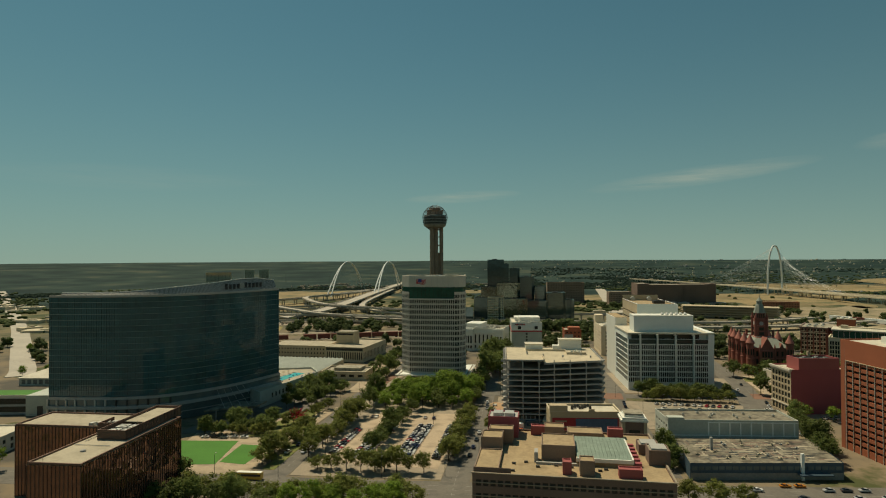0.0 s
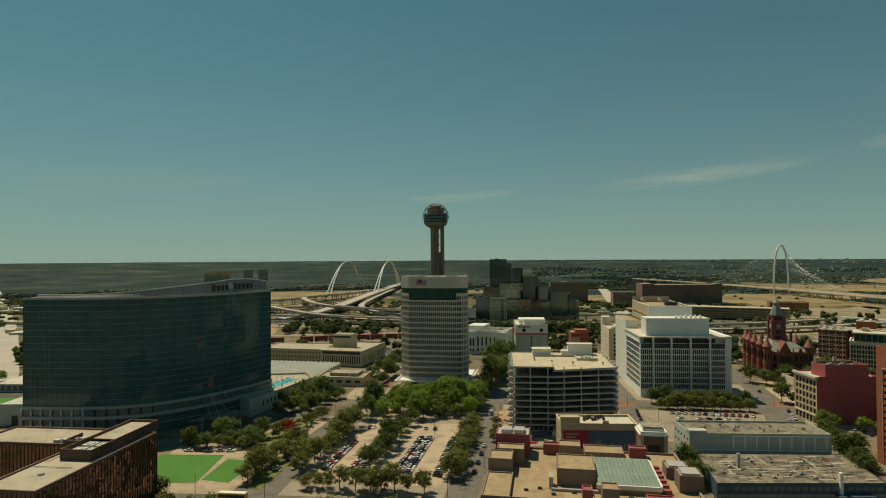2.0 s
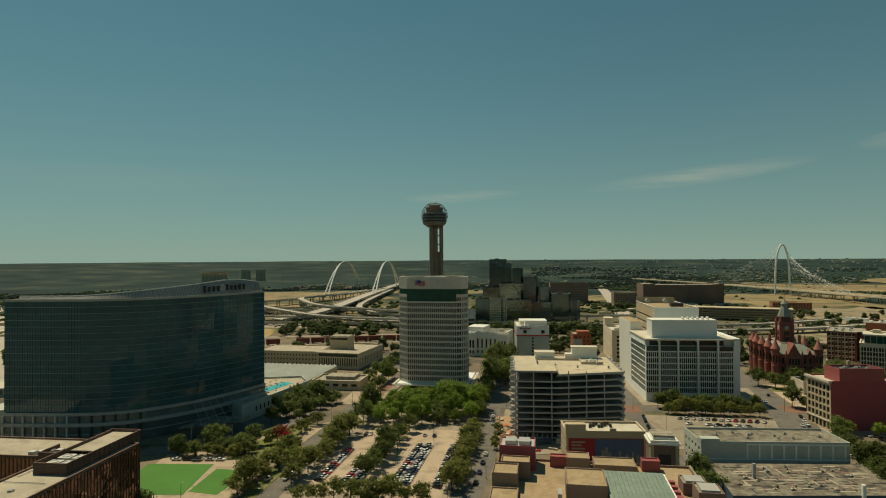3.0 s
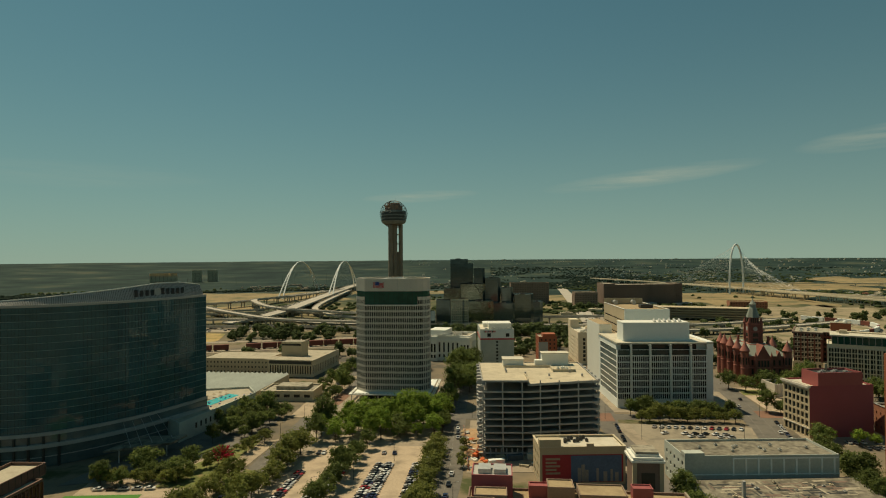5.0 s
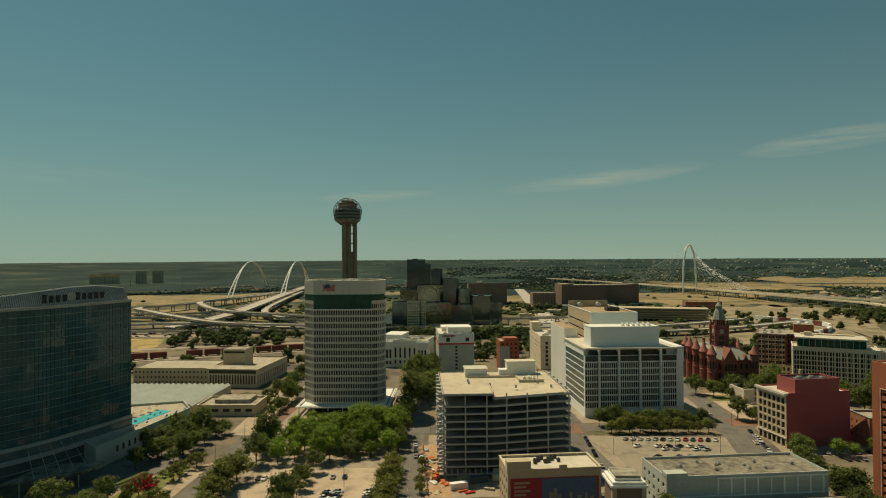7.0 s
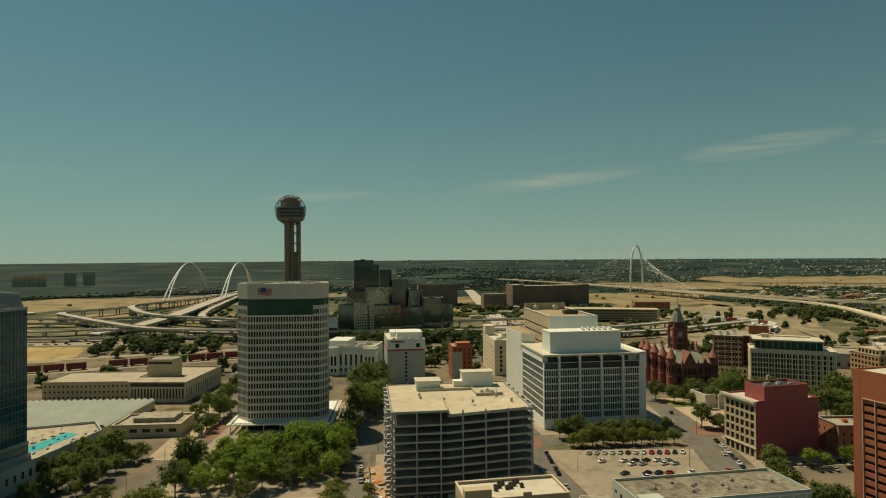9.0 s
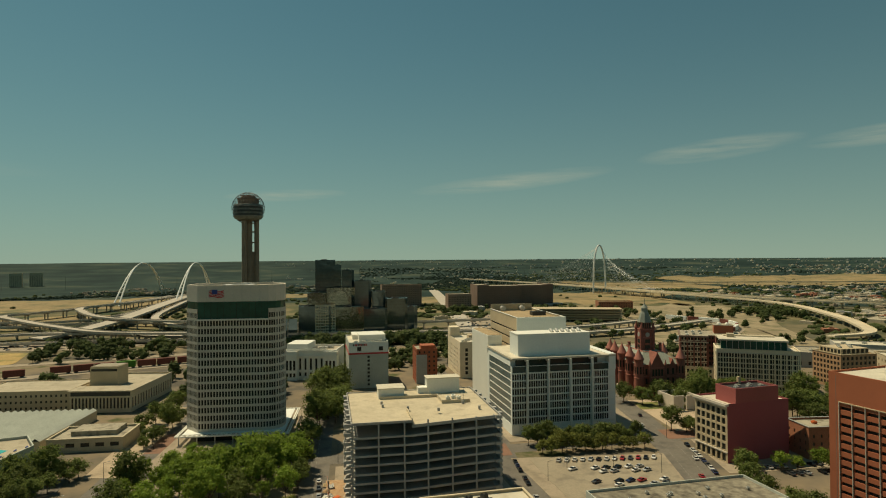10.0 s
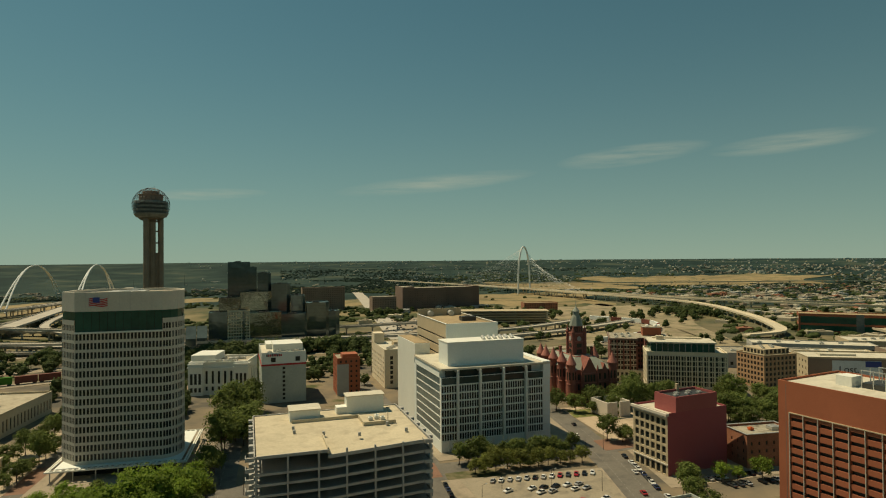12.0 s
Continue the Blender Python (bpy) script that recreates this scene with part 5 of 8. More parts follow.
    for x, y in ((12, 5), (26, 12), (31, 11), (40, 9), (42, 10.5), (36, 12), (16, 14), (20, 10), (12, 12)):
        part("roof_vent", Mesh().box(x, x + 1.3, y, y + 0.7, H, H + 0.6), METALD, b)
    return b


market_block()
b = block("market_wing", "lower brown brick wing with tan roof", "market building", 27, 246, -11.3, 62, 30, 12, BROWNBRICK, ROOFT, GLASSD, left=(8, 1.4, storeys(2, 4, 2, 1.8)), parapet=0.7)
for x, y, w, d, h in ((26, 8, 9, 8, 6), (38, 12, 14, 8, 4.5), (8, 8, 7, 7, 3)):
    part("roof_house", Mesh().box(x, x + w, y, y + d, 12, 12 + h), BROWNBRICK, b)
    part("house_roof", Mesh().box(x + 0.3, x + w - 0.3, y + 0.3, y + d - 0.3, 12 + h, 12.2 + h), ROOFT, b)
for i in range(14):
    roof_unit(b, 4 + (i * 17) % 52, 20 + (i * 7) % 8, 12, 2 + i % 3, 2, 1.2)

b = thing("brick_pavilion", "brick corner pavilion with stepped white cornices", "pavilion", 94, 287, -10)
part("wall", Mesh().box(0, 11, 0, 11, 0, 18), DARKBRICK, b)
part("corner_pier", Mesh().box(-0.3, 1.2, -0.3, 1.2, 0, 18).box(9.8, 11.3, -0.3, 1.2, 0, 18), BUFF, b)
for i, (o, z) in enumerate(((0.8, 18), (0.2, 19), (-1.0, 20))):
    part("cornice", Mesh().box(-o, 11 + o, -o, 11 + o, z, z + 0.8), WHITEPAINT, b)
part("roof", Mesh().box(1.2, 9.8, 1.2, 9.8, 20.8, 21.6), ROOFG, b)
part("opening", Mesh().box(3, 8, -0.15, 0, 8, 14), GLASSD, b)

# mural building
b = block("mural_building", "tan building with white roof and a painted skyline mural", "building", 65, 315.5, -4.5, 36.5, 17, 15.0, BUFF, ROOFW, GLASSD,
          left=(4, 1.4, storeys(1, 4.2, 3, 1.8)), parapet=0.8, cap=TANSTONE)
mu = part("mural", Mesh().box(1.0, 35.5, -0.12, -0.02, 1.0, 12.6), MURALR, b, "red and blue painted wall mural")
part("mural_sky", Mesh().box(13.2, 34.8, -0.2, -0.12, 1.2, 12.2), MURALB, mu)
for x0, x1, h in ((16, 17.4, 7), (17.6, 19, 8.4), (19.2, 20.6, 6.2), (24, 25, 6.8), (27, 28.6, 5.4), (30, 31, 6.4), (32, 33.4, 5)):
    part("mural_tower", Mesh().box(x0, x1, -0.26, -0.2, 1.2, h), MURALG, mu)
for j in range(5):
    part("text_bar", Mesh().box(2.4, 8.6 - (j % 2) * 1.6, -0.18, -0.12, 10.4 - j * 1.5, 11.2 - j * 1.5), PLAZA, mu)
part("parapet_gable", Mesh().box(20, 23, -0.3, 0.3, 15, 17.2), BUFF, b)
part("corner_tower", Mesh().box(-0.2, 9, -0.2, 3.5, 15, 19.0), BUFF, b)
for i in range(12):
    roof_unit(b, 12 + (i * 1.9) % 11, 8 + (i * 2.3) % 6, 15, 1.3, 1.1, 1.3, METALD)

# long low blue building with a dirty roof, and the taller stucco hall behind it
b = thing("blue_depot", "long low blue clad depot with a stained flat roof", "depot", 114.2, 259.0, -2.5)
me = Mesh()
hs = facade(me, (0, 0), (66, 0), 0, 7.4, evenly(66, 22, 2.5, 0.5), [(4.2, 5.9)], 0.2)
facade(me, (66, 0), (72, 34), 0, 7.4, [], [])
facade(me, (72, 34), (6.4, 36), 0, 7.4, [], [])
facade(me, (6.4, 36), (0, 0), 0, 7.4, [], [])
part("wall", me, BLUEWALL, b)
part("lower_wall", Mesh().box(0.2, 66, -0.12, 0, 0, 3.0), MURALG, b)
panes(hs, GLASSB, b)
part("backing", Mesh().prism([(0.5, 0.5), (65.5, 0.5), (71, 33.5), (6.6, 35)], 0.3, 6.5), GLASSD, b)
part("roof", Mesh().prism([(0.15, 0.15), (65.8, 0.15), (71.8, 33.9), (6.5, 35.8)], 6.6, 7.2), ROOFDIRTY, b, "stained weathered bitumen roof")
part("pylon", Mesh().box(47.5, 48.7, -1.0, 0.2, 0, 11.5), WHITEPANEL, b)
part("flue", Mesh().box(16.5, 17.6, 18, 19.1, 7, 13.0), CASTGREY, b)
part("entrance_slab", Mesh().box(46, 60, -3.2, 0, 2.6, 3.1), BLUEWALL, b)
rs = random.Random(4)
for i in range(26):
    roof_unit(b, 6 + rs.random() * 52, 3 + rs.random() * 27, 7.2, 0.7 + rs.random() * 1.2, 0.7 + rs.random() * 0.8, 0.4 + rs.random() * 0.5, rs.choice((CASTGREY, TANSTONE, ROOFG)))
for k, (m, n) in enumerate(((METALD, 110), (DARKBRICK, 60), (ROOFP, 60))):
    me = Mesh()
    for _ in range(n):
        x, y = 7 + rs.random() * 54, 2 + rs.random() * 29
        w, d = (1.5 + rs.random() * 6, 0.4 + rs.random() * 1.0) if rs.random() < 0.7 else (0.4 + rs.random() * 0.5, 2 + rs.random() * 4)
        me.box(x, x + w, y, min(y + d, 33), 7.19, 7.21 + 0.012 * k + rs.random() * 0.01)
    tagged(part("roof_patch", me, m, b), kind="stuff")
b = block("stucco_hall", "grey green stucco hall with pilasters and stained roof", "hall", 121.3, 300.0, -5, 63.5, 22, 14.2, GREYSTUCCO, ROOFDIRTY, GLASSD, left=(5, 1.6, storeys(1.5, 4, 3, 1.6)), parapet=0.9)
for i in range(9):
    part("pilaster", Mesh().box(19.5 + i * 5.2, 20.1 + i * 5.2, -0.35, 0, 7, 14.2), WHITEPANEL, b)
part("string_course", Mesh().box(0, 63.5, -0.25, 0, 7.2, 7.6).box(19.5, 63.3, -0.25, 0, 13.6, 14.1), WHITEPANEL, b)
part("stepped_gable", Mesh().box(0, 8, -0.2, 4, 14.2, 16.2), GREYSTUCCO, b)
for i in range(10):
    roof_unit(b, 8 + rs.random() * 50, 4 + rs.random() * 13, 14.3, 1.2, 1.2, 0.8)


# maroon painted block with one stone front
def maroon_block():
    b = thing("maroon_block", "maroon painted brick block with one ornate stone front", "building", 222.5, 362.0, -1.0)
    W, D, H = 36.0, 21.6, 26.6
    me = Mesh()
    facade(me, (0, 0), (W, 0), 0, H, [], [])
    facade(me, (W, 0), (W, D), 0, H, [], [])
    facade(me, (W, D), (0, D), 0, H, [], [])
    ring(me, rect(W, D), H, H + 0.9, 0.4)
    part("wall", me, REDPAINT, b)
    me = Mesh()
    rows = [(0.6, 4.4)] + storeys(5.4, 3.95, 5, 2.9, 0.5)
    h = facade(me, (0, D), (0, 0), 0, H, evenly(D, 6, 2.35, 0.8), rows, 0.5)
    part("stone_front", me, BUFF, b, "carved tan stone front")
    panes(h, GLASSD, b)
    part("backing", Mesh().box(0.7, W - 0.5, 0.5, D - 0.5, 0.2, H - 0.8), GLASSD, b)
    part("cornice", Mesh().box(-1.3, 0.5, -0.4, D + 0.4, H - 0.2, H + 0.9).box(-0.8, 0, 0, D, H - 1.0, H - 0.2), PALESTONE, b)
    for i in range(14):
        part("bracket", Mesh().box(-1.0, 0, 0.6 + i * 1.5, 1.0 + i * 1.5, H - 0.9, H - 0.2), PALESTONE, b)
    part("string_course", Mesh().box(-0.4, 0, -0.1, D, 4.8, 5.3), PALESTONE, b)
    part("roof", Mesh().box(0.3, W - 0.3, 0.3, D - 0.3, H - 0.5, H + 0.1), ROOFW, b)
    me = Mesh().box(5, 30, 0.02, 13, H, H + 6.4)
    ring(me, rect(25, 12.9, 5, 0.05), H + 6.4, H + 7.6, 0.5)
    p = part("penthouse", me, REDTRIM, b, "red penthouse with sunken roof")
    part("penthouse_roof", Mesh().box(5.5, 29.5, 0.6, 12.5, H + 6.4, H + 6.6), METALD, p)
    for i in range(5):
        roof_unit(p, 9 + i * 3.6, 4 + (i % 2) * 3, H + 6.6, 2, 2, 0.9)
    part("chimney", Mesh().box(18, 19.4, 12.2, 13.4, H + 6, H + 10), BUFF, p)
    return b


maroon_block()
b = block("brick_house", "weathered orange brick house with grey roof", "house", 262, 353.5, -14, 28, 17, 14.4, RUSTBRICK, ROOFG, GLASSD, front=(7, 1.0, storeys(2, 3.6, 3, 1.6)), left=(4, 1.0, storeys(2, 3.6, 3, 1.6)), cap=METALL)
roof_unit(b, 18, 6, 14.5, 5, 4, 1.6)
roof_unit(b, 8, 8, 14.5, 2, 2, 1.2, ORANGE)


def brick_garage():
    b = thing("brick_tower", "orange red brick tower with deep slot windows", "tower", 210.8, 301.0, -90 + 1.5)
    # along x: the long side towards the street, from its far corner towards the near one
    W, D, H = 70.0, 34.0, 53.6
    me = Mesh()
    cols = [(4.2 + i * 4.7, 8.3 + i * 4.7) for i in range(13)]
    rows = [(41.7 - i * 2.95, 42.95 - i * 2.95) for i in range(14)]
    h = facade(me, (0, 0), (W, 0), 0, H, cols, rows, 1.0)
    facade(me, (W, 0), (W, D), 0, H, [], [])
    facade(me, (W, D), (0, D), 0, H, [], [])
    facade(me, (0, D), (0, 0), 0, H, [], [])
    ring(me, rect(W, D), H, H + 1.0, 0.5)
    part("wall", me, REDBRICK, b)
    panes(h, GLASSD, b, limit=182)
    part("backing", Mesh().box(1.2, W - 0.6, 1.2, D - 0.6, 0.2, H - 0.8), GLASSD, b)
    for i in range(14):
        part("fin", Mesh().box(3.78 + i * 4.7, 3.96 + i * 4.7, -0.35, 0, 0, 44.2), PALESTONE, b, "pale vertical fin" if i == 0 else "")
    part("head_band", Mesh().box(3.7, W, -0.35, 0, 44.2, 44.5), BUFF, b)
    # shade of a vertical groove, drawn as a thin dark strip on the wall
    part("groove", Mesh().box(2.6, 2.8, -0.03, 0, 0, H), DARKBRICK, b)
    part("roof", Mesh().box(0.5, W - 0.5, 0.5, D - 0.5, H - 0.4, H + 0.3), ROOFW, b)
    s = part("roof_house", Mesh().box(12, 17, 12, 18, H, H + 3.6), WHITEPAINT, b)
    m = part("plant_frame", Mesh().box(19, 26, 14, 24, H + 0.4, H + 2.0), METALD, b)
    for x in (19, 22.5, 26):
        for y in (14, 19, 24):
            part("frame_post", Mesh().box(x - 0.15, x + 0.15, y - 0.15, y + 0.15, H, H + 6), METALL, m)
    part("frame_beam", Mesh().box(18.8, 26.2, 13.8, 14.2, H + 5.8, H + 6.1).box(18.8, 26.2, 23.8, 24.2, H + 5.8, H + 6.1), METALL, m)
    return b


brick_garage()


# ---- old red courthouse with round turrets and a clock tower ----
def old_courthouse():
    b = thing("old_courthouse", "red sandstone courthouse with round turrets and clock tower", "courthouse", 265.6, 487, -11.5)
    W, D, H = 30.0, 50.0, 22.0
    me = Mesh()
    rows = [(2, 6), (8.5, 12.5), (15, 19)]
    h = facade(me, (0, 0), (W, 0), 0, H, evenly(W, 6, 1.6, 3.5), rows, 0.5)
    h += facade(me, (0, D), (0, 0), 0, H, evenly(D, 11, 1.5, 4), rows, 0.5)
    facade(me, (W, 0), (W, D), 0, H, [], [])
    facade(me, (W, D), (0, D), 0, H, [], [])
    part("wall", me, SANDRED, b)
    panes(h, GLASSD, b)
    part("backing", Mesh().box(0.8, W - 0.8, 0.8, D - 0.8, 0.2, H - 1), GLASSD, b)
    part("string_course", Mesh().box(-0.3, W + 0.3, -0.3, 0, 13.4, 13.9).box(-0.3, 0, 0, D, 13.4, 13.9), CONERED, b)
    me = Mesh()
    me.quad((-0.4, -0.4, H), (W + 0.4, -0.4, H), (W - 8, 10, H + 7), (8, 10, H + 7))
    me.quad((W + 0.4, -0.4, H), (W + 0.4, D, H), (W - 8, D - 10, H + 7), (W - 8, 10, H + 7))
    me.quad((W + 0.4, D, H), (-0.4, D, H), (8, D - 10, H + 7), (W - 8, D - 10, H + 7))
    me.quad((-0.4, D, H), (-0.4, -0.4, H), (8, 10, H + 7), (8, D - 10, H + 7))
    me.quad((8, 10, H + 7), (W - 8, 10, H + 7), (W - 8, D - 10, H + 7), (8, D - 10, H + 7))
    part("roof", me, SLATE, b)
    part("ridge", Mesh().rod((8, 10, H + 7), (W - 8, 10, H + 7), 0.4, 5).rod((8, 10, H + 7), (8, D - 10, H + 7), 0.4, 5), CONERED, b)
    for x, y, w in ((W * 0.42, -1.8, 11), (W / 2 + 9, -0.5, 5)):
        g = Mesh()
        g.tri((x - w / 2, y, H - 2), (x + w / 2, y, H - 2), (x, y, H + w * 0.75))
        g.quad((x - w / 2, y, H - 2), (x, y, H + w * 0.75), (x, 10, H + w * 0.75), (x - w / 2, 10, H - 2))
        g.quad((x, y, H + w * 0.75), (x + w / 2, y, H - 2), (x + w / 2, 10, H - 2), (x, 10, H + w * 0.75))
        part("gable", g, SANDRED, b)
    for y in (17, 34):
        g = Mesh()
        g.tri((-0.6, y + 4, H - 2), (-0.6, y - 4, H - 2), (-0.6, y, H + 5))
        g.quad((-0.6, y + 4, H - 2), (-0.6, y, H + 5), (9, y, H + 5), (9, y + 4, H - 2))
        g.quad((-0.6, y, H + 5), (-0.6, y - 4, H - 2), (9, y - 4, H - 2), (9, y, H + 5))
        part("gable", g, SANDRED, b)
    for x, y in ((0, 0), (W, 0), (0, D), (W, D), (-0.5, 13), (-0.5, 27), (-0.5, 40), (W, 25)):
        t = part("turret", Mesh().lathe(x, y, [(2.9, 0), (2.9, 12.8), (3.15, 13.2), (2.8, 13.6), (2.8, 24.8), (3.3, 25.4), (3.3, 26)], 16), SANDRED, b)
        part("cone", Mesh().lathe(x, y, [(3.5, 26), (1.8, 29.4), (0.25, 33), (0.1, 34.2)], 16), CONERED, t, "red tiled cone")
        for k in range(5):
            a = radians(180 + k * 45)
            part("turret_window", Mesh().box(-0.45, 0.45, -0.12, 0.1, 16, 21), GLASSD, t, at=pose(x + 2.85 * math.cos(a), y + 2.85 * math.sin(a), 0, 0, 0, math.degrees(a) + 90))
    part("arched_window", Mesh().prism([(W / 2 + 3.2 * math.cos(a), 16.5 + 3.2 * math.sin(a)) for a in [math.pi * k / 10 for k in range(11)]] + [(W / 2 - 3.2, 8), (W / 2 + 3.2, 8)], 0, 0.2), GLASSD, b, "tall arched window",
         at=Matrix(((1, 0, 0, 0), (0, 0, 1, -0.35), (0, 1, 0, 0), (0, 0, 0, 1))))
    for k in range(9):
        part("roof_rib", Mesh().rod((8.2 + k * 0.0, 10 + k * 3.75, H + 7.05), (-0.3, 10 + k * 3.75, H + 0.15), 0.16, 4), PALESTONE, b)
    tw = part("clock_tower", Mesh().box(10, 18.6, 17, 25.6, 0, 44), SANDRED, b)
    for x, y in ((10, 17), (18.6, 17), (10, 25.6), (18.6, 25.6)):
        part("pinnacle", Mesh().lathe(x, y, [(1.2, 28), (1.2, 44), (1.5, 44.4), (0.1, 49)], 10), SANDRED, tw)
    part("belfry", Mesh().box(11, 17.6, 18, 24.6, 44, 49), SANDRED, tw)
    part("spire", Mesh().lathe(14.3, 21.3, [(4.9, 48.6), (4.6, 49.6), (2.9, 55), (2.3, 56.2), (2.3, 58.4), (2.7, 58.6), (0.9, 61), (0.3, 62), (0.1, 66)], 8, math.pi / 8), SLATE, tw, "grey slate spire")
    for k, (x, y, a) in enumerate(((14.3, 16.9, 0), (9.9, 21.3, -90))):
        part("clock_face", Mesh().rod((x, y, 40), (x - (0.2 if k else 0), y - (0 if k else 0.2), 40), 1.6, 16), CASTGREY, tw)
        for z in (30, 34):
            part("slot", Mesh().box(-1.8, 1.8, -0.1, 0.1, z, z + 2.6), GLASSD, tw, at=pose(x, y, 0, 0, 0, a))
    part("base", Mesh().box(-1, W + 1, -1, D + 1, 0, 2.0), PALESTONE, b)
    # entrance bay under the great gable, with paired windows and stone courses
    part("entrance_bay", Mesh().box(W * 0.42 - 5.5, W * 0.42 + 5.5, -1.8, 0.2, 0, H - 2), SANDRED, b)
    for z, h in ((8.5, 4.0), (14.4, 4.4)):
        for i in range(4):
            x = W * 0.42 - 3.9 + i * 2.1
            part("bay_window", Mesh().box(x, x + 1.4, -1.95, -1.75, z, z + h), GLASSD, b)
    for z in (7.4, 13.4, 19.6):
        part("stone_course", Mesh().box(W * 0.42 - 5.7, W * 0.42 + 5.7, -2.05, -1.8, z, z + 0.4), CONERED, b)
    # no recess here: the porch's shade is the panel's dark colour
    part("porch_arch", Mesh().box(W * 0.42 - 2.6, W * 0.42 + 2.6, -2.2, -1.7, 2, 6.4), GLASSD, b, "dark panel standing in for the shaded porch")
    for x in (W * 0.42 - 5.6, W * 0.42 + 5.6):
        part("buttress", Mesh().lathe(x, -1.8, [(0.9, 0), (0.8, H - 1), (1.0, H - 0.5), (0.1, H + 3.2)], 10), SANDRED, b)
    for i in range(7):
        part("roof_dormer", Mesh().box(-0.2 + i * 0.02, 3.2, 6.0 + i * 6.2, 7.8 + i * 6.2, H, H + 2.2), CONERED, b)
    for x, y, h in ((6, 30, 11), (22, 14, 12), (24, 36, 11)):
        part("chimney", Mesh().box(x, x + 1.4, y, y + 1.8, H, H + h).box(x - 0.2, x + 1.6, y - 0.2, y + 2.0, H + h, H + h + 0.5), SANDRED, b)
    for i in range(4):
        part("belfry_slot", Mesh().box(11.4 + i * 1.55, 12.3 + i * 1.55, 17.85, 18.02, 44.6, 48.2), GLASSD, tw)
        part("belfry_slot", Mesh().box(10.85, 11.02, 18.4 + i * 1.55, 19.3 + i * 1.55, 44.6, 48.2), GLASSD, tw)
    for z in (28, 38, 43.4):
        part("tower_band", Mesh().box(9.8, 18.8, 16.8, 25.8, z, z + 0.5), CONERED, tw)
    return b


old_courthouse()


def memorial():
    b = thing("memorial_cube", "open concrete memorial cube of white slabs", "memorial", 261.8, 447.5, -4)
    for x in range(9):
        if x != 4:
            part("slab", Mesh().box(x * 1.85, x * 1.85 + 1.75, 0, 0.8, 0.6, 9.4), PALESTONE, b)
        if x != 4:
            part("slab", Mesh().box(x * 1.85, x * 1.85 + 1.75, 15.8, 16.6, 0.6, 9.4), PALESTONE, b)
    for y in range(9):
        part("slab", Mesh().box(0, 0.8, y * 1.75 + 0.85, y * 1.75 + 2.5, 0.6, 9.4), PALESTONE, b)
        part("slab", Mesh().box(15.8, 16.6, y * 1.75 + 0.85, y * 1.75 + 2.5, 0.6, 9.4), PALESTONE, b)
    part("leg", Mesh().box(0, 0.8, 0, 0.8, 0.1, 0.6).box(15.8, 16.6, 0, 0.8, 0.1, 0.6).box(0, 0.8, 15.8, 16.6, 0.1, 0.6).box(15.8, 16.6, 15.8, 16.6, 0.1, 0.6), PALESTONE, b)
    return b


memorial()


# ---- offices right of the plaza ----
def deck_building():
    b = block("stone_offices", "tan stone office block with a green glass roof pavilion", "office", 331.5, 487.5, -38, 53, 26, 28.6, CREAMSTONE, ROOFW, GLASSD,
              front=(28, 1.42, [(1, 4.4)] + storeys(5.6, 3.55, 6, 2.9, 0.35)), left=(9, 1.35, [(1, 4.4)] + storeys(5.6, 3.55, 6, 2.8, 0.4)), parapet=0.9, cap=CREAMSTONE)
    for i in range(15):
        part("pier", Mesh().box(0.35 + i * 3.63, 1.0 + i * 3.63, -0.3, 0, 5.4, 26.8), CREAMSTONE, b)
    part("string_course", Mesh().box(-0.3, 52.3, -0.4, 0, 4.8, 5.4).box(-0.3, 52.3, -0.4, 0, 26.8, 27.3), PALESTONE, b)
    p = part("pavilion", Mesh().box(3, 45, 1.6, 24, 28.6, 35.4), GLASSG, b, "green glass roof pavilion")
    for i in range(12):
        part("pavilion_post", Mesh().box(2.9 + i * 3.82, 3.15 + i * 3.82, 1.4, 1.6, 28.6, 35.4), METALL, p)
    part("pavilion_roof", Mesh().box(1.8, 46.2, 0.5, 25, 35.4, 36.4), ROOFW, p)
    part("plant", Mesh().box(8, 13, 12, 17, 36.4, 39), ROOFB, p)
    part("plant", Mesh().box(6, 40, 19, 24.5, 36.4, 37.2), ROOFB, p)
    return b


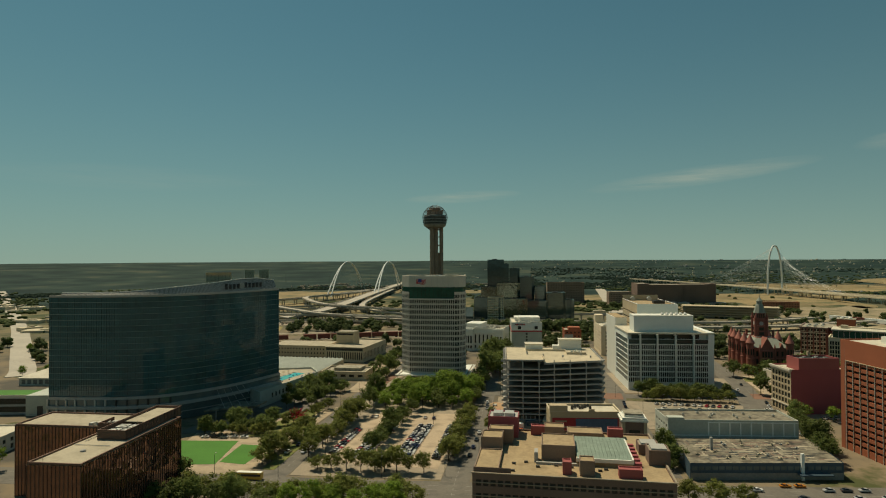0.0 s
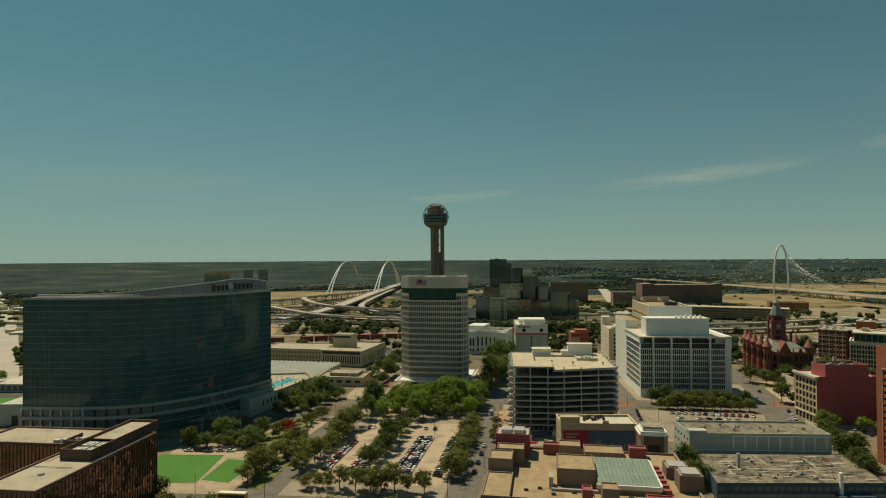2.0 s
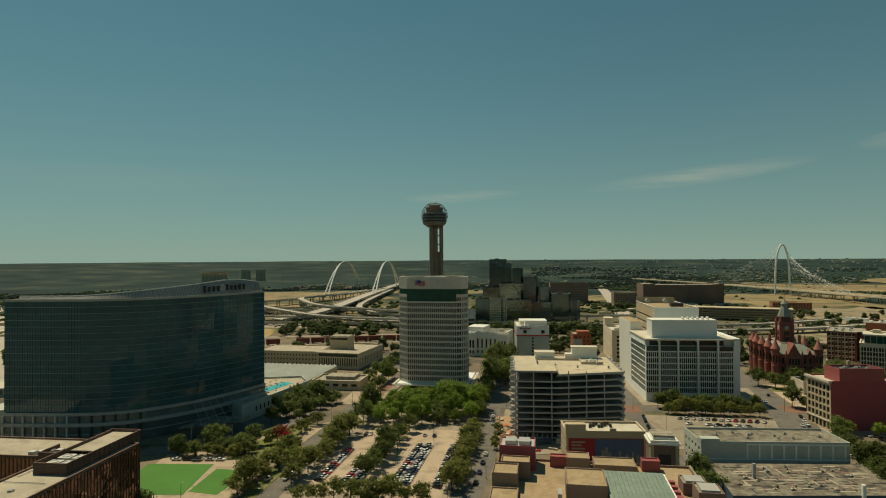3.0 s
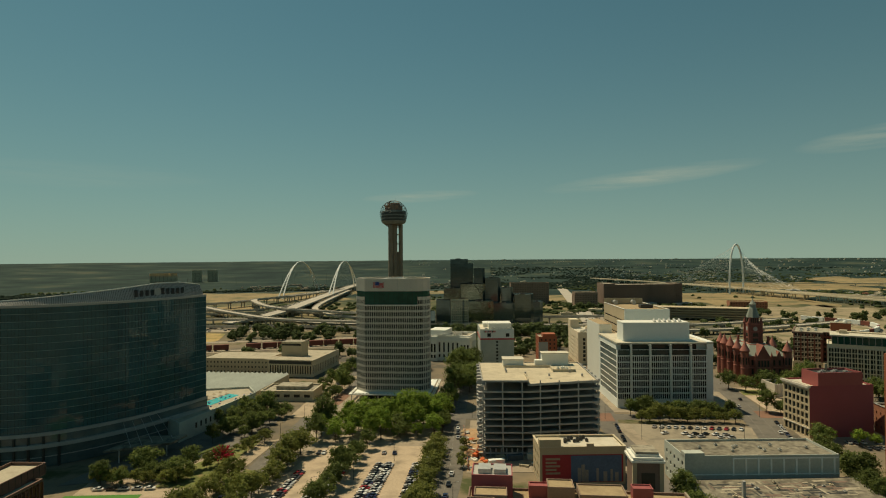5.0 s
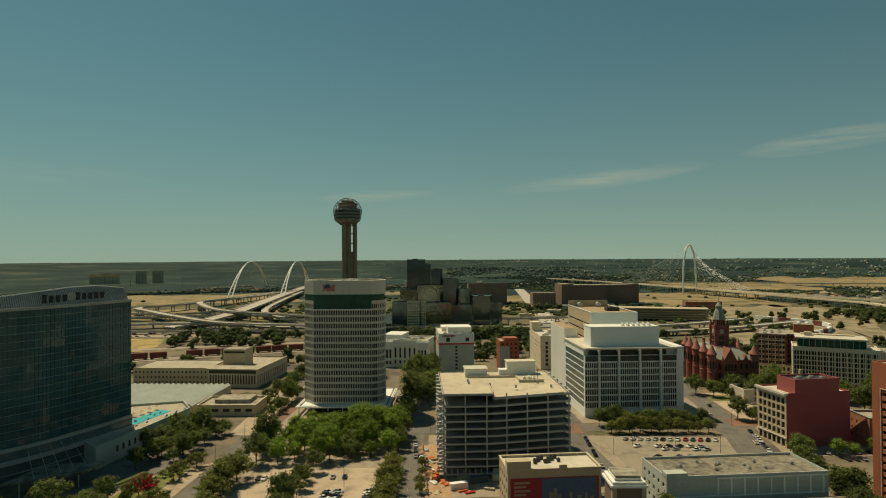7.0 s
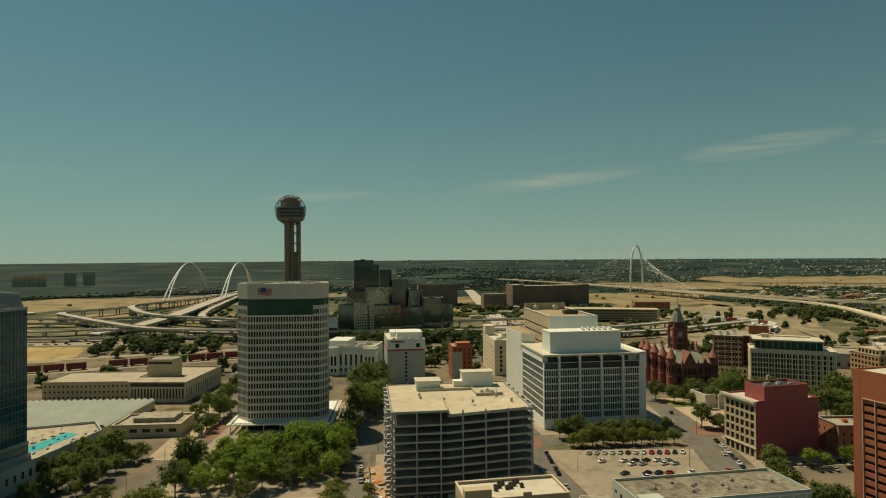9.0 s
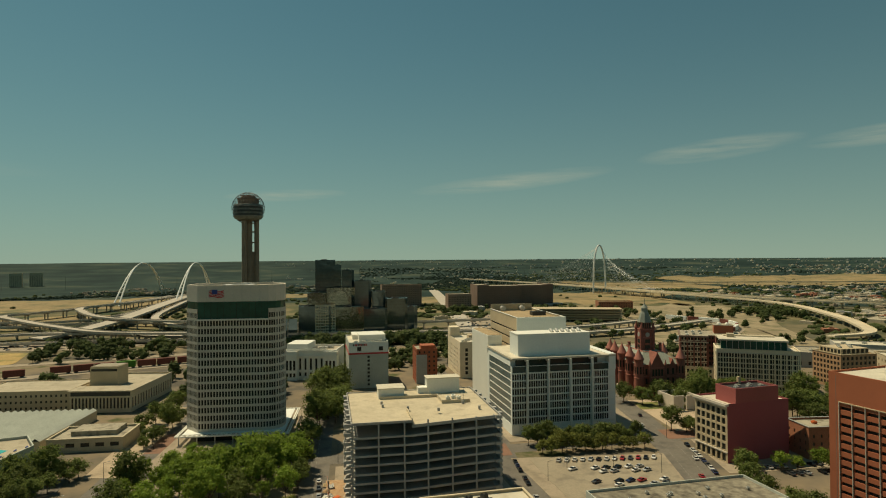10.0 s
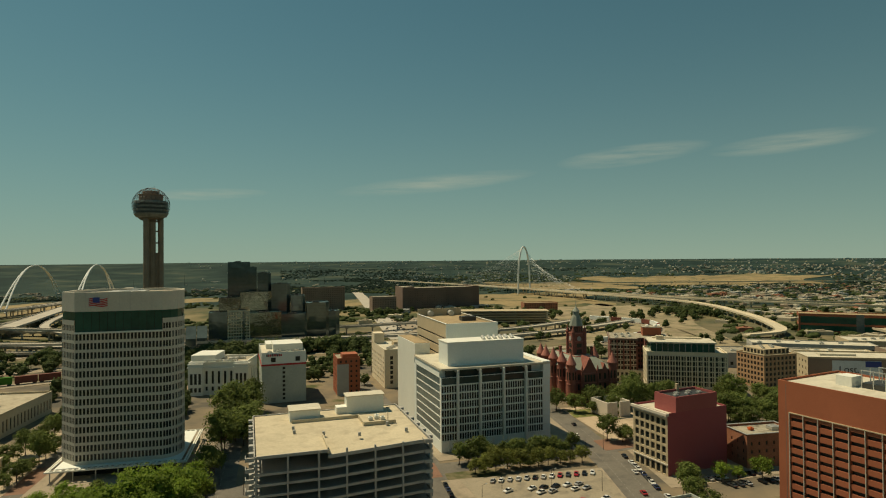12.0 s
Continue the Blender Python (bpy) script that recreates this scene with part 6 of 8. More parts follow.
deck_building()
def brick_courts():
    """Two brick wings on a stone base, a narrow light well between them."""
    b = thing("brick_courts", "dark red brick court block with stone base and pale window trim", "court building", 333.6, 528, -38)
    W, D, H, base = 46.0, 40.0, 33.5, 9.6
    well = (20.4, 25.6)
    wall, stone = Mesh(), Mesh()
    trim = Mesh().box(0, 3.9, -0.14, -0.01, -0.55, -0.05).box(0, 3.9, -0.14, -0.01, 2.35, 2.8).box(1.72, 2.2, -0.12, -0.01, -0.05, 2.35).data("window_trim", CREAMSTONE)
    rows = [(base + 0.9 + i * 4.0, base + 3.2 + i * 4.0) for i in range(6)]
    holes = []
    for x0, x1 in ((0.0, well[0]), (well[1], W)):
        cols = [c for i in range(4) for c in ((1.2 + i * 4.75, 2.5 + i * 4.75), (3.2 + i * 4.75, 4.5 + i * 4.75))]
        holes += facade(wall, (x0, 0), (x1, 0), base, H, cols, rows, 0.35)
        for i in range(4):
            for lo, hi in rows:
                x = x0 + 0.9 + i * 4.75
                part("window_trim", trim, CREAMSTONE, b, at=pose(x, 0, lo))
    facade(wall, (well[0], 0), (well[0], 9), base, H, [], [])
    facade(wall, (well[1], 9), (well[1], 0), base, H, [], [])
    holes += facade(wall, (well[0], 9), (well[1], 9), base, H, [(0.9, 2.1), (3.1, 4.3)], rows, 0.35)
    holes += facade(wall, (0, D), (0, 0), base, H, evenly(D, 14, 1.3, 1.0), rows, 0.35)
    facade(wall, (W, 0), (W, D), base, H, [], [])
    facade(wall, (W, D), (0, D), base, H, [], [])
    part("wall", wall, DARKRED, b)
    low = facade(stone, (0, -0.3), (W, -0.3), 0, base, evenly(W, 14, 1.7, 0.8), [(0.8, 3.8), (5.4, 8.2)], 0.5)
    low += facade(stone, (-0.3, D), (-0.3, 0), 0, base, evenly(D, 12, 1.7, 0.8), [(0.8, 3.8), (5.4, 8.2)], 0.5)
    facade(stone, (W, -0.3), (W, D), 0, base, [], [])
    part("stone_base", stone, CREAMSTONE, b, "cream stone base")
    part("base_ledge", Mesh().box(-0.7, W + 0.3, -0.7, 9.2, base, base + 0.4).box(-0.7, 0.3, 9.2, D, base, base + 0.4), CREAMSTONE, b)
    panes(holes + low, GLASSD, b)
    part("backing", Mesh().box(0.6, well[0] - 0.3, 0.6, D - 0.6, 0.2, H - 0.8).box(well[1] + 0.3, W - 0.6, 0.6, D - 0.6, 0.2, H - 0.8), GLASSD, b)
    for x0, x1 in ((-0.9, well[0] + 0.3), (well[1] - 0.3, W + 0.5)):
        part("cornice", Mesh().box(x0, x1, -1.1, 0.4, H - 0.9, H + 0.5), DARKBRICK, b, "dark projecting cornice")
        part("string_course", Mesh().box(x0 + 0.6, x1 - 0.3, -0.35, 0, H - 4.9, H - 4.4), CREAMSTONE, b)
    part("side_cornice", Mesh().box(-0.9, 0.4, 0.4, D, H - 0.9, H + 0.5), DARKBRICK, b)
    part("roof", Mesh().box(0.4, well[0], 0.4, D - 0.3, H - 0.5, H).box(well[1], W - 0.3, 0.4, D - 0.3, H - 0.5, H).box(well[0], well[1], 9, D - 0.3, H - 0.5, H), ROOFG, b)
    p = part("plant_house", Mesh().box(26, 40, 22, 36, H, H + 6.5), REDBRICK, b)
    part("plant_roof", Mesh().box(25.7, 40.3, 21.7, 36.3, H + 6.5, H + 6.9), ROOFG, p)
    for x in (30, 36):
        part("vent_dome", Mesh().lathe(x, 28, [(1.6, H + 6.9), (1.6, H + 7.5), (1.1, H + 8.3), (0.1, H + 8.6)], 12), WHITEPAINT, p)
    for i in range(6):
        roof_unit(b, 4 + (i % 3) * 5.2, 5 + i * 5, H, 2.4, 2.0, 1.2, METALL if i % 2 else WHITEPAINT)
    return b


brick_courts()
b = block("brick_lofts", "orange brick lofts with a pale setback storey", "lofts", 414, 458, -8, 30, 26, 23.5, LOFTBRICK, ROOFW, GLASSD,
          front=(8, 2.0, storeys(1, 3.7, 6, 2.3)), left=(8, 1.9, storeys(1, 3.7, 6, 2.3)), parapet=0.9, cap=BUFF)
part("setback", Mesh().box(4, 27, 4, 24, 23.5, 28.0), BUFF, b)
for i in range(6):
    part("setback_window", Mesh().box(5.5 + i * 3.8, 7.9 + i * 3.8, 3.85, 4.0, 24.6, 27.6), GLASSD, b)
    part("setback_window", Mesh().box(3.85, 4.0, 4.6 + i * 3.2, 6.6 + i * 3.2, 24.6, 27.2), GLASSD, b)
    roof_unit(b, 7 + i * 3.0, 8 + (i % 3) * 4, 28.0, 2, 2, 1)


# warehouse with the billboard
def warehouse():
    b = block("painted_warehouse", "buff and brown warehouse with white roof", "warehouse", 476, 467, -36, 74, 34, 16.5, BUFF, ROOFW, GLASSD, left=(5, 1.6, storeys(1, 5, 3, 2.2)), parapet=0.9, cap=BUFF)
    part("brown_front", Mesh().box(0.05, 74, -0.14, -0.01, 0, 16.4), BROWNBRICK, b, "brown painted front")
    part("roof_house", Mesh().box(14, 40, 14, 22, 16.5, 18), ROOFW, b)
    s = thing("billboard", "grey billboard with one dark word and blue panel", "billboard", 476 + 17 * math.cos(radians(36)), 467 - 17 * math.sin(radians(36)), -36)
    part("board", Mesh().box(0, 34, -0.45, -0.2, 3, 15.2), SIGNGREY, s)
    part("blue_panel", Mesh().box(23, 34, -0.5, -0.45, 10.5, 15), SIGNBLUE, s)
    tc = bpy.data.curves.new("word", "FONT")
    tc.body = "Lost."
    tc.size = 7.2
    tc.extrude = 0.03
    tc.materials.append(SIGNDARK)
    t = new("word", tc)
    t.parent = s
    t.matrix_basis = pose(4.5, -0.5, 6.2, 90, 0, 0)
    return b


warehouse()
b = block("glass_office", "long low office with dark glass bands and red frame", "office", 742, 655, -52, 130, 30, 23, REDBRICK, ROOFT, GLASSG, front=(1, 126, [(3, 9.5), (12, 20.5)]), left=(1, 26, [(3, 9.5), (12, 20.5)]), parapet=0.8)
part("glass_stair", Mesh().box(60, 68, -0.6, 0, 0, 23.6), GLASSB, b)
for x, y, w, d, h, wall, roof, rz in ((452, 540, 90, 40, 12, CASTGREY, ROOFG, -38), (520, 520, 80, 36, 9, TANSTONE, ROOFW, -38), (600, 470, 90, 40, 10, BROWNBRICK, ROOFG, -38),
                                      (380, 566, 60, 34, 16, REDBRICK, ROOFG, -38), (560, 580, 110, 30, 8, CASTGREY, ROOFW, -42), (650, 540, 60, 40, 9, BUFF, ROOFW, -42)):
    q = block("low_warehouse", "low flat roofed warehouse with pale parapet", "warehouse", x, y, rz, w, d, h, wall, roof, GLASSD, left=(5, 2, [(2, 5)]), front=(12, 2.4, [(2, 5)]), group="low warehouses", limit=0)
    for i in range(5):
        roof_unit(q, 6 + i * w * 0.17, 6 + (i * 7) % (d - 12), h, 4, 3, 1.6)



# ---- elevated highways ----
ROADLINES = []


def viaduct(pts, width, label, piers=30.0, group="elevated highways", n=10):
    """A deck with edge barriers on hammerhead piers; points x, y, z."""
    b = thing("viaduct", label, "viaduct", group=group)
    L = spline(pts, n)
    ROADLINES.extend((p.x, p.y) for p in L)
    h = width / 2
    mat = HWYPALE if pts[0][0] > 600 else HWY
    part("deck", Mesh().path(L, [(-h, -1.6), (h, -1.6), (h, 0), (-h, 0)]), mat, b)
    for s in (-h, h - 0.4):
        part("barrier", Mesh().path(L, [(s, 0), (s + 0.4, 0), (s + 0.4, 1.0), (s, 1.0)]), mat, b)
    run, last = 0.0, None
    for a, c in zip(L, L[1:]):
        run += (c - a).length
        if run > piers and a.z > 3.5:
            run = 0.0
            d = (c - a).normalized()
            s = Vector((d.y, -d.x, 0))
            me = Mesh()
            for o in ((-h * 0.5, h * 0.5) if width > 12 else (0.0,)):
                q = a + s * o
                me.lathe(q.x, q.y, [(1.0, 0), (1.0, a.z - 3.0)], 8)
            me.path([tuple(a - s * (h - 0.6) - Vector((0, 0, a.z))), tuple(a + s * (h - 0.6) - Vector((0, 0, a.z)))],
                    [(-0.9, a.z - 3.1), (0.9, a.z - 3.1), (0.9, a.z - 1.6), (-0.9, a.z - 1.6)])
            part("pier", me, mat, b)
    return b


viaduct([(-150, 1640, 12), (-190, 1502, 12), (-243, 1368, 12), (-282, 1284, 12), (-317, 1236, 12), (-337, 1215, 12), (-334, 1188, 12), (-305, 1148, 11), (-242, 1051, 11), (-166, 950, 11), (-110, 912, 11), (-48, 888, 11), (60, 852, 10), (180, 826, 9), (297, 812, 8), (420, 806, 8), (560, 850, 8)], 14, "pale concrete viaduct looping past the hotel towers")
viaduct([(-420, 1080, 6), (-302, 985, 7), (-232, 985, 7), (-164, 962, 7), (-90, 918, 6), (30, 868, 6), (160, 815, 6), (300, 772, 6), (450, 770, 6), (620, 820, 6)], 15, "low concrete viaduct beside the rail yard")
viaduct([(-111, 1703, 13), (-179, 1464, 13), (-240, 1356, 13), (-259, 1326, 13), (-257, 1289, 13), (-245, 1250, 13), (-209, 1156, 13), (-159, 1081, 13), (-56, 998, 13), (60, 940, 12), (220, 915, 10), (400, 930, 8)], 12, "tightly curved concrete ramp on tall piers")
viaduct([(-60, 2250, 12), (-85, 1950, 12), (-109, 1712, 12), (-134, 1409, 12), (-156, 1142, 11), (-172, 1060, 9), (-192, 1000, 7), (-225, 960, 4)], 26, "wide concrete bridge approach between the arches")
viaduct([(-92, 1712, 9), (-112, 1409, 9), (-122, 1190, 9), (-110, 1080, 9), (-60, 990, 8), (40, 925, 8), (160, 880, 7)], 11, "concrete ramp branching off the bridge approach")
viaduct([(-420, 1130, 5), (-301, 1092, 6), (-228, 1098, 6), (-166, 1103, 6), (-100, 1066, 6), (-42, 985, 6), (60, 905, 6)], 11, "low concrete ramp of the interchange")
viaduct([(-440, 1010, 3), (-340, 950, 4), (-270, 925, 4), (-200, 912, 4), (-134, 905, 4), (-44, 872, 4), (60, 835, 4)], 10, "low concrete slip road of the interchange")
viaduct([(-560, 1330, 6), (-430, 1220, 7), (-330, 1140, 8), (-240, 1120, 8), (-180, 1180, 9), (-160, 1290, 10), (-148, 1420, 10)], 9, "single lane concrete ramp joining the bridge approach")
viaduct([(1420, 470, 10), (1240, 600, 10), (1104, 755, 11), (1000, 950, 12), (925, 1200, 13), (880, 1490, 14), (850, 1900, 13), (810, 2350, 10)], 17, "long pale viaduct leading to the cable bridge", 34)
viaduct([(876, 1440, 14), (892, 1280, 13), (908, 1120, 12), (908, 1000, 12), (878, 900, 11), (834, 822, 10), (782, 742, 9), (734, 684, 8), (704, 652, 7), (676, 640, 6), (640, 650, 4)], 14, "curved pale exit ramp off the viaduct", 26)
viaduct([(1180, 830, 9), (1060, 960, 10), (975, 1150, 12), (925, 1330, 13), (910, 1500, 13), (900, 1800, 12)], 12, "parallel viaduct of the cable bridge", 34)
viaduct([(760, 520, 7), (800, 600, 9), (880, 640, 9), (1000, 640, 8), (1200, 560, 8)], 12, "curved ramp behind the glass office", 28)
viaduct([(900, 2050, 8), (1150, 1850, 9), (1500, 1650, 10), (1950, 1450, 10), (2500, 1200, 10)], 12, "far grey rail bridge over the flood plain", 60)
ribbon("road", [(262, 780), (292, 884), (360, 1150), (476, 1609), (560, 1950)], 26, 0.5, HWY, "wide pale street running straight to the river", "road", 0.8)
ribbon("road", [(-338, 510), (-352, 536), (-388, 590), (-497, 753), (-615, 925), (-1005, 1470), (-1300, 1880)], 20, 0.5, HWY, "broad pale curved road beside the hotel", "road", 0.8)
ribbon("road", [(-420, 682), (-206, 704), (-100, 724), (0, 738), (200, 732), (420, 690), (560, 720), (640, 800), (610, 900)], 16, 0.3, CONCRETE, "gravel rail bed curving round the city", "road", 0.6)
ribbon("road", [(-300, 770), (-100, 790), (40, 800), (200, 770)], 14, 0.2, CONCRETE, "service road by the rail yard", "road", 0.5)
for poly in ([(300, 880), (380, 900), (430, 1060), (330, 1060)], [(-330, 905), (-130, 860), (-90, 890), (-310, 980)]):
    slab("car_park", poly, 0.3, CONCRETE, "pale open car park by the highway", "parking lot")


# ---- bridges ----
def arch_bridge(x0, y0, x1, y1, top):
    b = thing("arch_bridge_rib", "slender white steel arch with hanging cables", "arch bridge", group="twin white bridge arches")
    A, B = Vector((x0, y0, 0)), Vector((x1, y1, 0))
    d = (B - A).normalized()
    s = Vector((d.y, -d.x, 0))
    n = 36

    def pt(t, o):
        p = A.lerp(B, t)
        z = top * (1 - (2 * t - 1) ** 2)
        return p + s * o * (1 - (z / top)) + Vector((0, 0, z))

    for o in (-5.5, 5.5):
        me = Mesh()
        for i in range(n):
            me.rod(pt(i / n, o), pt((i + 1) / n, o), 1.7 - 0.5 * math.sin(math.pi * i / n), 8)
        part("arch_rib", me, SPARWHITE, b)
    me = Mesh()
    for i in range(2, n - 1):
        if pt(i / n, 0).z < top * 0.8:
            me.rod(pt(i / n, -5.5), pt(i / n, 5.5), 0.5, 5)
    part("cross_ties", me, SPARWHITE, b)
    me = Mesh()
    for i in range(4, n - 3, 1):
        p = pt(i / n, 0)
        me.rod(p, (p.x + s.x * 9, p.y + s.y * 9, 12), 0.10, 3)
    tagged(part("cable_fan", me, METALL, b), kind="stuff")
    return b


arch_bridge(-242, 1507, -197, 1885, 87)
arch_bridge(-125, 1480, -80, 1860, 87)


def cable_bridge():
    b = thing("cable_bridge", "white cable-stayed bridge with a tall curved arch pylon", "cable bridge")
    A, B = Vector((856, 1484, 0)), Vector((910, 1512, 0))
    n = 40
    me = Mesh()
    pts = []
    for i in range(n + 1):
        t = i / n
        a = math.pi * t
        p = A.lerp(B, 0.5 - 0.5 * math.cos(a))
        pts.append(p + Vector((0, 0, 123 * math.sin(a) ** 0.75)))
    for a, c in zip(pts, pts[1:]):
        me.rod(a, c, 2.2, 8)
    part("pylon_arch", me, SPARWHITE, b)
    deck = spline([(1104, 755, 12), (1000, 950, 13), (925, 1200, 14), (880, 1490, 15), (850, 1900, 14)], 14)
    me = Mesh()
    k = 0
    for i in range(32, 54):
        if 40 < i < 44:
            continue
        j = int(34 - (i - 32) * 1.3) if i < 42 else int(10 + (i - 44) * 1.5)
        q = deck[min(i, len(deck) - 1)]
        for side in (-5, 5):
            me.rod(pts[j], (q.x + side, q.y, 14), 0.12, 3)
    tagged(part("stay_cable_fan", me, SPARWHITE, b), kind="stuff")
    return b


cable_bridge()


# ---- freight cars on the rail bed ----
def boxcar(x, y, rz, mat, label):
    b = thing("boxcar", label, "freight car", x, y, rz, 0.3, group="freight cars on the rail bed")
    part("body", Mesh().box(-7.5, 7.5, -1.6, 1.6, 1.1, 6.4), mat, b)
    for i in range(9):
        part("side_rib", Mesh().box(-7.1 + i * 1.75, -6.95 + i * 1.75, -1.68, -1.6, 1.2, 6.3), mat, b)
    part("roof", Mesh().quad((-7.6, -1.7, 6.4), (7.6, -1.7, 6.4), (7.6, 0, 6.7), (-7.6, 0, 6.7)).quad((-7.6, 0, 6.7), (7.6, 0, 6.7), (7.6, 1.7, 6.4), (-7.6, 1.7, 6.4)), mat, b)
    for x in (-5.5, 5.5):
        part("bogie", Mesh().box(x - 1.3, x + 1.3, -1.1, 1.1, 0, 1.0), METALD, b)
    return b


rail = spline([(-420, 686, 0), (-206, 708, 0), (-100, 728, 0), (0, 742, 0), (200, 736, 0), (420, 694, 0), (560, 722, 0), (640, 800, 0), (610, 900, 0)], 60)
run = 0.0
k = 0
for a, c in zip(rail, rail[1:]):
    run += (c - a).length
    if run > 15.7 and (-330 < a.x < 40 or a.x > 470):
        run = 0
        k += 1
        if k % 19 == 11 and a.x < 400:
            continue
        light = a.x > 470 and k % 3
        boxcar(a.x, a.y, math.degrees(math.atan2(c.y - a.y, c.x - a.x)), WHITEPANEL if light else (LAWN if k % 11 == 4 else RUSTCAR),
               "pale grey freight car on the rails" if light else ("green freight car on the rails" if k % 11 == 4 else "rust red freight car on the rails"))


# ---- trees ----
ICO = [(0, 0, 1), (0.894, 0, 0.447), (0.276, 0.851, 0.447), (-0.724, 0.526, 0.447), (-0.724, -0.526, 0.447), (0.276, -0.851, 0.447),
       (0.724, 0.526, -0.447), (-0.276, 0.851, -0.447), (-0.894, 0, -0.447), (-0.276, -0.851, -0.447), (0.724, -0.526, -0.447), (0, 0, -1)]
ICF = [(0, 1, 2), (0, 2, 3), (0, 3, 4), (0, 4, 5), (0, 5, 1), (1, 6, 2), (2, 7, 3), (3, 8, 4), (4, 9, 5), (5, 10, 1),
       (2, 6, 7), (3, 7, 8), (4, 8, 9), (5, 9, 10), (1, 10, 6), (6, 11, 7), (7, 11, 8), (8, 11, 9), (9, 11, 10), (10, 11, 6)]


def tree(label, height, spread, mat, seed, lobes=22, leaves=80, leaf=0.30):
    """A tapered trunk with limbs, uneven lobes of foliage and many loose leaf tufts between gaps."""
    rn = random.Random(seed)
    b = thing("tree", label, "tree", 0, 0, 0, -500, group="street trees")
    base = height * 0.28
    lean = (rn.uniform(-0.5, 0.5), rn.uniform(-0.5, 0.5))
    me = Mesh().lathe(0, 0, [(0.32, 0), (0.22, 0.5), (0.18, base), (0.1, height * 0.62)], 8)
    crown = Mesh()
    for i in range(lobes):
        a = 2 * math.pi * (i * 0.618 + rn.random() * 0.16)
        k = (i + 0.5) / lobes
        rr = spread * 0.42 * math.sqrt(1 - (1.7 * k - 0.7) ** 2 * 0.9) * (0.35 + 0.75 * rn.random())
        c = Vector((lean[0] * k + rr * math.cos(a), lean[1] * k + rr * math.sin(a), base + (height - base) * (0.16 + 0.70 * k + 0.08 * rn.uniform(-1, 1))))
        r = spread * (0.11 + 0.10 * rn.random())
        if i % 3 == 0:
            me.rod((0, 0, base * (0.75 + 0.3 * rn.random())), c, 0.10, 5, 0.03)
        m0 = len(crown.v)
        for v in ICO:
            w = Vector(v) * r * 0.55 * (0.7 + 0.6 * rn.random())
            crown.v.append((c.x + w.x, c.y + w.y, c.z + w.z * 0.75))
        crown.f += [tuple(m0 + q for q in f) for f in ICF]
        for _ in range(leaves):
            v = Vector((rn.gauss(0, 1), rn.gauss(0, 1), rn.gauss(0.3, 1))).normalized()
            p = c + Vector((v.x, v.y, v.z * 0.8)) * r * (0.65 + 0.75 * rn.random() ** 1.5)
            n = (v + Vector((rn.gauss(0, 0.6), rn.gauss(0, 0.6), rn.gauss(0.3, 0.6)))).normalized()
            s = n.cross(Vector((rn.random() - 0.5, rn.random() - 0.5, rn.random() - 0.5))).normalized() * leaf * (0.5 + rn.random())
            t = n.cross(s)
            crown.quad(tuple(p - s), tuple(p - t * 0.7), tuple(p + s), tuple(p + t * 0.7))
    part("trunk", me, BARK, b)
    part("crown", crown, mat, b)
    return b


TREES = {
    "oak": [tree("broad dark green live oak beside the street", h, w, LEAF, 1 + k, 22) for k, (h, w) in enumerate(((10.5, 12), (9.5, 11), (11.5, 11)))],
    "grove": [tree("bright green grove tree with full crown", h, w, LEAFB, 30 + k, 24) for k, (h, w) in enumerate(((13.5, 12), (12, 11.5), (14, 10.5)))],
    "olive": [tree("small olive green street tree in a kerb bed", h, w, LEAFY, 50 + k, 20, 80, 0.28) for k, (h, w) in enumerate(((8.8, 10.4), (8.0, 9.4), (9.6, 9.6)))],
}
RT = random.Random(11)
USED = set()


def plant(kind, x, y, s=1.0, z=0.1):
    t = RT.choice(TREES[kind])
    s *= 0.72 + 0.52 * RT.random()
    m = pose(x, y, z, 0, 0, RT.random() * 360) @ Matrix.Diagonal((s, s, s * (0.9 + 0.2 * RT.random()), 1))
    if t.name not in USED:
        USED.add(t.name)
        t.matrix_basis = m
        return t
    return copy_thing(t, m)


def row(kind, p, q, n, jitter=1.0, s=1.0):
    for i in range(n):
        t = (i + 0.5) / n
        plant(kind, p[0] + (q[0] - p[0]) * t + RT.uniform(-jitter, jitter), p[1] + (q[1] - p[1]) * t + RT.uniform(-jitter, jitter), s)


# grove before the office tower
for i in range(8):
    for j in range(6):
        x, y = -36 + i * 8.8 + j * 1.4 + RT.uniform(-2, 2), 387 + j * 9.6 + RT.uniform(-2, 2)
        if not (i in (0,) and j > 4):
            plant("grove" if RT.random() < 0.72 else "oak", x, y, RT.uniform(0.9, 1.25) if j < 4 else 0.9)
row("olive", (-58, 292), (-41, 372), 10, 0.8, 1.3)
row("olive", (10, 284), (27, 372), 11, 0.7, 1.1)
row("oak", (-28, 298), (-9, 376), 8, 1.0, 0.85)
row("olive", (-52, 281), (2, 270), 9, 1.6, 1.05)
row("olive", (-78, 283), (-66, 346), 9, 1.0, 1.1)
row("oak", (-112, 240), (-60, 234), 6, 2.5, 1.0)
row("grove", (-58, 234), (-8, 228), 6, 2.0, 0.9)
row("olive", (-100, 247), (-2, 237), 13, 2.0, 1.15)
row("oak", (-108, 344), (-88, 350), 4, 2.0, 0.75)
row("olive", (-125, 338), (-88, 336), 8, 1.2, 0.7)
row("olive", (-80, 352), (-62, 392), 5, 2.0, 0.9)
row("oak", (-92, 388), (-72, 440), 8, 2.0, 0.85)
row("oak", (-78, 395), (-62, 440), 5, 2.0, 0.7)
row("oak", (-98, 420), (-76, 462), 6, 1.0, 0.6)
row("oak", (-40, 470), (-26, 525), 7, 1.5, 0.9)
row("oak", (-48, 500), (-30, 556), 6, 2.0, 0.9)
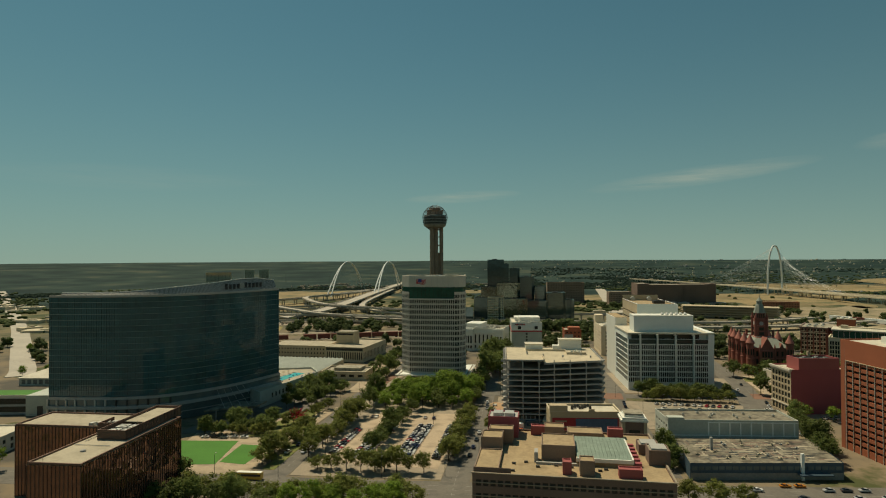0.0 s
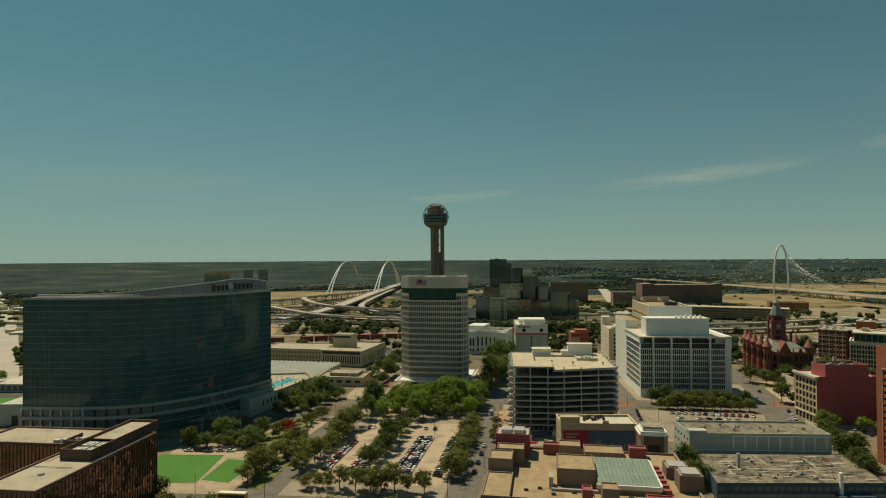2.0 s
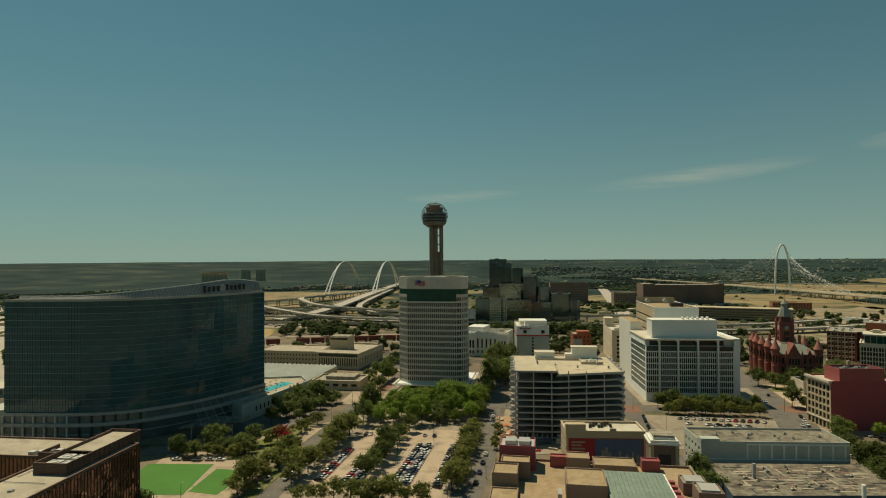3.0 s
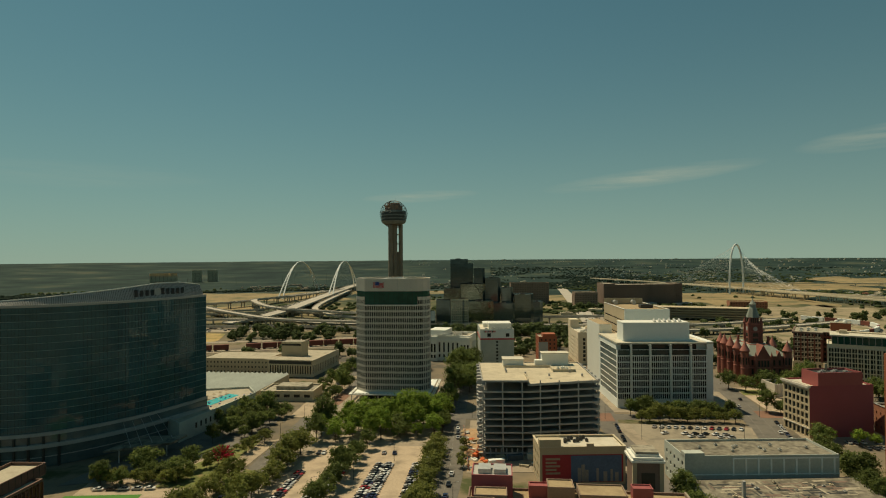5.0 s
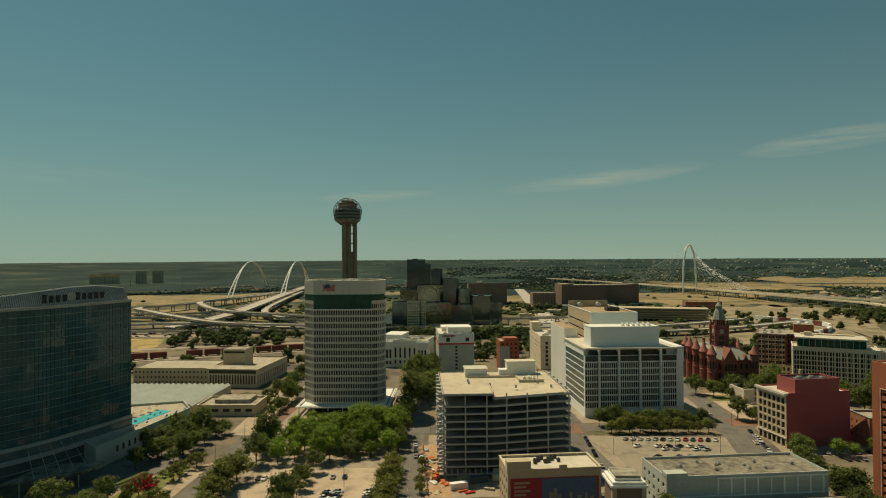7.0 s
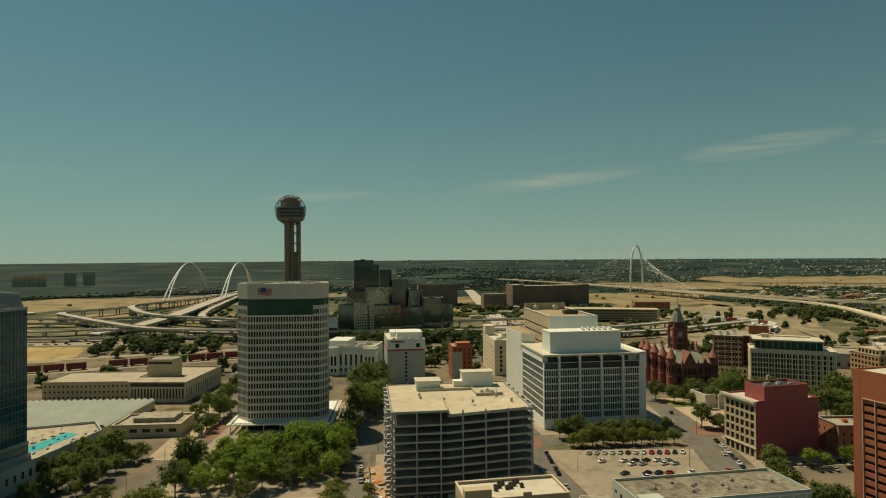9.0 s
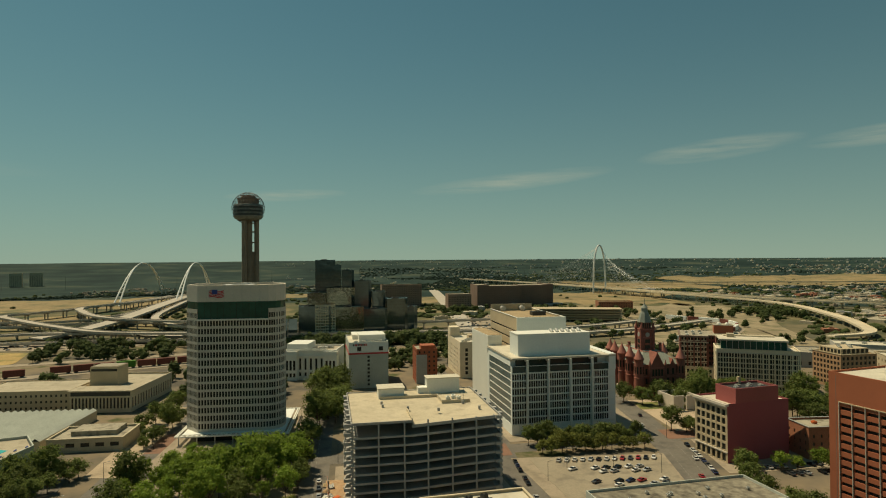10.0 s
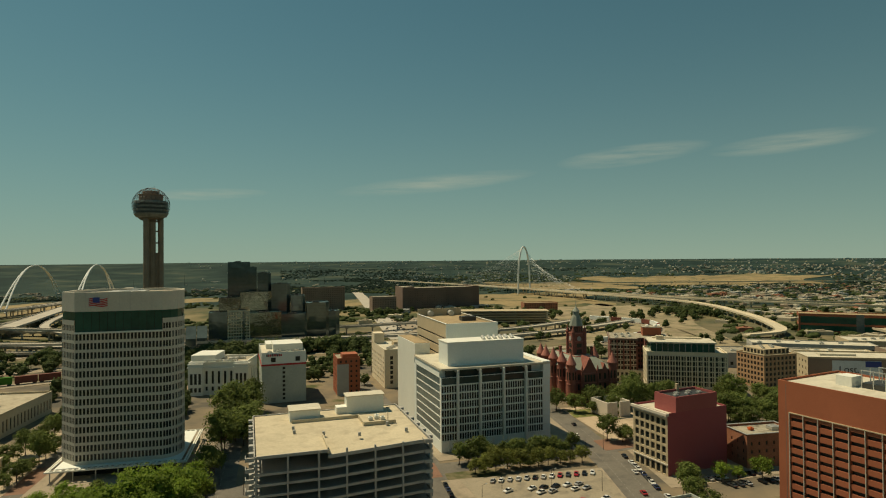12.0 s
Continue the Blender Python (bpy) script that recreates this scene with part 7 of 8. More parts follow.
row("oak", (40, 440), (46, 470), 3, 1.5, 0.9)
row("oak", (50, 476), (66, 560), 8, 2.5, 1.55)
row("oak", (58, 486), (74, 566), 7, 2.5, 1.5)
row("oak", (31, 392), (38, 425), 4, 0.8, 0.6)
row("olive", (34, 335), (40, 372), 4, 0.6, 0.6)
row("oak", (146, 417), (208, 407), 14, 0.8, 0.78)
row("olive", (146, 404), (203, 394), 11, 1.2, 0.95)
row("oak", (268, 466), (322, 452), 9, 2.0, 1.1)
row("oak", (272, 476), (330, 462), 9, 2.0, 1.1)
row("oak", (262, 420), (285, 412), 4, 2.5, 1.1)
row("oak", (250, 400), (262, 396), 2, 1.5, 1.0)
for i in range(22):
    plant("oak", 312 + RT.random() * 90, 398 + RT.random() * 44, 1.15)
row("oak", (186, 270), (200, 312), 6, 2.0, 1.0)
row("oak", (206, 322), (214, 346), 3, 1.5, 0.85)
row("grove", (222, 352), (262, 340), 4, 2.0, 0.6)
row("oak", (110, 266), (116, 292), 4, 1.0, 0.8)
row("oak", (88, 256), (98, 282), 3, 1.0, 0.7)
row("olive", (98, 236), (130, 231), 3, 1.0, 0.9)
row("oak", (-120, 262), (-96, 262), 3, 2.0, 0.8)
row("oak", (-178, 276), (-134, 280), 6, 3.0, 0.8)
# scattered trees of the middle distance
MID = [(-330, -30, 640, 735, 45), (-300, 10, 765, 900, 170), (40, 330, 640, 735, 110), (60, 260, 755, 850, 110), (225, 330, 560, 700, 50), (100, 165, 600, 660, 16), (-30, 40, 560, 740, 40), (300, 620, 600, 690, 35),
       (330, 620, 740, 880, 70), (-470, -260, 560, 720, 40), (430, 640, 905, 1080, 40), (640, 860, 760, 1000, 20), (770, 885, 830, 950, 95), (700, 1000, 640, 900, 30), (330, 440, 1090, 1170, 14)]


def small_tree(me, x, y, s, rn):
    """One far tree in a joined mesh: a stub trunk, uneven lobes and loose leaf tufts."""
    me.lathe(x, y, [(0.25 * s, 0), (0.15 * s, 4 * s)], 5)
    for i in range(8):
        a = rn.random() * 6.28
        rr = 3.3 * s * math.sqrt(rn.random())
        c = Vector((x + rr * math.cos(a), y + rr * math.sin(a), (2.4 + 5.2 * rn.random()) * s))
        r = (1.7 + 1.1 * rn.random()) * s
        n = len(me.v)
        for v in ICO:
            k = r * (0.7 + 0.5 * rn.random())
            me.v.append((c.x + v[0] * k, c.y + v[1] * k, c.z + v[2] * k * 0.8))
        me.f += [tuple(n + q for q in f) for f in ICF]
        for _ in range(14):
            v = Vector((rn.gauss(0, 1), rn.gauss(0, 1), rn.gauss(0.3, 1))).normalized()
            p = c + v * r * (0.85 + 0.4 * rn.random())
            u = v.cross(Vector((rn.random() - 0.5, rn.random() - 0.5, rn.random() - 0.5))).normalized() * 0.6 * s
            w = v.cross(u)
            me.quad(tuple(p - u), tuple(p - w), tuple(p + u), tuple(p + w))


SITES = [(x, y) for x, y in ROADLINES]
mid = Mesh()
for x0, x1, y0, y1, n in MID:
    for _ in range(n):
        x, y = RT.uniform(x0, x1), RT.uniform(y0, y1)
        if any(abs(x - a) < 13 and abs(y - b) < 13 for a, b in SITES):
            continue
        if -335 < x < -30 and 672 < y < 752 or -335 < x < -190 and 768 < y < 900 or 80 < x < 118 and 570 < y < 640 or 165 < x < 210 and 580 < y < 650 or -160 < x < -45 and 560 < y < 640 or 400 < x < 560 and 860 < y < 960 or 38 < x < 84 and 605 < y < 660 or 128 < x < 155 and 575 < y < 608 or 55 < x < 225 and 842 < y < 905:
            continue
        small_tree(mid, x, y, RT.uniform(0.85, 1.4), RT)
for _ in range(120):
    x, y = RT.uniform(42, 216), RT.uniform(772, 806)
    if not any(abs(x - a) < 9 and abs(y - b) < 9 for a, b in SITES):
        small_tree(mid, x, y, RT.uniform(1.2, 1.75), RT)
tagged(new("distant_trees", mid.data("distant_trees", LEAFD)), "dark green trees among rail yards and streets", "trees", kind="stuff")


# ---- woods, scrub and houses far off ----
def clumps(name, label, n, rng, seed, size, flat, keep, mat=None, blobs=1):
    """Many rounded crowns over a stretch of land, as one mesh."""
    rn = np.random.default_rng(seed)
    ico, icf = np.array(ICO), np.array(ICF)
    V, F = [], []
    count = 0
    tries = 0
    while count < n and tries < n * 12:
        tries += 1
        r = rng[0] + (rng[1] - rng[0]) * rn.random() ** rng[4]
        a = radians(rng[2] + (rng[3] - rng[2]) * rn.random())
        x, y = 10 + r * math.sin(a), 80 + r * math.cos(a)
        if not keep(x, y, rn.random()):
            continue
        count += 1
        for _ in range(blobs):
            s = size[0] + (size[1] - size[0]) * rn.random()
            ox, oy = (0, 0) if blobs == 1 else rn.normal(0, s * 0.6, 2)
            m = ico * (s * (0.75 + 0.5 * rn.random((12, 1)))) * np.array([1, 1, flat])
            V.append(m + np.array([x + ox, y + oy, land(x, y) + s * flat * 0.5]))
            F.append(icf + 12 * len(F))
    me = bpy.data.meshes.new(name)
    me.from_pydata(np.concatenate(V).tolist(), [], np.concatenate(F).tolist())
    me.materials.append(mat or HAZEWOODS)
    me.shade_smooth()
    ob = new(name, me)
    return tagged(ob, label, "woods", kind="stuff")


FIELDS = ((29, 41, 1880, 2330), (38, 50, 2150, 2800), (46, 56, 2350, 2980), (-26, -3, 1380, 1740), (-24, -11, 1080, 1260), (-3, 8, 1560, 1690), (8, 22, 1330, 1480), (25, 38, 1290, 1680), (30, 46, 790, 1270))


def field_edge(k, t, s):
    """Bearing and distance on an uneven sector of dry meadow, t across and s outwards."""
    a0, a1, r0, r1 = FIELDS[k]
    return a0 + (a1 - a0) * t + 1.3 * math.sin(s * 6 + k), r0 + (r1 - r0) * s + 0.10 * (r1 - r0) * math.sin(t * 9 + s * 2 + k) + 0.05 * (r1 - r0) * math.sin(t * 31 + k)


def in_meadow(x, y):
    """Dry golden levee meadows across the flood plain."""
    a, r = math.degrees(math.atan2(x - 10, y - 80)), math.hypot(x - 10, y - 80)
    return any(a0 - 0.8 < a < a1 + 0.8 and r0 - 25 < r < r1 + 40 for a0, a1, r0, r1 in FIELDS)


def clear_of_roads(x, y, d=16):
    return not any(abs(x - a) < d and abs(y - b) < d for a, b in ROADLINES[::2])


def wooded(x, y, p):
    """Closed woods on one bank, broken woods among roofs on the other."""
    a, r = math.degrees(math.atan2(x - 10, y - 80)), math.hypot(x - 10, y - 80)
    if in_meadow(x, y) and p < 0.97 or not clear_of_roads(x, y, 20):
        return False
    if a < 10 and r > 1960 or r > 2700 and p > 0.45:
        return False
    town = min(1.0, max(0.0, (a + 2) / 30)) if r > 2300 else 0.55
    return noise.noise((x * 0.0026, y * 0.0026, 2)) + 0.5 * noise.noise((x * 0.009, y * 0.009, 4)) > -0.75 + 0.25 * p + 0.75 * town


clumps("far_woods", "dense dark green woods rolling to the horizon", 11000, (1790, 3500, -44, 68, 1.2), 5, (3, 6.0), 0.5, wooded)
clumps("river_scrub", "dark scrub and trees on the flood plain", 1900, (880, 2050, -44, 68, 1.0), 6, (2.2, 4.6), 0.75,
       lambda x, y, p: noise.noise((x * 0.004, y * 0.004, 9)) > -0.05 + 0.3 * p and clear_of_roads(x, y) and (not in_meadow(x, y) or p < 0.03), LEAFD, 4)
clumps("scattered_trees", "scattered dark trees among low roofs", 1900, (820, 3000, 24, 68, 1.0), 8, (2.0, 4.2), 0.8,
       lambda x, y, p: clear_of_roads(x, y) and (not in_meadow(x, y) or p < 0.02) and not (700 < x < 1000 and 900 < y < 1700 and p > 0.12), LEAFD, 4)


def houses(name, label, n, rng, seed, mats, size):
    """Low far roofs of one colour, as one mesh."""
    rn = random.Random(seed)
    me = Mesh()
    for _ in range(n):
        r = rng[0] + (rng[1] - rng[0]) * rn.random() ** rng[4]
        a = radians(rng[2] + (rng[3] - rng[2]) * rn.random())
        x, y = 10 + r * math.sin(a), 80 + r * math.cos(a)
        if in_meadow(x, y) or 690 < x < 1010 and 850 < y < 1900 or not clear_of_roads(x, y, 24):
            continue
        g = land(x, y)
        k = 1.0 if r < 1800 else 0.62
        w, d, h = k * size * (0.5 + rn.random() ** 2 * 2.2), k * size * (0.5 + rn.random()), 3 + rn.random() * 4 * k
        t = radians(rn.choice((-8, -35, 12)))
        P = [(x + u * math.cos(t) - v * math.sin(t), y + u * math.sin(t) + v * math.cos(t)) for u, v in ((-w / 2, -d / 2), (w / 2, -d / 2), (w / 2, d / 2), (-w / 2, d / 2))]
        me.prism(P, g - 3, g + h, True, False)
        P2 = [(x + (p - x) * 0.3 + w * 0.1, y + (q - y) * 0.3) for p, q in P]
        me.prism(P2, g + h, g + h + 1.4, True, False)
    return tagged(new(name, me.data(name, mats)), label, "houses", kind="stuff")


for k in range(len(FIELDS)):
    me = Mesh()
    U, V = 40, 10
    for j in range(V + 1):
        for i in range(U + 1):
            aa, rr = field_edge(k, i / U, j / V)
            x, y = 10 + rr * math.sin(radians(aa)), 80 + rr * math.cos(radians(aa))
            me.v.append((x, y, land(x, y) + (0.6 + 1.2 * math.sin(math.pi * j / V) if rr > 1800 else 0.14)))
    for j in range(V):
        for i in range(U):
            q = j * (U + 1) + i
            me.f.append((q, q + 1, q + U + 2, q + U + 1))
    if FIELDS[k][2] < 800:
        setting("field", me, DRYLAND, "bare dry ground beside the viaduct", "field")
    else:
        setting("field", me, LEVEE, "dry golden levee meadow on the flood plain", "field")
houses("depot_roofs", "pale low depot roofs packed beyond the highway", 620, (1150, 3700, 45, 67, 0.9), 31, CONCRETE, 15)
houses("bright_roofs", "white low roofs packed beyond the highway", 420, (1150, 3700, 45, 67, 0.9), 32, ROOFW, 15)
houses("white_roofs", "scattered white roofed warehouses far off", 230, (1900, 4700, 2, 66, 0.8), 21, ROOFW, 15)
houses("grey_roofs", "scattered grey roofed warehouses far off", 320, (900, 4500, 20, 66, 0.9), 22, CASTGREY, 15)
houses("tan_roofs", "scattered tan roofed houses far off", 280, (900, 4500, 10, 66, 0.9), 23, TANSTONE, 13)
houses("pale_roofs", "pale roofs of a riverside district", 200, (850, 1700, 40, 64, 1.0), 26, ROOFP, 18)
houses("brick_roofs", "scattered red brick sheds far off", 150, (900, 2600, 38, 66, 1.0), 24, RUSTBRICK, 14)
houses("left_bank_roofs", "low pale sheds across the river", 100, (1830, 2150, -14, 10, 1.0), 25, CONCRETE, 17)
houses("rail_sheds", "low sheds and yards by the highway", 60, (900, 1500, -42, -18, 1.0), 27, TANSTONE, 22)
for x, y, w, h, n in ((-752, 2520, 40, 46, 2), (-700, 2545, 42, 46, 1), (-905, 2500, 110, 26, 2)):
    block("far_tower_block", "buff apartment tower far across the woods", "apartment block", x, y, 10, w * 0.9, 20, h + land(x, y), BUFF, ROOFG, GLASSD, front=(7, 1.8, storeys(land(x, y) + 2, 3.6, 10, 1.6)), group="far tower blocks", limit=0)
for i in range(12):
    x, y = -700 + i * 160, 2300 + (i * 37) % 200
    b = thing("radio_mast", "thin steel mast far off", "mast", x, y, z=land(x, y), group="far masts")
    part("mast", Mesh().rod((0, 0, 0), (0, 0, 30 + (i * 13) % 26), 0.5, 4, 0.2), METALD, b)


# ---- cars ----
def car(label, paint):
    b = thing("car", label, "car", 0, 0, 0, -500, group="parked cars")
    prof = [(-2.2, 0.38), (2.2, 0.38), (2.28, 0.62), (2.15, 0.84), (1.25, 0.96), (-1.75, 0.98), (-2.2, 0.9), (-2.27, 0.6)]
    me = Mesh()
    n = len(prof)
    for y, s in ((-0.92, 0.97), (-0.86, 1.0), (0.86, 1.0), (0.92, 0.97)):
        me.v += [(x * s, y, z) for x, z in prof]
    for j in range(3):
        me.f += [(j * n + i, j * n + (i + 1) % n, (j + 1) * n + (i + 1) % n, (j + 1) * n + i) for i in range(n)]
    me.f += [tuple(range(n))[::-1], tuple(3 * n + i for i in range(n))]
    me.prism([(-0.95, -0.62), (0.22, -0.62), (0.22, 0.62), (-0.95, 0.62)], 1.44, 1.48)
    part("body", me, paint, b)
    g = Mesh()
    lo = [(-1.65, -0.82), (1.1, -0.82), (1.1, 0.82), (-1.65, 0.82)]
    hi = [(-0.98, -0.64), (0.25, -0.64), (0.25, 0.64), (-0.98, 0.64)]
    g.v += [(x, y, 0.96) for x, y in lo] + [(x, y, 1.44) for x, y in hi]
    g.f += [(0, 1, 5, 4), (1, 2, 6, 5), (2, 3, 7, 6), (3, 0, 4, 7), (4, 5, 6, 7)]
    part("cabin_glass", g, CARGLASS, b)
    for x in (-1.35, 1.38):
        for y in (-0.86, 0.70):
            w = part("wheel", Mesh().rod((x, y, 0.34), (x, y + 0.16, 0.34), 0.34, 10), TYRE, b)
    part("tail_lamp", Mesh().box(-2.29, -2.2, -0.8, -0.5, 0.66, 0.8).box(-2.29, -2.2, 0.5, 0.8, 0.66, 0.8), LAMP, b)
    return b


def paint(name, c):
    return material(name, c, 0.3, 0.15, var=0.06, bump=0.0, spec=0.6)


CARS = [car("white car parked in a row", paint("white_car_paint", (0.75, 0.75, 0.72))), car("silver car parked in a row", paint("silver_car_paint", (0.42, 0.43, 0.43))),
        car("black car parked in a row", paint("black_car_paint", (0.012, 0.013, 0.015))), car("dark grey car parked in a row", paint("grey_car_paint", (0.06, 0.065, 0.07))),
        car("red car parked in a row", paint("red_car_paint", (0.38, 0.02, 0.03))), car("dark blue car parked in a row", paint("blue_car_paint", (0.02, 0.035, 0.10)))]
ODDS = [0, 0, 0, 0, 1, 1, 1, 2, 2, 3, 3, 4, 5]
SEEN = set()


def park(x, y, rz, z=0.2, pick=None):
    c = CARS[RT.choice(ODDS) if pick is None else pick]
    m = pose(x, y, z, 0, 0, rz)
    if c.name not in SEEN:
        SEEN.add(c.name)
        c.matrix_basis = m
        return c
    return copy_thing(c, m)


def car_row(p, q, n, turn, fill=1.0):
    a = math.degrees(math.atan2(q[1] - p[1], q[0] - p[0])) + turn
    for i in range(n):
        if RT.random() > fill:
            continue
        t = (i + 0.5) / n
        park(p[0] + (q[0] - p[0]) * t, p[1] + (q[1] - p[1]) * t, a + RT.choice((0, 180)) + RT.uniform(-2, 2))


car_row((-47, 299), (-38, 343), 16, 70)
car_row((-36.5, 293), (-22.5, 348), 20, 70)
car_row((-31.5, 293), (-18.0, 348), 20, 70)
car_row((-14.5, 293), (-2.5, 348), 20, 70)
car_row((-9.5, 293), (2.0, 348), 20, 70)
car_row((4.0, 289), (14.5, 346), 20, 70, 0.92)
car_row((-2, 364), (16, 361), 7, 90, 0.5)
car_row((-34, 368), (-24, 366), 4, 90, 0.7)
car_row((145, 392), (197, 379), 14, 62, 0.95)
car_row((143, 380), (184, 371), 8, 28, 0.7)
car_row((145, 375), (184, 366), 8, 28, 0.6)
car_row((150, 362), (184, 354), 7, 28, 0.7)
car_row((152, 357), (182, 350), 6, 28, 0.6)
car_row((140, 350), (176, 343), 6, 28, 0.5)
car_row((216, 372), (224, 392), 5, 0, 0.9)
car_row((207, 352), (215, 370), 4, 0, 0.8)
car_row((120, 352), (131, 398), 9, 0, 0.9)
car_row((-70, 300), (-62, 330), 5, 0, 0.5)
car_row((-62, 300), (-56, 330), 5, 0, 0.6)
car_row((-128, 331), (-96, 329), 6, 0, 0.8)
car_row((230, 352), (262, 347), 9, 90, 0.8)
car_row((236, 342), (266, 337), 8, 90, 0.8)
car_row((200, 318), (216, 330), 4, 90, 0.6)
car_row((118, 246), (190, 242), 10, 0, 0.7)
car_row((112, 238), (188, 234), 7, 0, 0.5)
car_row((37, 372), (41, 405), 4, 0, 0.5)
car_row((17, 276), (33, 350), 6, 0, 0.5)
for x, y, a, c in ((-52, 352, 75, 3), (-58, 326, 76, 2), (-40, 430, 72, 4), (-44, 418, 72, 2), (224, 428, 70, 0), (236, 446, 70, 2), (213, 372, 68, 0), (199, 352, 68, 4), (205, 345, 68, 0), (192, 336, 68, 1), (46, 470, 78, 3), (62, 520, 78, 1)):
    park(x, y, a, 0.08, c)
far_cars = {}
for i in range(150):
    if i % 5 < 3:
        x, y, a = 292 + RT.random() * 118, 885 + RT.random() * 165, RT.choice((80, 170))
    else:
        x, y, a = -300 + RT.random() * 190, 880 + RT.random() * 60, RT.choice((60, 150))
    me = far_cars.setdefault(i % 3, Mesh())
    c, q = math.cos(radians(a)), math.sin(radians(a))
    for w, d, z0, z1 in ((2.2, 0.9, 0.5, 1.2), (1.1, 0.75, 1.2, 1.75)):
        me.prism([(x + u * c - v * q, y + u * q + v * c) for u, v in ((-w, -d), (w, -d), (w, d), (-w, d))], z0, z1)
for k, (m, word) in enumerate(((CARS[0], "white"), (CARS[2], "black"), (CARS[1], "silver"))):
    tagged(new("far_cars", far_cars[k].data("far_cars", m.children[0].data.materials[0])), f"{word} cars in far open car parks", "cars", kind="stuff")
VAN = paint("taxi_orange_paint", (0.55, 0.20, 0.02))


def bus(x, y, rz, mat, label):
    b = thing("bus", label, "bus", x, y, rz, 0.06)
    part("body", Mesh().box(-5.8, 5.8, -1.25, 1.25, 0.4, 3.1), mat, b)
    part("roof", Mesh().box(-5.6, 5.6, -1.1, 1.1, 3.1, 3.3), WHITEPAINT, b)
    for s in (-1.28, 1.25):
        part("window_band", Mesh().box(-5.4, 5.4, s, s + 0.03, 1.6, 2.6), CARGLASS, b)
    for x in (-3.6, 3.8):
        for y in (-1.2, 0.95):
            part("wheel", Mesh().rod((x, y, 0.5), (x, y + 0.25, 0.5), 0.5, 10), TYRE, b)
    return b


bus(187, 327, -32, paint("bus_white_paint", (0.7, 0.7, 0.62)), "white and yellow city bus on the street")
bus(-78, 268, -8, paint("bus_yellow_paint", (0.65, 0.42, 0.05)), "yellow city bus at the crossing")
car_o = [car("orange taxi van parked at the kerb", VAN)]
car_o[0].matrix_basis = pose(150, 249, 0.08, 0, 0, -3)
copy_thing(car_o[0], pose(156, 248.6, 0.08, 0, 0, -3))


# ---- street furniture ----
def street_lamp():
    b = thing("street_lamp", "grey steel street lamp on the pavement", "street lamp", 0, 0, 0, -500, group="street lamps")
    part("pole", Mesh().lathe(0, 0, [(0.16, 0), (0.12, 0.4), (0.08, 8.4)], 6), METALD, b)
    part("arm", Mesh().rod((0, 0, 8.3), (1.8, 0, 8.7), 0.06, 5), METALD, b)
    part("head", Mesh().box(1.5, 2.3, -0.16, 0.16, 8.62, 8.78), METALL, b)
    return b


lamp = street_lamp()
spots = [(-66, 270, 0), (-50, 300, 0), (-30, 312, 0), (-14, 330, 0), (4, 352, 180), (20, 330, 180), (8, 268, 90), (-46, 360, 0), (-56, 395, 0), (-48, 432, 0), (-34, 474, 180), (44, 440, 180), (134, 370, 0),
         (150, 382, 0), (168, 372, 0), (186, 362, 180), (206, 398, 180), (222, 404, 0), (240, 410, 0), (208, 340, 0), (220, 350, 0), (238, 420, 0), (130, 412, 0), (118, 412, 0), (26, 300, 0), (52, 424, 0), (-20, 268, 90), (-96, 276, 90)]
for i, (x, y, a) in enumerate(spots):
    if i == 0:
        lamp.matrix_basis = pose(x, y, 0.12, 0, 0, a)
    else:
        copy_thing(lamp, pose(x, y, 0.12, 0, 0, a))


def sculpture():
    b = thing("red_sculpture", "bright red abstract steel sculpture on the terrace", "sculpture", -76, 356, 20, 0.1)
    rn = random.Random(3)
    me = Mesh()
    for i in range(44):
        a, e = rn.random() * 6.28, rn.random() * 1.4 - 0.2
        d = Vector((math.cos(a) * math.cos(e), math.sin(a) * math.cos(e), math.sin(e)))
        me.rod(Vector((0, 0, 4.2)) + d * 0.5, Vector((0, 0, 4.2)) + d * (4.2 + rn.random() * 2.4), 0.5, 5, 0.12)
    part("spikes", me, REDSCULPT, b)
    part("stem", Mesh().lathe(0, 0, [(0.5, 0), (0.35, 4)], 8), CASTGREY, b)
    return b


sculpture()
b = thing("planter_wall", "low concrete planter wall with dark hedge", "planter", -100, 352, 60)
part("wall", Mesh().box(0, 36, 0, 3.2, 0, 0.9), CASTGREY, b)
part("hedge", Mesh().box(0.4, 35.6, 0.4, 2.8, 0.9, 1.5), LEAF, b)
# site hoarding and machines beside the garage
b = thing("site_fence", "orange and white building site barriers", "fence", 37.2, 336, 84)
for i in range(22):
    part("panel", Mesh().box(i * 3, i * 3 + 2.9, -0.05, 0.05, 0.2, 2.2), ORANGE if i % 3 == 0 else CASTGREY, b)
b = thing("excavator", "orange tracked excavator on bare soil", "excavator", 43, 352, 60, 0.2)
part("tracks", Mesh().box(-1.8, 1.8, -1.3, -0.7, 0, 0.9).box(-1.8, 1.8, 0.7, 1.3, 0, 0.9), METALD, b)
part("cab", Mesh().box(-1.6, 1.4, -1.1, 1.1, 0.9, 2.3).box(0.2, 1.4, -1.1, 0, 2.3, 3.1), ORANGE, b)
part("boom", Mesh().rod((1.2, 0.4, 1.8), (4.6, 0.4, 4.6), 0.25, 6).rod((4.6, 0.4, 4.6), (6.4, 0.4, 1.6), 0.2, 6), ORANGE, b)


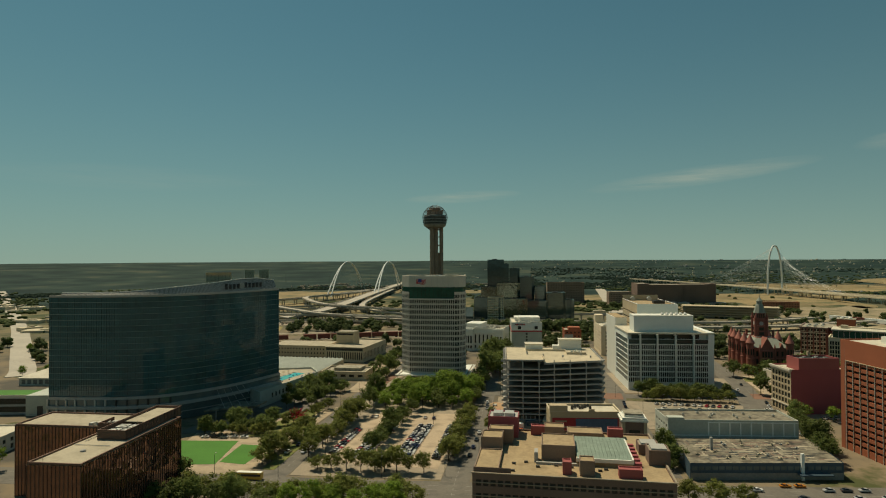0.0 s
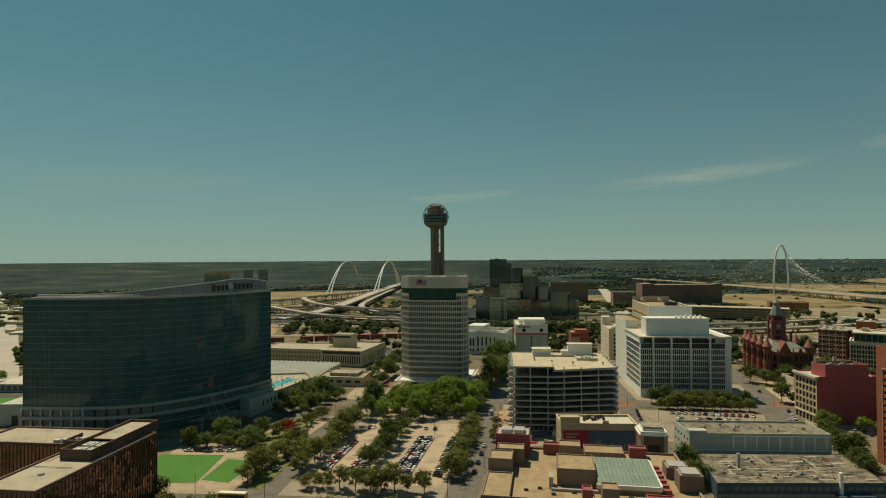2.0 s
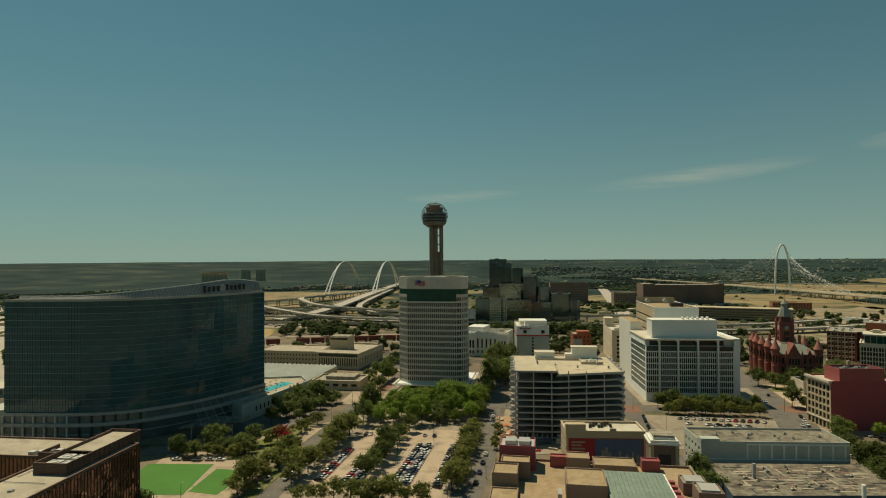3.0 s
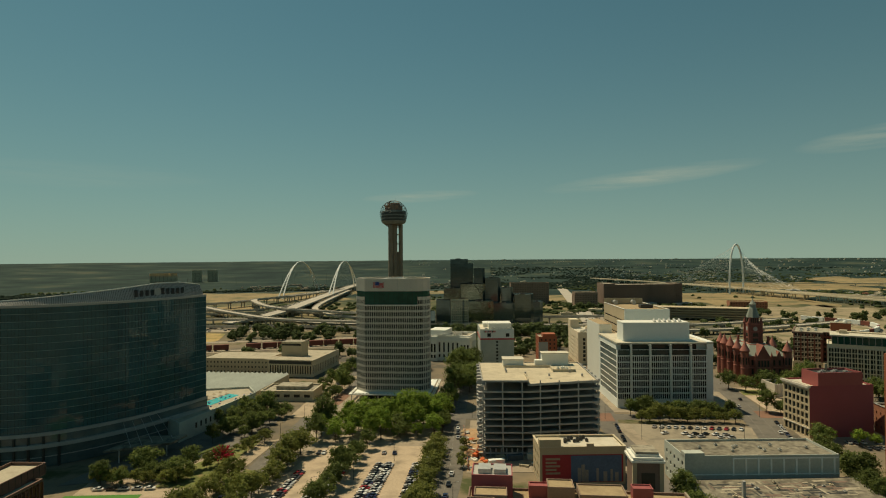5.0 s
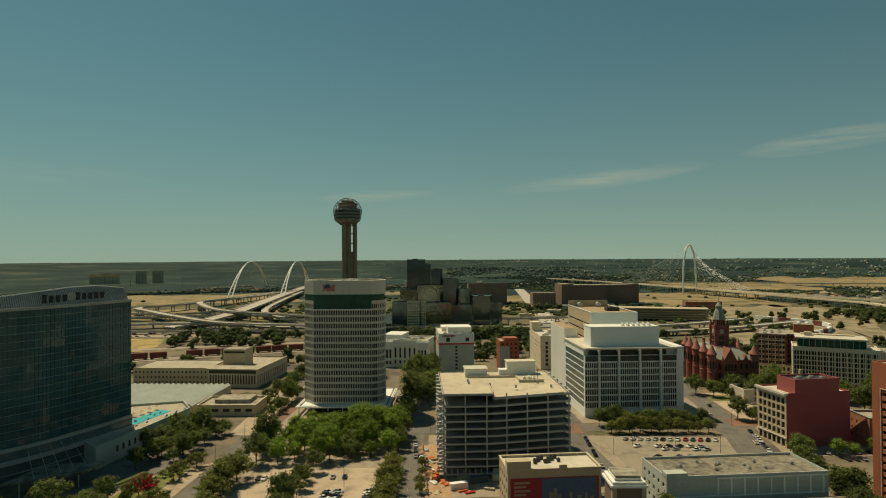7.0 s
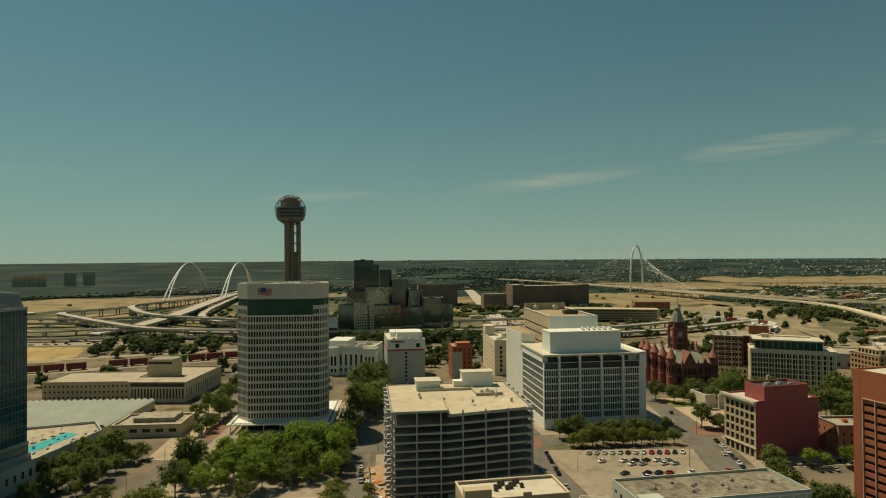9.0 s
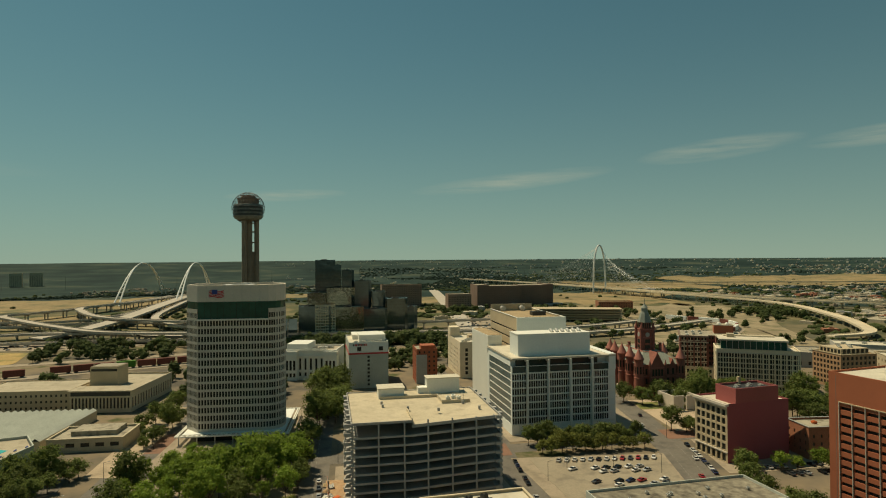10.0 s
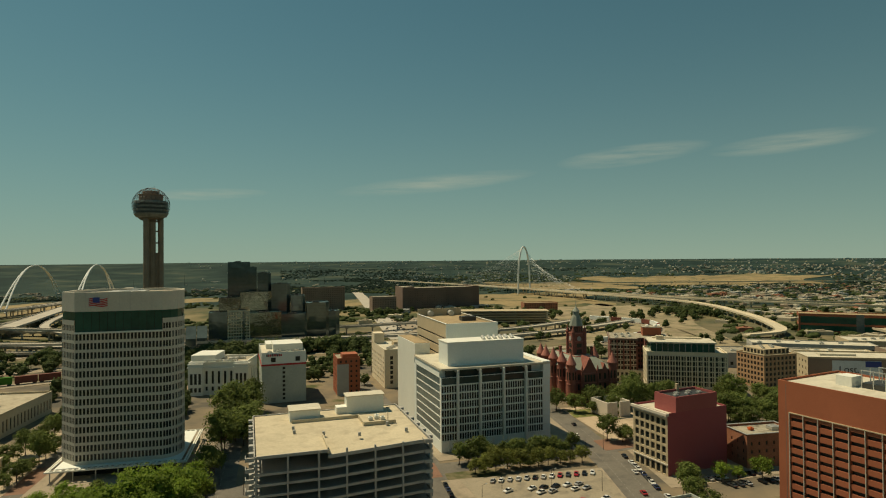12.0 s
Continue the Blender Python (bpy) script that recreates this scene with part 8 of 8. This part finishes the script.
# ---- service yard, roof lawn and hall behind the hotel ----
b = thing("service_building", "low grey service building with dark louvred decks", "service building", -310, 386)
part("wall", Mesh().box(0, 60.4, 0, 17, 0, 11.6), CASTGREY, b)
for z in (1.6, 6.4):
    part("louvre_band", Mesh().box(0.5, 60, -0.12, 0, z, z + 3.4), GLASSD, b, "dark louvre band")
    for k in range(3):
        part("louvre", Mesh().box(0.5, 60, -0.22, -0.12, z + 0.7 + k * 0.9, z + 0.85 + k * 0.9), METALD, b)
part("deck_edge", Mesh().box(-0.3, 60.4, -0.35, 0, 10.4, 12.2), PALESTONE, b)
part("roof_lawn", Mesh().box(1, 59.4, 1, 16, 11.6, 11.9), LAWN, b, "clipped green roof lawn")
b = thing("hall", "low hall with a shallow white hipped roof", "hall", -314, 474, -4)
part("wall", Mesh().box(0, 44, 0, 46, 0, 6), GREYSTUCCO, b)
hip = Mesh()
for p, q, r, s in (((-1, -1, 6), (45, -1, 6), (30, 24, 12.4), (16, 24, 12.4)), ((45, -1, 6), (45, 47, 6), (30, 26, 12.4), (30, 24, 12.4)), ((45, 47, 6), (-1, 47, 6), (16, 26, 12.4), (30, 26, 12.4)), ((-1, 47, 6), (-1, -1, 6), (16, 24, 12.4), (16, 26, 12.4))):
    hip.quad(p, q, r, s)
hip.quad((16, 24, 12.4), (30, 24, 12.4), (30, 26, 12.4), (16, 26, 12.4))
hip.box(-1, 45, -1, 47, 5.5, 5.99)
part("hipped_roof", hip, ROOFW, b, "white hipped roof")
for k in range(9):
    part("window", Mesh().box(2 + k * 4.6, 5 + k * 4.6, -0.1, 0, 1.2, 4.6), GLASSB, b)
block("corner_shop", "low flat shop with a white roof", "shop", -262, 300, 0, 50, 30, 8, PALESTONE, ROOFW, GLASSD, front=(9, 2.4, [(1, 3.4), (4.6, 6.6)]), right=(5, 2.4, [(1, 3.4), (4.6, 6.6)]))
for x, y, w, d, h, m in ((-520, 650, 30, 20, 6, ROOFDIRTY), (-470, 572, 30, 20, 6, ROOFG), (-590, 740, 34, 22, 7, ROOFDIRTY), (-420, 535, 26, 16, 6, ROOFDIRTY), (-395, 740, 36, 26, 7, ROOFP), (-345, 640, 30, 26, 7, ROOFDIRTY), (-370, 690, 34, 16, 6, ROOFG), (-440, 830, 50, 26, 8, ROOFP), (-520, 960, 60, 26, 8, ROOFG)):
    block("yard_shed", "low flat roofed yard shed beside the curved road", "shed", x, y, -32, w, d, h, CONCRETE, m, GLASSD, front=(5, 2.0, [(1.2, 4)]), group="sheds beside the curved road", limit=0)
for x, y, s in ((-334, 508, 0.7), (-322, 524, 0.6), (-205, 288, 0.9), (-214, 292, 0.8), (-199, 283, 0.9), (-352, 590, 0.8), (-372, 632, 0.7), (-420, 650, 0.7), (-455, 640, 0.8)):
    plant("grove", x, y, s)

# ---- planting before the hotel, pool wall and plazas ----
for x, y, s in ((-109, 350, 1.05), (-98, 340, 0.8), (-91, 341, 0.8), (-104, 343, 0.85), (-122, 337, 0.6), (-112, 333, 0.6), (-116, 336, 0.6), (-84, 440, 1.0), (-78, 436, 0.9), (-72, 440, 1.0), (-66, 438, 0.9), (-60, 442, 0.9), (-88, 430, 0.9), (-73, 404, 0.9),
                (247, 478, 1.0), (254, 468, 1.0), (262, 461, 1.0), (272, 455, 1.05), (233, 414, 0.95), (239, 409, 1.0), (245, 413, 0.95), (357, 448, 1.1), (362, 437, 1.1), (380, 436, 1.1), (320, 411, 1.0), (321, 398, 1.0), (332, 391, 1.0)):
    plant("oak", x, y, s)


# ---- materials heaped on the building strip ----
def heap(x, y, r, h, mat, label):
    b = thing("soil_heap", label, "heap", x, y)
    rn = random.Random(int(x * 7 + y))
    me = Mesh()
    ring_pts = []
    for k, (f, z) in enumerate(((1.0, 0.0), (0.72, 0.45), (0.38, 0.85))):
        ring_pts.append([(r * f * (0.8 + 0.4 * rn.random()) * math.cos(a), r * f * (0.8 + 0.4 * rn.random()) * math.sin(a), h * z * (0.85 + 0.3 * rn.random()) + 0.1) for a in [i * math.pi / 5 for i in range(10)]])
    for lo, hi in zip(ring_pts, ring_pts[1:]):
        for i in range(10):
            me.quad(lo[i], lo[(i + 1) % 10], hi[(i + 1) % 10], hi[i])
    top = (0, 0, h)
    for i in range(10):
        me.tri(ring_pts[2][i], ring_pts[2][(i + 1) % 10], top)
    part("heap", me, mat, b)


def timber_stack(x, y, rz, mat, n, label):
    b = thing("timber_stack", label, "stack", x, y, rz, 0.15)
    for i in range(n):
        part("board", Mesh().box(0, 4.2, (i % 3) * 0.7, (i % 3) * 0.7 + 0.6, (i // 3) * 0.35, (i // 3) * 0.35 + 0.3), mat, b)


def container(x, y, rz, mat, label):
    b = thing("storage_container", label, "container", x, y, rz, 0.15)
    part("body", Mesh().box(0, 7.5, 0, 2.4, 0.1, 2.7), mat, b)
    for i in range(14):
        part("rib", Mesh().box(0.3 + i * 0.52, 0.52 + i * 0.52, -0.06, 0, 0.25, 2.55), mat, b)
    part("door_bar", Mesh().box(-0.06, 0, 0.6, 0.7, 0.2, 2.6).box(-0.06, 0, 1.7, 1.8, 0.2, 2.6), METALL, b)


rs = random.Random(9)
for i in range(22):
    m, word = ((BUFF, "pale"), (CASTGREY, "grey"), (ROOFT, "brown"), (ORANGE, "orange"), (WHITEPAINT, "white"), (METALD, "dark"))[i % 6]
    timber_stack(38 + rs.random() * 8 + i * 0.25, 336 + (i * 2.9) % 60, rs.uniform(0, 180), m, 3 + i % 5, f"small stack of {word} boards on the building strip")
for i in range(10):
    heap(38.5 + rs.random() * 7 + i * 0.3, 339 + i * 5.6, 0.9 + rs.random(), 0.5 + rs.random() * 0.7, (ORANGEDIRT, LOT, CASTGREY)[i % 3], ("low heap of orange soil", "low heap of pale sand", "low heap of grey rubble")[i % 3] + " on the building strip")
heap(40.5, 359.6, 2.4, 1.8, ORANGEDIRT, "heap of orange soil on the building strip")
heap(43.0, 353.1, 1.8, 1.2, LOT, "heap of pale sand on the building strip")
container(57.6, 345.0, 8, BLUEWALL, "dark blue storage container on the building strip")
container(47.6, 339.6, 8, WHITEPANEL, "pale storage container on the building strip")
container(67.1, 346.4, -4, GREYSTUCCO, "grey storage container on the building strip")
for x, y, a, m, n, l in ((53.4, 350.0, 20, BUFF, 9, "stack of pale boards"), (61.2, 338.2, -30, TANSTONE, 7, "low stack of pale boards"), (69.0, 339.0, 50, WHITEPAINT, 6, "stack of white boards"), (75.3, 343.0, 5, ROOFT, 8, "stack of brown boards"), (46.5, 347.4, 80, ORANGE, 5, "stack of orange barriers"), (52.9, 334.8, 10, SIGNRED, 5, "stack of red barriers")):
    timber_stack(x, y, a, m, n, l + " on bare ground")
for x, y, s in ((-92, 336, 0.45), (-86, 338, 0.5), (-88, 346, 0.45), (-82, 352, 0.5), (-84, 360, 0.45), (-78, 364, 0.5), (-80, 372, 0.5), (-75, 378, 0.45), (-72, 386, 0.5), (-74, 290, 0.5), (-71, 305, 0.5), (-68, 320, 0.5), (-65, 336, 0.5)):
    plant("olive", x, y, s)
